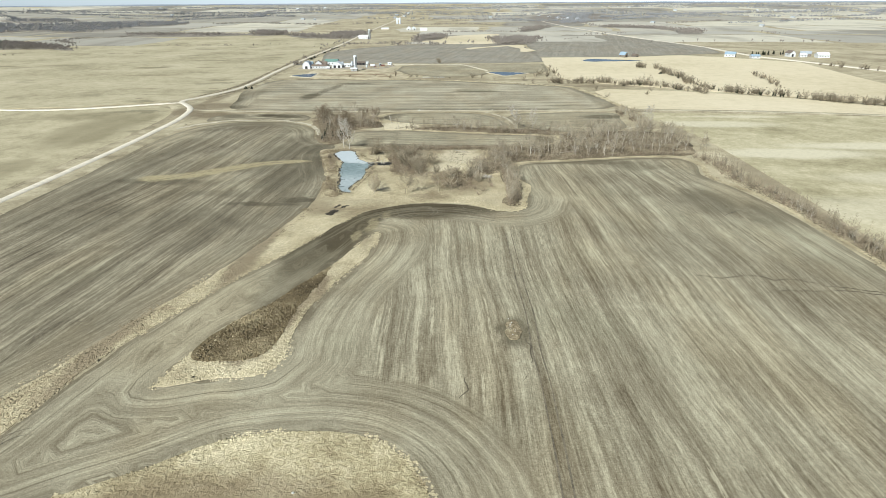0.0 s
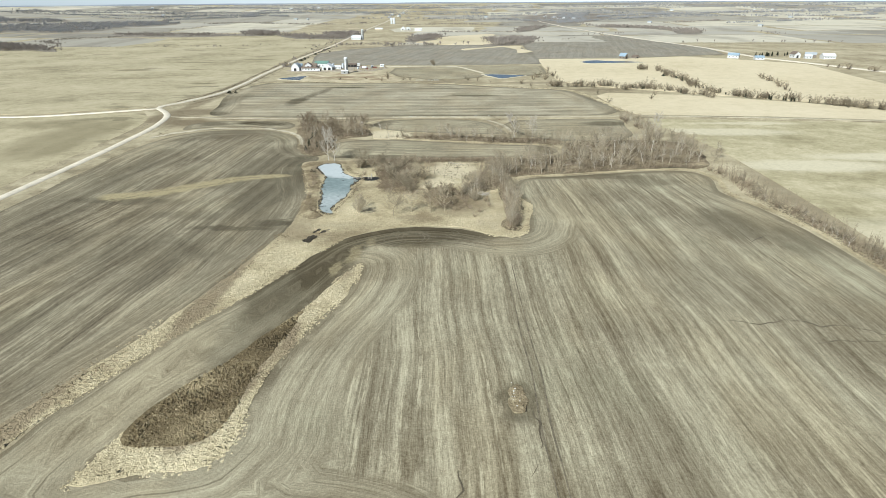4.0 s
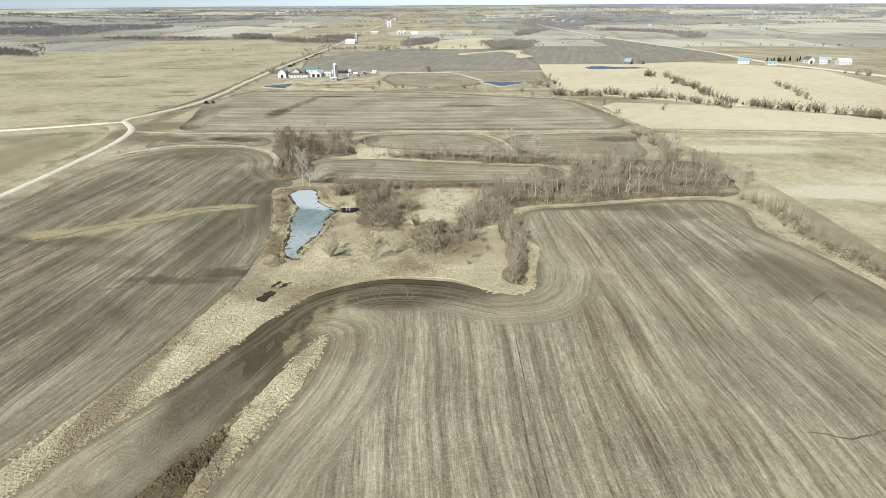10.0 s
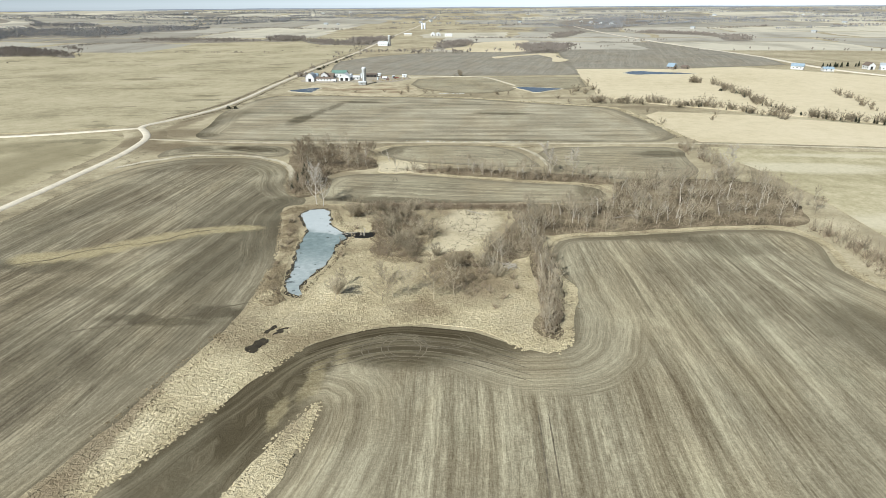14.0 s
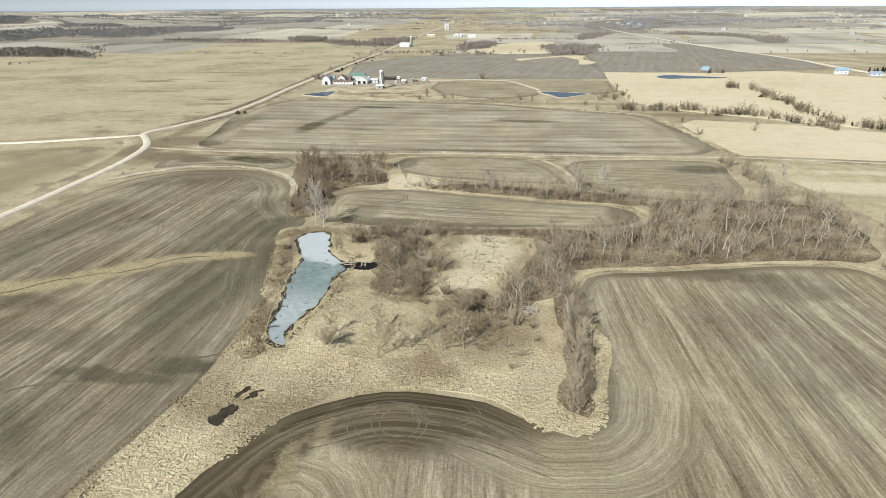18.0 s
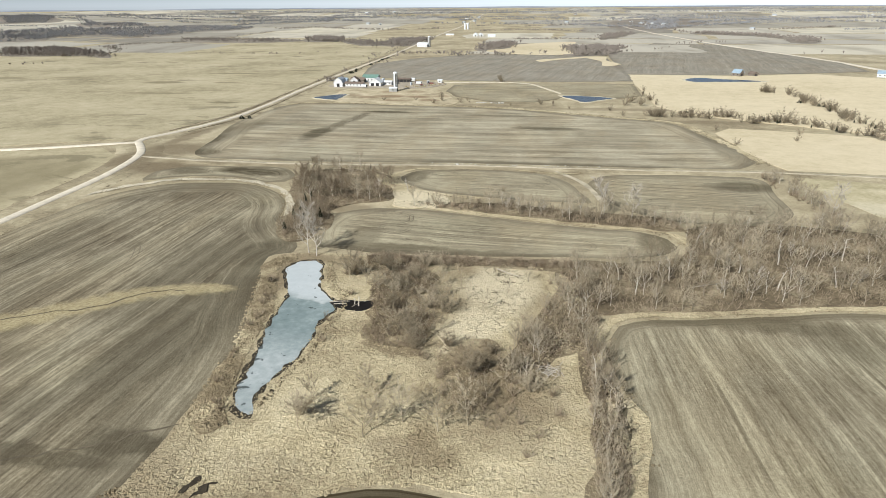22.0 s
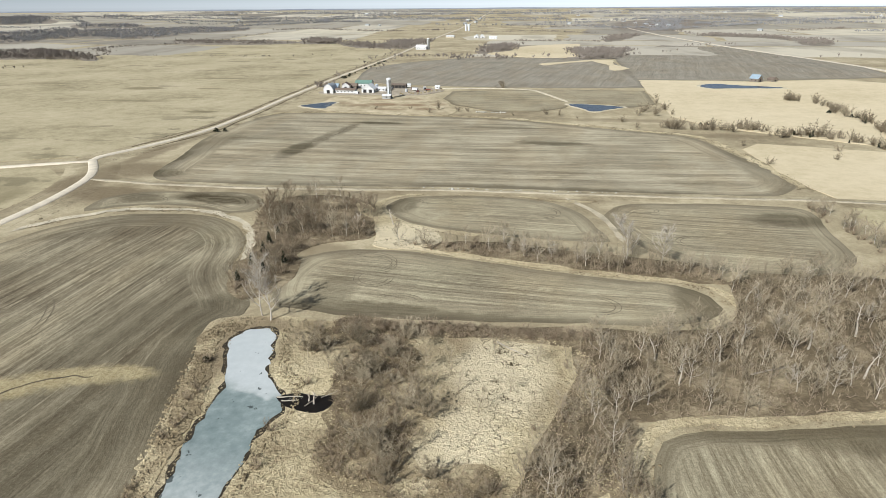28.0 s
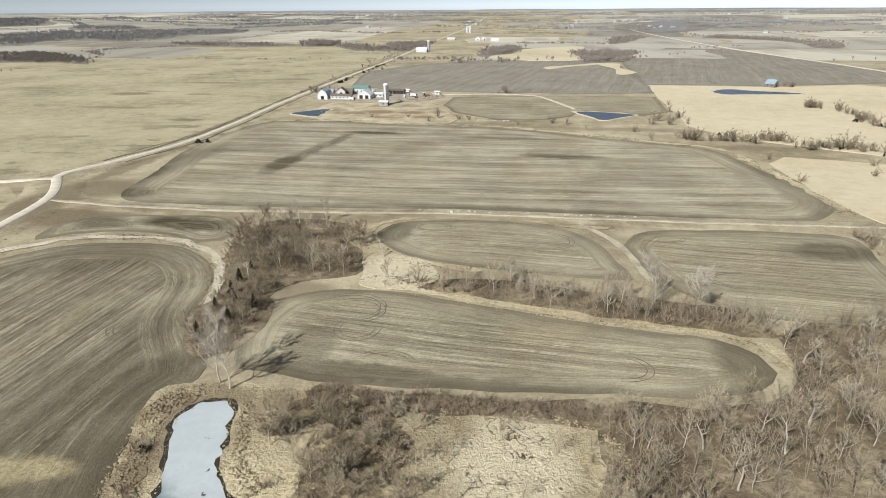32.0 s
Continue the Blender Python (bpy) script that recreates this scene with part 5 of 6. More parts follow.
def distant_fields():
    r = random.Random(77)
    vs, fs = [], []
    y = 1290.0
    while y < 4700:
        dy = r.uniform(150, 330) * (0.7 + y / 4000)
        x = -4300 + r.uniform(0, 200)
        while x < 4300:
            dx = r.uniform(180, 520) * (0.7 + y / 5000)
            cx, cy = x + dx / 2, y + dy / 2
            if hypot(cx, cy) < 4750 and not inside_known(cx, cy) and abs(cx + 250 + cy * 0.036) > dx / 2 + 20:
                g = r.uniform(4, 14)
                n = 7
                k = len(vs)
                skew = r.uniform(-0.12, 0.12) * dy
                if cy < 3700 and abs(cx) < 2700 and r.random() < 0.36:
                    BOUNDS.append(("line", [(x + skew * 0, y), (x + dx * 0.45, y + 14 * sin(x)), (x + dx, y)] if r.random() < 0.75 else [(x, y), (x + skew * 0.5, y + dy * 0.5), (x + skew, y + dy)], int(dx / r.uniform(9, 30)), r.uniform(6, 10)))
                for j in range(n + 1):
                    for i in range(n + 1):
                        px = x + g + (dx - 2 * g) * i / n + skew * j / n
                        py = y + g + (dy - 2 * g) * j / n + 9 * sin(px * 0.013)
                        w = noise.noise_vector((px * 0.008, py * 0.008, 5))
                        px, py = px + w.x * 26, py + w.y * 26
                        vs.append((px, py, ht(px, py) + (0.4 if 0 < i < n and 0 < j < n else 0.1)))
                for j in range(n):
                    for i in range(n):
                        q = k + j * (n + 1) + i
                        fs.append((q, q + 1, q + n + 2, q + n + 1))
            x += dx
        y += dy
    return tagged(mesh_ob("distant_fields", vs, fs, patch_material()), "patchwork of distant tan and brown winter fields", "fields", kind="stuff")


distant_fields()


def far_tree(vs, fs, r, x, y, h, w, limbs):
    """A far bare tree: a short stem under a domed fan of thin limbs."""
    b = Vector((x, y, ht(x, y)))
    f = b + Vector((0, 0, h * 0.22))
    prism(vs, fs, b, f, h * 0.022, h * 0.022)
    t = h * 0.36 / limbs + h * 0.006
    for _ in range(limbs):
        a, u = r.uniform(0, 2 * pi), r.random() ** 0.6
        s = f + Vector((0, 0, h * 0.3 * r.random()))
        prism(vs, fs, s, f + Vector((cos(a) * w * u, sin(a) * w * u, h * 0.76 * r.uniform(0.6, 1.0) * (1.0 - 0.5 * u * u))), t * 1.3, 0)


M_FARFLOOR = grass_material("far_wood_floor", (0.17, 0.145, 0.115), (0.25, 0.215, 0.17), (0.36, 0.31, 0.24), 0.02, 0.2, 0.2)


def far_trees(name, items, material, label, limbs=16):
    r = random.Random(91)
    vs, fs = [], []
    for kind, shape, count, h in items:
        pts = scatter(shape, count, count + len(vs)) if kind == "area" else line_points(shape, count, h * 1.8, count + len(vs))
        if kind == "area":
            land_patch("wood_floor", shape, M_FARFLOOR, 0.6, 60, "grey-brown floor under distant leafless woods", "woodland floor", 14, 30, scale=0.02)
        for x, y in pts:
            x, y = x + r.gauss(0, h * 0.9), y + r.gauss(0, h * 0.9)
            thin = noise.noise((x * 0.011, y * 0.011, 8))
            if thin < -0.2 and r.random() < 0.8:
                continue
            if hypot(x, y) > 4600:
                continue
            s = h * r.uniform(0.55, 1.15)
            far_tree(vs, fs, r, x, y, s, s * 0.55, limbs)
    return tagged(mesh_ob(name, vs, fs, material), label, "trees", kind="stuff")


def wander(x, y, n, step, seed, bias):
    """A crooked creek line through the plain."""
    r = random.Random(seed)
    a, out = bias, [(x, y)]
    for _ in range(n):
        a = bias + (a - bias) * 0.6 + r.gauss(0, 0.5)
        x, y = x + cos(a) * step, y + sin(a) * step
        out.append((x, y))
    return out


CREEKS = tuple(("line", wander(-2600 + 420 * i + (i * 97) % 210, 2500 + (i * 613) % 1750, 6, 150, 300 + i, 0.15 * ((i % 3) - 1)), 330 + (i * 81) % 290, 9 + i % 4) for i in range(13))
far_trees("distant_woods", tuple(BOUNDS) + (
    ("area", [(-1030, 1195), (-866, 1216), (-802, 1187), (-864, 1275), (-967, 1340), (-1082, 1394), (-1171, 1338)], 1000, 10),
    ("area", [(-957, 1675), (-765, 1612), (-655, 1630), (-613, 1671), (-710, 1755), (-871, 1750), (-1010, 1760)], 650, 7),
    ("area", [(-582, 1631), (-516, 1648), (-544, 1756), (-633, 1779)], 300, 13),
    ("area", [(-385, 1493), (-308, 1488), (-293, 1663), (-309, 1782), (-394, 1731), (-428, 1642), (-516, 1690), (-485, 1608)], 700, 10),
    ("area", [(-128, 1349), (-86, 1425), (-72, 1586), (-110, 1584), (-142, 1508)], 330, 10),
    ("area", [(40, 1223), (100, 1248), (123, 1390), (152, 1471), (92, 1469), (36, 1464), (31, 1400)], 620, 10),
    ("area", [(121, 1723), (190, 1882), (250, 2140), (157, 2001), (125, 1852)], 300, 9),
    ("area", [(390, 2040), (506, 1924), (550, 1772), (523, 1625), (556, 1625), (607, 1730), (640, 1850), (593, 1901), (541, 2048), (444, 2147)], 800, 9),
    ("line", [(-870, 1300), (-940, 1400), (-996, 1446), (-987, 1533), (-928, 1580), (-908, 1621)], 170, 7),
    ("line", [(-981, 2361), (-885, 2453), (-771, 2381), (-536, 2289), (-395, 2385)], 330, 9),
    ("line", [(-110, 1230), (-63, 1246), (-11, 1272)], 34, 11),
    ("line", [(-166, 1219), (-123, 1257)], 18, 10),
    ("line", [(-272, 1275), (-203, 1276), (-126, 1290)], 60, 8),
    ("line", [(-81, 1738), (29, 1744), (108, 1724)], 110, 7),
    ("line", [(-215, 2209), (-55, 2295), (118, 2137)], 190, 8),
    ("line", [(-84, 2575), (42, 2660), (174, 2742)], 190, 9),
    ("line", [(-281, 2616), (-134, 2705)], 80, 8),
    ("line", [(680, 2306), (791, 2391), (928, 2484)], 190, 9),
    ("line", [(261, 1568), (327, 1611), (378, 1632)], 16, 8),
    ("line", [(-374, 1458), (-337, 1456), (-327, 1525)], 20, 13),
    ("line", [(-690, 1299), (-623, 1297), (-521, 1278)], 34, 6),
    ("line", [(-520, 1279), (-445, 1285), (-400, 1300)], 7, 6),
    ("line", [(-803, 1311), (-766, 1312)], 7, 5),
    ("line", [(-851, 1035), (-823, 1051)], 7, 6),
    ("line", [(-274, 960), (-284, 1064), (-292, 1162), (-300, 1260), (-320, 1700)], 50, 8),
    ("line", [(-245, 1040), (-258, 1180), (-266, 1290)], 26, 6),
    ("line", [(1168, 2488), (1326, 2533), (1524, 2516)], 220, 9),
    ("line", [(110, 1290), (230, 1440), (330, 1560)], 30, 6),
    ("area", [(-262, 858), (-248, 858), (-246, 880), (-262, 884)], 12, 8),
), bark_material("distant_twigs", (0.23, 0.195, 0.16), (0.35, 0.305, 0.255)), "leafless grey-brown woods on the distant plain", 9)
BANDS = tuple(("line", wander(-3300 + (i * 1327) % 5600, 2750 + (i * 271) % 1700, 4 + i % 4, 210, 500 + i, 0.1 * ((i % 3) - 1)), 140 + 30 * (i % 5), 11 + i % 3) for i in range(34))
# distance haze is put into the neutral grey of these twigs
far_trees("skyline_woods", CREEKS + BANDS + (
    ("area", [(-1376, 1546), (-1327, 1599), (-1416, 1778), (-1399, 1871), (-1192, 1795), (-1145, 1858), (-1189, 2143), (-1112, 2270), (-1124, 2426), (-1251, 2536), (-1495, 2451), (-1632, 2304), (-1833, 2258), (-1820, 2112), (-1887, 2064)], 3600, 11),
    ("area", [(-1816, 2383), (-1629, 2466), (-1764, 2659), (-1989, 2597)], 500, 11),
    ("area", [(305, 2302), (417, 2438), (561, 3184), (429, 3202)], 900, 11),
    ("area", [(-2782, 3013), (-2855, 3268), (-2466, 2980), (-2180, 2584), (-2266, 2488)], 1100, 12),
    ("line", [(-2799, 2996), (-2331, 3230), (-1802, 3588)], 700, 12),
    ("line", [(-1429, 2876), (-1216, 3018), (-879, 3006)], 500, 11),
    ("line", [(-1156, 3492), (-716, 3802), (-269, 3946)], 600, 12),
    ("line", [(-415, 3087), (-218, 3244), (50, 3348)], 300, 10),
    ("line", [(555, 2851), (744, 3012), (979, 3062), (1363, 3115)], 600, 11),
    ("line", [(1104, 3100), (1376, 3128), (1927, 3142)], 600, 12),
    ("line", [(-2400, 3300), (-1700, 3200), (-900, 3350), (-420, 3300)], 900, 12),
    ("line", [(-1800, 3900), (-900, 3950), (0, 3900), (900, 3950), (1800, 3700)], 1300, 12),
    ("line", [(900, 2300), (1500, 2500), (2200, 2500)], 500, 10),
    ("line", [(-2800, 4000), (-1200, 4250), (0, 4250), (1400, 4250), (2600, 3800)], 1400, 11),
), bark_material("hazed_twigs", (0.24, 0.235, 0.23), (0.34, 0.33, 0.32)), "leafless woods near the skyline, haze painted into their grey", 4)


M_HEDGE = bark_material("hedge_twigs", (0.15, 0.12, 0.078), (0.30, 0.247, 0.168))
# hedgerows and lone bushes between the northern fields
HEDGE = [make_bush("hedge_bush", 120 + i, h, M_HEDGE, "rounded leafless grey-brown hedge bush", "hedgerow bushes", 9, 6, w, 0.075) for i, (h, w) in enumerate(((5.5, 0.9), (4.8, 1.2), (6.5, 0.75)))]
rh = random.Random(23)
for line, count, width in (([(205, 800), (222, 788), (226, 765), (224, 735), (228, 712), (228, 690), (226, 651), (230, 619), (247, 593), (264, 583), (288, 570), (300, 554), (320, 536), (343, 522), (380, 505)], 150, 10),
                           ([(80, 664), (100, 660), (112, 662), (124, 657), (136, 664), (143, 659), (151, 641), (165, 646), (176, 644), (192, 633), (205, 612), (217, 590)], 84, 9),
                           ([(66, 707), (74, 728), (84, 716), (92, 800)], 9, 8), ([(320, 731), (310, 651), (303, 612)], 12, 6), ([(500, 745), (470, 780), (440, 815)], 16, 8)):
    for x, y in line_points(line, count, width, 60 + count):
        put(rh.choice(HEDGE), x, y, rh, 0.6, 1.35, PLACED)
for x, y, k in ((-95, 720, 1.5), (-100, 704, 0.9), (-77, 712, 0.9), (-69, 713, 0.7), (-4, 710, 1.0), (6, 705, 1.0), (74, 727, 1.5), (53, 682, 1.0), (61, 660, 0.8), (119, 611, 0.9), (171, 602, 0.8), (161, 580, 0.8), (120, 564, 0.7),
                (176, 650, 1.5), (-120, 720, 0.6), (20, 690, 0.5), (-30, 700, 0.5), (-253, 856, 1.1), (-150, 716, 0.5)):
    put(rh.choice(HEDGE), x, y, rh, k * 0.9, k * 1.1, PLACED)


# low ridges that close the plain, far behind everything; their glowing blue paints haze
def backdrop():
    m = Nodes("hazy_ridges")
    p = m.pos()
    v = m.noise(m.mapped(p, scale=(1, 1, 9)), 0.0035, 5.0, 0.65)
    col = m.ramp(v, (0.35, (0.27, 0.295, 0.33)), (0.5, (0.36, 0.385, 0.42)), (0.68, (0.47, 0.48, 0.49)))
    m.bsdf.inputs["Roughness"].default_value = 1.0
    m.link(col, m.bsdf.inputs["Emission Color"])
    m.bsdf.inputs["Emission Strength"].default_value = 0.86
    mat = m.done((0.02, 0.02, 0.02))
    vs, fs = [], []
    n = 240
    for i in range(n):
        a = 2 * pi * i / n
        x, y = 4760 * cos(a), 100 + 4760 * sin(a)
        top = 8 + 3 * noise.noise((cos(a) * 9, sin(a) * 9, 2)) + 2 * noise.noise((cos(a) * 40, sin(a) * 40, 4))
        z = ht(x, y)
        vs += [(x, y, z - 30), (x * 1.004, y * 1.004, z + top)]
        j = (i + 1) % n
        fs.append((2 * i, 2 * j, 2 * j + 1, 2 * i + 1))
    return tagged(mesh_ob("backdrop", vs, fs, mat, smooth=True), "low far skyline ridges with haze painted as glowing blue-grey", "backdrop", kind="structure")


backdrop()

# ---------------------------------------------------------------- farm buildings
M_WHITE = plain_material("white_boards", (0.69, 0.68, 0.65), 0.18, 0.5, 0.6)
M_TIN = plain_material("galvanised_roof", (0.52, 0.54, 0.55), 0.2, 0.4, 0.4, 0.3)
M_TINWHITE = plain_material("white_metal_roof", (0.72, 0.73, 0.72), 0.1, 0.4, 0.45)
M_GREENROOF = plain_material("green_roof", (0.17, 0.27, 0.22), 0.2, 0.4, 0.5)
M_BLUEROOF = plain_material("blue_roof", (0.31, 0.39, 0.45), 0.2, 0.4, 0.45)
M_BROWNROOF = plain_material("brown_shingles", (0.20, 0.155, 0.12), 0.3, 0.8, 0.9)
M_DARK = plain_material("dark_doorway", (0.035, 0.032, 0.03), 0.3, 1.0, 0.8)
M_CONCRETE = plain_material("silo_concrete", (0.37, 0.365, 0.335), 0.3, 0.5, 0.85)
M_WOODGREY = plain_material("weathered_boards", (0.24, 0.205, 0.165), 0.35, 1.2, 0.9)
M_STONE = plain_material("pale_stone", (0.52, 0.49, 0.42), 0.25, 1.5, 0.9, 0, 0.5)
M_RUST = plain_material("rusty_paint", (0.20, 0.07, 0.05), 0.4, 2.0, 0.7)
M_TYRE = plain_material("black_tyre", (0.03, 0.03, 0.03), 0.2, 3.0, 0.9)


def box(bm, x0, x1, y0, y1, z0, z1):
    m = Matrix.LocRotScale(((x0 + x1) / 2, (y0 + y1) / 2, (z0 + z1) / 2), None, (x1 - x0, y1 - y0, z1 - z0))
    bmesh.ops.create_cube(bm, size=1, matrix=m)


def block(name, parent, material, dims, label=""):
    bm = bmesh.new()
    box(bm, *dims)
    return part(name, bm, material, parent, label)


def gable_profile(w, h, rise, gambrel):
    if gambrel:
        return [(-w / 2, 0), (-w / 2, h), (-w * 0.33, h + rise * 0.62), (0, h + rise), (w * 0.33, h + rise * 0.62), (w / 2, h), (w / 2, 0)]
    return [(-w / 2, 0), (-w / 2, h), (0, h + rise), (w / 2, h), (w / 2, 0)]


def building(name, x, y, turn, w, l, h, rise, wall, roof, label, category="barn", gambrel=False, doors=1, windows=2, open_front=False, cupola=False, group="farm buildings"):
    """A gabled building: w across the gable, l along the ridge, which runs along its own y."""
    root = new(name)
    prof = gable_profile(w, h, rise, gambrel)
    n = len(prof)
    vs = [(a, -l / 2, b) for a, b in prof] + [(a, l / 2, b) for a, b in prof]
    fs = [tuple(range(n)), tuple(range(2 * n - 1, n - 1, -1))]
    fs += [(0, n, n + 1, 1), (n - 2, 2 * n - 2, 2 * n - 1, n - 1)]
    mesh_ob("wall", vs, fs, wall, root)
    # roof slabs with thickness and eaves
    ov, th = 0.45, 0.16
    top = prof[1:-1]
    for (ax, az), (bx, bz) in zip(top, top[1:]):
        dx, dz = bx - ax, bz - az
        L = hypot(dx, dz)
        ux, uz = dx / L, dz / L
        a2 = (ax - ux * ov, az - uz * ov) if (ax, az) == top[0] else (ax, az)
        b2 = (bx + ux * ov, bz + uz * ov) if (bx, bz) == top[-1] else (bx, bz)
        nx, nz = -uz, ux
        q = [(a2[0] + nx * 0.02, a2[1] + nz * 0.02), (b2[0] + nx * 0.02, b2[1] + nz * 0.02), (b2[0] + nx * th, b2[1] + nz * th), (a2[0] + nx * th, a2[1] + nz * th)]
        rv = [(a, -l / 2 - ov, b) for a, b in q] + [(a, l / 2 + ov, b) for a, b in q]
        mesh_ob("roof", rv, [(0, 1, 2, 3), (7, 6, 5, 4), (0, 4, 5, 1), (1, 5, 6, 2), (2, 6, 7, 3), (3, 7, 4, 0)], roof, root)
    dh = min(h * 0.85, 3.6)
    for i in range(doors):
        cx = (i - (doors - 1) / 2) * w / max(doors, 1) * 0.9
        dw = min(w * 0.32, 3.4)
        block("door", root, M_DARK, (cx - dw / 2, cx + dw / 2, -l / 2 - 0.06, -l / 2 + 0.02, 0, dh))
    for i in range(windows):
        cy = (i - (windows - 1) / 2) * l / max(windows, 1) * 0.9
        for side in (-1, 1):
            block("window", root, M_DARK, (side * w / 2 - 0.05, side * w / 2 + 0.05, cy - 0.6, cy + 0.6, h * 0.4, h * 0.4 + 1.2))
    if open_front:
        # the wall is closed: dark panels stand for the shade inside open bays
        for i in range(4):
            cy = (i - 1.5) * l / 4
            block("bay_opening", root, M_DARK, (w / 2 - 0.02, w / 2 + 0.05, cy - l * 0.11, cy + l * 0.11, 0, h * 0.85))
    if cupola:
        block("cupola", root, wall, (-0.7, 0.7, -0.7, 0.7, h + rise - 0.3, h + rise + 1.4))
    root.matrix_basis = pose(x, y, ht(x, y) + 0.1, 0, 0, turn)
    return tagged(root, label, category, group)


def cylinder(bm, r, z0, z1, seg=20, r2=None):
    bmesh.ops.create_cone(bm, cap_ends=True, segments=seg, radius1=r, radius2=r if r2 is None else r2, depth=z1 - z0, matrix=Matrix.Translation((0, 0, (z0 + z1) / 2)))


def silo(name, x, y, r, h, wall, roof, label, category="silo", bands=7, group="farm silos"):
    root = new(name)
    bm = bmesh.new()
    cylinder(bm, r, 0, h)
    part("shell", bm, wall, root, smooth=False)
    for i in range(bands):
        bm = bmesh.new()
        cylinder(bm, r + 0.07, h * (i + 0.5) / bands - 0.12, h * (i + 0.5) / bands + 0.12)
        part("hoop", bm, M_TIN, root)
    bm = bmesh.new()
    bmesh.ops.create_uvsphere(bm, u_segments=20, v_segments=10, radius=r + 0.05, matrix=Matrix.LocRotScale((0, 0, h), None, (1, 1, 0.7)))
    bmesh.ops.delete(bm, geom=[v for v in bm.verts if v.co.z < h - 0.01], context="VERTS")
    part("dome", bm, roof, root, smooth=True)
    bm = bmesh.new()
    box(bm, -0.5, 0.5, -r - 0.9, -r + 0.05, 0, h)
    part("chute", bm, M_TINWHITE, root)
    root.matrix_basis = pose(x, y, ht(x, y))
    return tagged(root, label, category, group)


# home farm beside the main road
building("gambrel_barn", -226, 814, 0, 10, 14, 4.5, 5.0, M_WHITE, M_TIN, "white gambrel barn beside the farmyard", gambrel=True, doors=1)
building("blue_roofed_shed", -229, 833, 90, 8, 11, 4, 3.0, M_WHITE, M_BLUEROOF, "white shed with a blue metal roof", "shed")
building("dairy_barn", -209.5, 815, 90, 8, 21, 3.2, 1.6, M_WHITE, M_BROWNROOF, "long low white barn with a brown roof", windows=5)
building("machine_hall", -203, 858, 90, 11, 18, 5, 3.0, M_WHITE, M_GREENROOF, "large white hall with a green roof", "hall", windows=4)
building("white_barn", -187, 823, 0, 13, 13, 4, 4.2, M_WHITE, M_TINWHITE, "white gabled barn with a pale metal roof", doors=2)
building("white_lean_to", -176, 832, 90, 6, 9, 3, 1.4, M_WHITE, M_TINWHITE, "small white farm shed", "shed")
building("open_shed", -164, 858, -90, 8, 16, 3.6, 1.2, M_WOODGREY, M_BROWNROOF, "dark open-fronted machine shed", "shed", open_front=True, windows=0)
building("calf_shed", -158, 872, 90, 4, 8, 2.2, 0.8, M_WHITE, M_TINWHITE, "low white calf shed", "shed", windows=1)
building("field_shed", -121, 855, 90, 3.4, 4.8, 2.6, 1.0, M_WHITE, M_TINWHITE, "small white shed at the field edge", "shed", windows=1)
building("feed_room", -156, 778, 90, 6, 8, 3.4, 1.0, M_CONCRETE, M_TINWHITE, "grey feed room at the foot of the silo", "shed", windows=1)
silo("stave_silo", -155.5, 784.5, 2.4, 17.5, M_CONCRETE, M_TINWHITE, "tall grey concrete stave silo with a domed cap")
for gx, gy, r, h in ((-190, 842, 2.2, 5.5), (-185, 844, 1.8, 4.8), (-172, 845, 1.8, 5.0), (-149, 829, 1.2, 2.5)):
    silo("grain_bin", gx, gy, r, h, M_TIN, M_TIN, "squat corrugated metal grain bin", "grain bin", 4, "grain bins")
building("dark_roofed_barn", -216, 848, 90, 6.5, 16, 3.2, 2.6, M_WOODGREY, M_BROWNROOF, "weathered barn with a dark shingle roof", windows=2)
building("farm_house", -217, 838, 10, 8, 10, 5, 3.0, M_WHITE, M_BROWNROOF, "white farmhouse among sheds", "house", windows=3)


def wagon(x, y, turn):
    root = new("farm_wagon")
    block("bed", root, M_RUST, (-1.1, 1.1, -2.4, 2.4, 0.9, 1.2))
    block("side_board", root, M_RUST, (-1.1, -1.0, -2.4, 2.4, 1.2, 2.0))
    block("side_board", root, M_RUST, (1.0, 1.1, -2.4, 2.4, 1.2, 2.0))
    for sx in (-1, 1):
        for sy in (-1.6, 1.6):
            bm = bmesh.new()
            bmesh.ops.create_cone(bm, cap_ends=True, segments=14, radius1=0.55, radius2=0.55, depth=0.3, matrix=Matrix.LocRotScale((sx * 1.05, sy, 0.55), Euler((0, pi / 2, 0)), None))
            part("wheel", bm, M_TYRE, root)
    root.matrix_basis = pose(x, y, ht(x, y) + 0.1, 0, 0, turn)
    return tagged(root, "rusty red farm wagon in the yard", "wagon", "yard wagons")


wagon(-137, 827, 20)
wagon(-128, 838, 75)
wagon(-146, 848, 130)


def trailer(x, y, turn, wall):
    root = new("stock_trailer")
    block("body", root, wall, (-1.2, 1.2, -3.2, 3.2, 0.8, 3.0))
    block("roof", root, M_TINWHITE, (-1.25, 1.25, -3.3, 3.3, 3.0, 3.1))
    block("door", root, M_DARK, (-0.9, 0.9, -3.25, -3.2, 0.9, 2.7))
    for sx in (-1, 1):
        for sy in (-1.0, 0.6):
            bm = bmesh.new()
            bmesh.ops.create_cone(bm, cap_ends=True, segments=12, radius1=0.5, radius2=0.5, depth=0.3, matrix=Matrix.LocRotScale((sx * 1.1, sy, 0.5), Euler((0, pi / 2, 0)), None))
            part("wheel", bm, M_TYRE, root)
    root.matrix_basis = pose(x, y, ht(x, y) + 0.1, 0, 0, turn)
    return tagged(root, "boxy stock trailer parked in the farmyard", "trailer", "stock trailers")


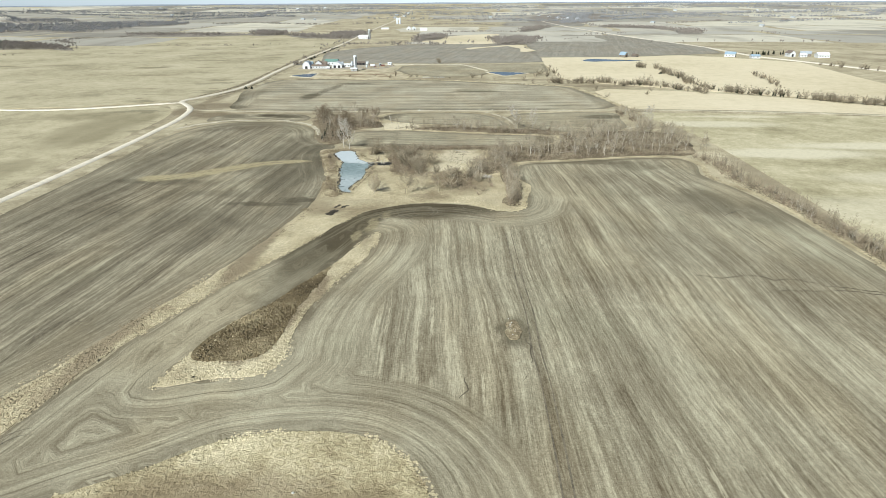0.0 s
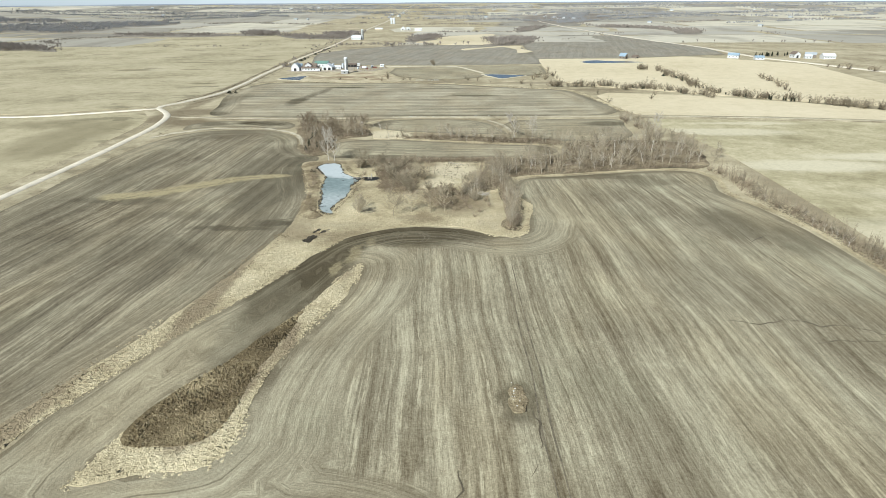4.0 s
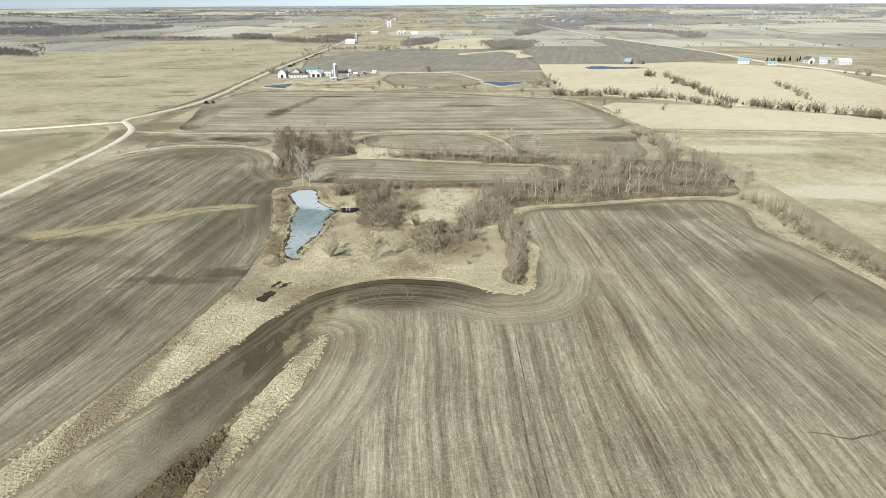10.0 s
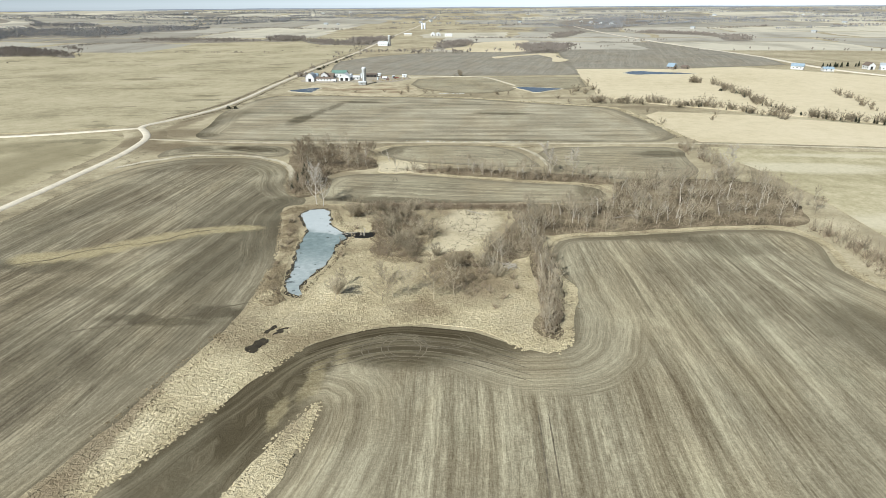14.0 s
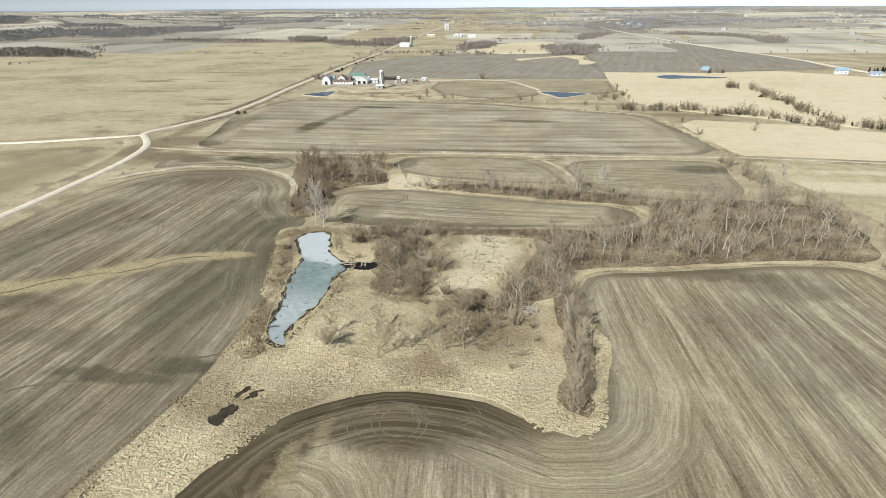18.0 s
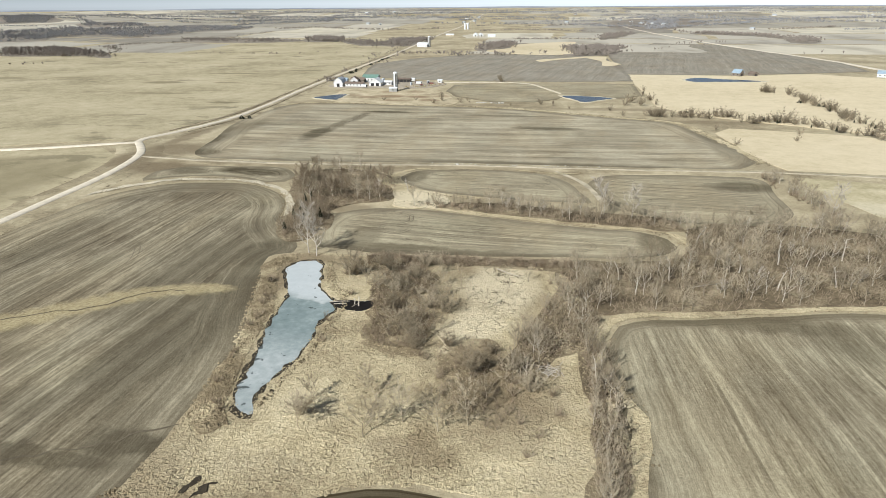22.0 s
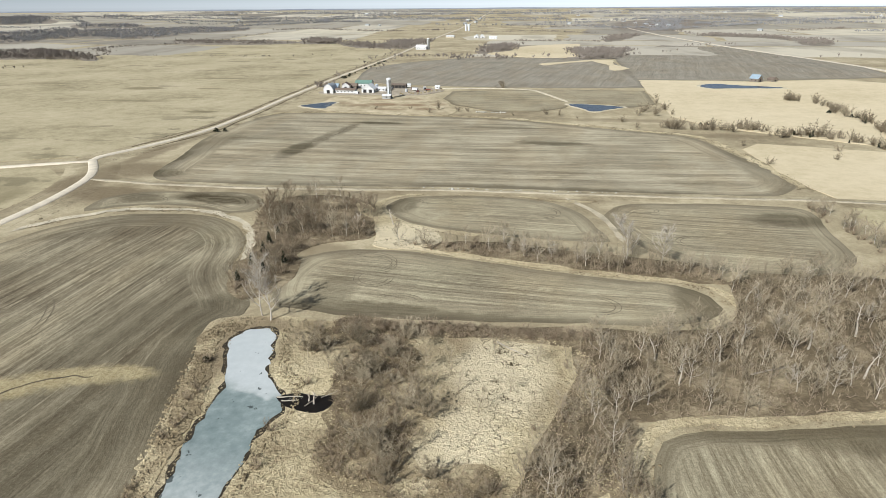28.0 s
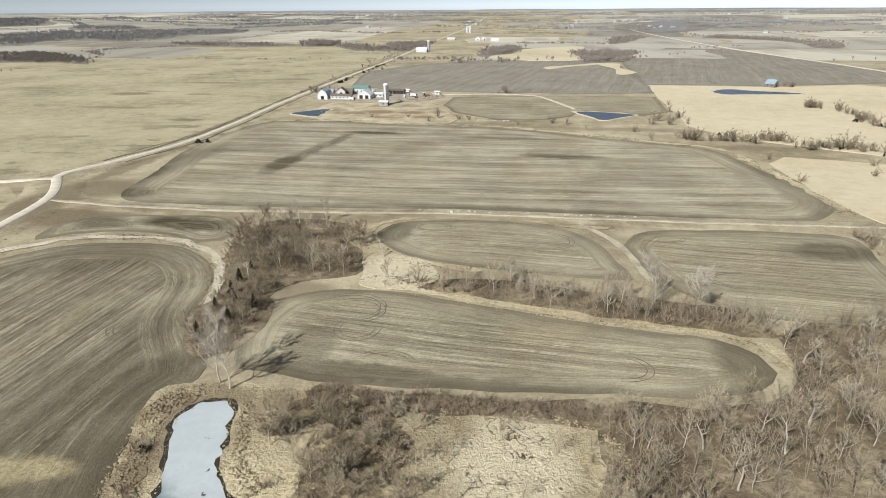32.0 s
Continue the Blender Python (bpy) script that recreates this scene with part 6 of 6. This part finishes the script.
trailer(-142, 838, 80, M_WHITE)
trailer(-133, 846, 20, M_TIN)
trailer(-196, 806, 70, M_WHITE)
trailer(-168, 838, 5, M_TIN)
M_HAY = plain_material("weathered_hay", (0.40, 0.33, 0.20), 0.35, 1.2, 0.95, 0, 0.4)
bm = bmesh.new()
bmesh.ops.create_cone(bm, cap_ends=True, segments=16, radius1=0.85, radius2=0.85, depth=1.5, matrix=Matrix.LocRotScale((0, 0, 0.8), Euler((0, pi / 2, 0)), None))
bmesh.ops.bevel(bm, geom=[e for e in bm.edges if abs(e.verts[0].co.x - e.verts[1].co.x) < 0.01], offset=0.12, segments=2, affect="EDGES")
BALE = tagged(part("hay_bale", bm, M_HAY), "weathered round hay bale in the yard", "hay bale", "round bales")
rb = random.Random(31)
BALE.matrix_basis = pose(-128, 822, ht(-128, 822) + 0.1)
for x, y in ((-126, 826), (-125, 829.5), (-123, 833), (-131, 818), (-134, 815), (-138, 812), (-141, 816), (-119, 838), (-148, 808), (-151, 812), (-114, 842), (-145, 822)):
    copy_thing(BALE, pose(x, y, ht(x, y) + 0.1, 0, 0, rb.uniform(0, 180)))
# blue-roofed barn by the hay-field pond
building("blue_barn", 214, 917, 40, 8, 10, 3.6, 4.0, M_WOODGREY, M_BLUEROOF, "old barn with a bright blue metal roof")
building("ruined_shed", 231, 919, 30, 7, 8, 2.4, 2.2, M_WOODGREY, M_BROWNROOF, "collapsed weathered board shed", "shed", windows=0)
# farmstead along the eastern road
building("blue_hall", 364, 912, 60, 9, 14, 4.0, 3.0, M_WHITE, M_BLUEROOF, "long white hall with a blue roof", "hall", windows=3)
building("small_blue_barn", 391, 894, 90, 7, 12, 3.0, 2.2, M_WHITE, M_BLUEROOF, "low white barn with a blue roof")
building("road_house", 452, 921, 10, 9, 11, 5, 3.5, M_WHITE, M_BROWNROOF, "white house at the eastern farm", "house", windows=3)
building("road_garage", 467, 915, 80, 7, 9, 3, 2.0, M_WHITE, M_TINWHITE, "white garage beside the house", "garage")
building("big_white_barn", 492, 912, 90, 11, 16, 4, 3.4, M_WHITE, M_TINWHITE, "large white pole barn with dark doors", doors=2, windows=4)
building("grey_barn", 478, 930, 60, 8, 14, 4, 3.0, M_WOODGREY, M_TIN, "weathered grey barn behind the farmyard")
# second farm and others up the road
building("roadside_barn", -266, 1462, 85, 11, 22, 5, 4.0, M_WHITE, M_TINWHITE, "white barn beside the distant road", windows=4)
silo("roadside_silo", -253, 1466, 3.0, 20, M_CONCRETE, M_TINWHITE, "tall pale silo beside a distant barn", bands=5)
building("tan_hall", -278, 1896, 90, 10, 22, 4, 2.5, plain_material("tan_boards", (0.55, 0.48, 0.36), 0.15), M_TINWHITE, "long tan hall at a distant farm", "hall")
building("far_barn", -205, 1886, 0, 12, 16, 5, 5.0, M_WHITE, M_TINWHITE, "white barn at a distant farm")
building("far_barn", -190, 1888, 20, 10, 14, 5, 4.0, M_WHITE, M_TINWHITE, "white barn at a distant farm")
building("far_hall", -157, 1848, 90, 12, 20, 4.5, 3.0, M_WHITE, M_TINWHITE, "white hall at a distant farm", "hall")
for k, (sx, sy) in enumerate(((-299, 2356), (-289, 2357))):
    silo("tower_silo", sx, sy, 3.6, 19, M_TINWHITE, M_TINWHITE, "tall white silo far up the road", bands=4, group="twin silos")
M_WEATHERED = plain_material("weathered_white_boards", (0.55, 0.54, 0.51), 0.2, 0.4, 0.7)
r3 = random.Random(9)
HOUSES = [(-340, 2700), (-372, 2860), (-345, 3000), (-395, 3120), (-360, 3320),
          (-1222, 1999), (-1284, 2032), (-1255, 2010), (909, 3891), (1037, 3411), (353, 2794), (297, 3072), (327, 2928), (362, 2709), (385, 2740), (420, 2690), (-1080, 3779), (-953, 3939),
          (-1900, 3735), (640, 2350), (1280, 2650), (1500, 3300), (1420, 3320), (-700, 2700), (-760, 2730), (-1500, 3050), (120, 3650), (900, 2050), (60, 2860), (-1820, 2650)]
for hx, hy in HOUSES:
    k = 0.95 + max(0, hy - 2000) / 4500
    building("distant_house", hx, hy, r3.uniform(0, 180), 9 * k, 14 * k, 4.2 * k, 2.8 * k, M_WEATHERED, r3.choice((M_TIN, M_TINWHITE, M_BROWNROOF)), "small white building on the distant plain", "house", doors=1, windows=1, group="distant houses")


# ---------------------------------------------------------------- evergreens, stones, logs
def make_cedar(name, seed, h, spread=0.27, words="dark green cedar standing alone in dry grass", kind="cedar"):
    r = random.Random(seed)
    root = new(name)
    vs, fs = [], []
    prism(vs, fs, Vector((0, 0, 0)), Vector((0, 0, h * 0.5)), 0.16, 0.08, 6)
    mesh_ob("trunk", vs, fs, M_BARK, root)
    vs, fs = [], []
    for i in range(230):
        u = r.random() ** 0.7
        z = h * (0.08 + 0.9 * u)
        rad = h * spread * (1 - u) ** 0.8 + 0.1
        a = r.uniform(0, 2 * pi)
        b = Vector((cos(a) * rad * 0.35, sin(a) * rad * 0.35, z))
        e = Vector((cos(a) * rad * r.uniform(0.8, 1.15), sin(a) * rad * r.uniform(0.8, 1.15), z + h * r.uniform(0.0, 0.1)))
        prism(vs, fs, b, e, h * 0.04, 0, 4)
    mesh_ob("crown", vs, fs, M_CEDAR, root)
    return tagged(root, words, kind, kind + "s")


CEDARS = [make_cedar("cedar", 3, 5.0), make_cedar("cedar", 4, 6.5)]
rc = random.Random(14)
JUNIPER = make_cedar("juniper", 6, 2.6, 0.95, "low wide dark green juniper in dry grass", "juniper")
for x, y, k in ((-229, 593, 1.15), (-224, 596, 0.8), (-84, 331, 0.5), (112, 676, 0.8), (108, 677, 0.7), (162, 653, 0.9), (226, 719, 0.9), (217, 737, 0.8), (229, 716, 0.7)):
    put(JUNIPER, x, y, rc, k, k, PLACED)
for x, y in ((115, 670), (152, 641), (217, 734), (-104, 418)):
    put(CEDARS[0], x, y, rc, 0.6, 0.95, PLACED)
for x, y in line_points([(-255, 940), (-262, 1050), (-268, 1180)], 20, 4, 15):
    put(JUNIPER, x, y, rc, 0.6, 1.1, PLACED)
for x, y in line_points([(228, 700), (226, 651), (247, 593), (300, 554), (343, 522)], 26, 6, 17) + line_points([(143, 659), (165, 646), (205, 612)], 8, 5, 18):
    put(rc.choice(CEDARS), x, y, rc, 0.6, 1.1, PLACED)


for x, y in ((-100, 388), (-97, 394), (-94, 384), (-101, 399), (-90, 392), (-103, 408), (-99, 376)):
    put(CEDARS[1], x, y, rc, 0.8, 1.25, PLACED)
for x, y in line_points([(402, 930), (430, 940), (456, 950)], 16, 8, 16):
    put(CEDARS[1], x, y, rc, 1.1, 1.6, PLACED)


def stone_mesh(seed, flat):
    r = random.Random(seed)
    bm = bmesh.new()
    bmesh.ops.create_icosphere(bm, subdivisions=2, radius=1)
    for v in bm.verts:
        v.co *= 1 + 0.35 * noise.noise(v.co * 1.3 + Vector((seed, 0, 0)))
        v.co.z *= flat
    me = bpy.data.meshes.new("field_stone")
    bm.to_mesh(me)
    bm.free()
    me.materials.append(M_STONE)
    return me


STONES = [stone_mesh(i * 3.7, f) for i, f in enumerate((0.6, 0.75, 0.5))]


def stone(x, y, size, label="pale grey fieldstone lying in dry grass", group="fieldstones"):
    ob = new("field_stone", rc.choice(STONES))
    s = size * rc.uniform(0.8, 1.2)
    ob.matrix_basis = pose(x, y, ht(x, y) + 0.3 + s * 0.2, 0, 0, rc.uniform(0, 360)) @ Matrix.Diagonal((s, s * rc.uniform(0.6, 1), s, 1))
    return tagged(ob, label, "stone", group)


for i in range(34):
    u = i / 33
    x = -62 + 92 * u + rc.uniform(-2, 2)
    stone(x, 489.5 + 5.5 * u + rc.uniform(-0.8, 0.8), rc.uniform(0.25, 0.6), "pale grey fieldstone beside the farm track", "track stones")
stone(-46, 488.5, 1.0, "large white boulder beside the farm track", "track stones")
for i in range(12):
    stone(11 + rc.gauss(0, 0.8), 140 + rc.gauss(0, 2.4), rc.uniform(0.1, 0.24), "whitish stone in dark field soil", "field rock pile")
for i in range(22):
    stone(-62 + 26 * i / 22 + rc.uniform(-1, 1), 713 - i * 0.1 + rc.uniform(-1, 1), rc.uniform(0.5, 1.0), "pale stone in a low row", "stone row")
stone(-32, 80, 0.4, "large pale boulder on the grass knoll", "knoll boulder")


def log(x0, y0, x1, y1, r, h0=0.5, h1=0.7, label="pale weathered fallen log over dark water"):
    vs, fs = [], []
    a, b = Vector((x0, y0, ht(x0, y0) + h0)), Vector((x1, y1, ht(x1, y1) + h1))
    p = a
    for i in range(4):
        q = a.lerp(b, (i + 1) / 4) + Vector((rc.gauss(0, 0.12), rc.gauss(0, 0.12), rc.gauss(0, 0.06)))
        prism(vs, fs, p, q, r * (1 - i * 0.17), r * (1 - (i + 1) * 0.17), 7)
        if i:
            d = Vector((rc.gauss(0, 1), rc.gauss(0, 1), rc.uniform(0.1, 0.8)))
            prism(vs, fs, q, q + d * 0.9, r * 0.35, 0, 4)
        p = q
    ob = mesh_ob("fallen_log", vs, fs, M_BARK)
    return tagged(ob, label, "log", "fallen logs")


for q in ((-59.5, 319.4, -53.5, 320.2, 0.19), (-58, 318.4, -54.5, 318.7, 0.14), (-52, 317.4, -50, 321.8, 0.13), (-49.5, 321, -46.5, 323.5, 0.12)):
    log(*q, h0=0.65, h1=0.9)
log(-12, 352, -4, 346, 0.2, label="pale fallen trunk lying in dry grass")
log(50, 347, 60, 352, 0.25, label="pale fallen trunk lying in the woods")


def snag(x, y, h, r, seed):
    """A broken dead trunk with a few stubs."""
    rr = random.Random(seed)
    vs, fs = [], []
    root = new("dead_snag")
    p = Vector((0, 0, -0.2))
    d = Vector((rr.gauss(0, 0.12), rr.gauss(0, 0.12), 1)).normalized()
    for i in range(5):
        q = p + d * h / 5
        prism(vs, fs, p, q, r * (1 - i * 0.13), r * (1 - (i + 1) * 0.13), 7)
        if i > 1:
            for _ in range(2):
                a = rr.uniform(0, 6.28)
                e = q + Vector((cos(a), sin(a), rr.uniform(0.3, 1.0))) * h * rr.uniform(0.12, 0.3)
                sv, sf = [], []
                prism(sv, sf, q, e, r * 0.4, 0, 5)
                mesh_ob("branch_stub", sv, sf, M_TWIG_PALE, root)
        d = (d + Vector((rr.gauss(0, 0.15), rr.gauss(0, 0.15), 0))).normalized()
        p = q
    mesh_ob("trunk", vs, fs, M_TWIG_PALE, root)
    root.matrix_basis = pose(x, y, ht(x, y) + 0.3)
    return tagged(root, "pale broken dead tree trunk", "dead tree", "dead snags")


for i, (x, y, h, r) in enumerate(((-50.5, 319, 3.0, 0.26), (-52, 319.8, 2.2, 0.2), (68, 362, 8, 0.3), (76, 350, 7, 0.28), (83, 371, 8.5, 0.3), (95, 355, 7, 0.28), (60, 388, 7.5, 0.28), (44, 352, 6.5, 0.25), (106, 378, 8, 0.3),
                                 (32, 340, 6, 0.25), (17, 290, 6, 0.24), (52, 362, 7, 0.26), (-62, 436, 6, 0.25), (118, 372, 8, 0.3), (28, 350, 6.5, 0.25))):
    snag(x, y, h, r, 200 + i)

# ---------------------------------------------------------------- rills and wheel marks in the fields
RILLS = ((0.55, [(-116, 238), (-110, 241), (-103, 244.5), (-96, 246.5), (-91, 249.5), (-84, 252), (-79, 256), (-72, 261)]),
         (0.6, [(-170, 278), (-158, 285), (-148, 296), (-138, 301), (-128, 306), (-120, 316), (-108, 321)]),
         (0.6, [(72, 178), (80, 176.5), (91, 179), (97, 176), (102, 176.5), (111, 173), (119, 171), (127, 169)]),
         (0.5, [(90, 166), (94, 168), (103, 168.5), (111, 170), (126, 167)]),
         (0.6, [(112, 246), (107, 240), (103, 236)]),
         (0.9, [(-154, 560), (-153, 568), (-148, 594), (-145, 613), (-146, 633), (-138, 649), (-120, 654)]),
         (0.5, [(-2, 108), (-1, 112), (-1.4, 117)]), (0.4, [(14, 124), (15, 130), (14.5, 136)]), (0.4, [(12.5, 116), (13.4, 119)]))
for w, line in RILLS:
    ribbon("rill", line, w * 0.7, M_RUT, 0.40, "narrow dark erosion rill in bare soil", "rill", step=1.2, amp=1.5, vary=0.9, wave=0.22)


def arc(cx, cy, r, a0, a1, squash=1.0):
    n = max(6, int(abs(a1 - a0) / 12))
    return [(cx + r * cos(radians(a0 + (a1 - a0) * i / n)), cy + r * squash * sin(radians(a0 + (a1 - a0) * i / n))) for i in range(n + 1)]


WHEELS = ((-24, 238, 7, -60, 250, 0.9), (-21, 239, 5, 20, 300, 1.0), (-12, 243, 6, -200, 60, 0.6), (-110, 128, 9, 60, 200, 1.2), (-124, 104, 5, 30, 190, 1.3), (-112, 136, 6, 100, 260, 1),
          (-62, 398, 9, -60, 150, 0.8), (-60, 396, 7.5, -70, 140, 0.8), (-56, 386, 5, -220, 20, 1), (-44, 371, 6, 20, 160, 0.7), (14, 378, 7, -90, 80, 0.7), (-50, 470, 7, -20, 320, 0.5),
          (-40, 473, 4, 30, 300, 1.2), (-8, 462, 12, -100, 90, 0.7), (38, 472, 8, 60, 400, 0.5), (44, 440, 12, 120, 300, 0.7), (60, 436, 10, 60, 260, 0.6), (-180, 445, 8, -20, 200, 0.7),
          (-150, 392, 10, 20, 170, 1.0), (-130, 395, 9, 0, 200, 1.3), (-118, 376, 6, 180, 330, 1), (-160, 330, 20, 10, 80, 1.3), (-92, 88, 5, 90, 260, 1.2))
for cx, cy, r, a0, a1, sq in WHEELS:
    for dr in (0, 1.7):
        ribbon("wheel_mark", arc(cx, cy, r + dr, a0, a1, sq), 0.26, M_WHEEL, 0.33, "dark curved wheel mark in tilled soil", "wheel mark", step=1.5, amp=0.5, vary=0.9)
for x in (16.0, 18.2):
    ribbon("wheel_mark", [(x - 4, 214), (x - 2, 170), (x, 120), (x + 1, 60), (x + 1, 0)], 0.36, M_WHEEL, 0.33, "long dark wheel mark between field passes", "wheel mark", step=4, amp=0.5, vary=0.8)
for k in range(5):
    d = 2.0 + k * 2.6
    ribbon("wheel_mark", [(x, y - d) for x, y in [(-46, 236), (-38, 241), (-26, 246), (-10, 246), (2, 242), (11, 238)]], 0.34, M_WHEEL, 0.33, "curved dark headland wheel mark", "wheel mark", step=2, amp=0.6, vary=0.9)


def brush_pile(x, y, reach, count, seed):
    """Cut branches thrown in a flat heap."""
    r = random.Random(seed)
    root = new("brush_pile")
    for i in range(count):
        vs, fs = [], []
        a, c = r.uniform(0, 6.28), Vector((r.gauss(0, reach * 0.4), r.gauss(0, reach * 0.25), r.uniform(0.1, 0.9)))
        d = Vector((cos(a), sin(a), r.gauss(0, 0.12))) * r.uniform(1.0, 2.6)
        prism(vs, fs, c - d, c + d * 0.3, 0.09, 0.07, 5)
        prism(vs, fs, c + d * 0.3, c + d, 0.07, 0.02, 5)
        mesh_ob("branch", vs, fs, M_TWIG_PALE, root)
    root.matrix_basis = pose(x, y, ht(x, y) + 0.3)
    return tagged(root, "flat heap of pale cut branches in the marsh", "brush pile", "brush piles")


brush_pile(6, 292.5, 4.0, 34, 5)
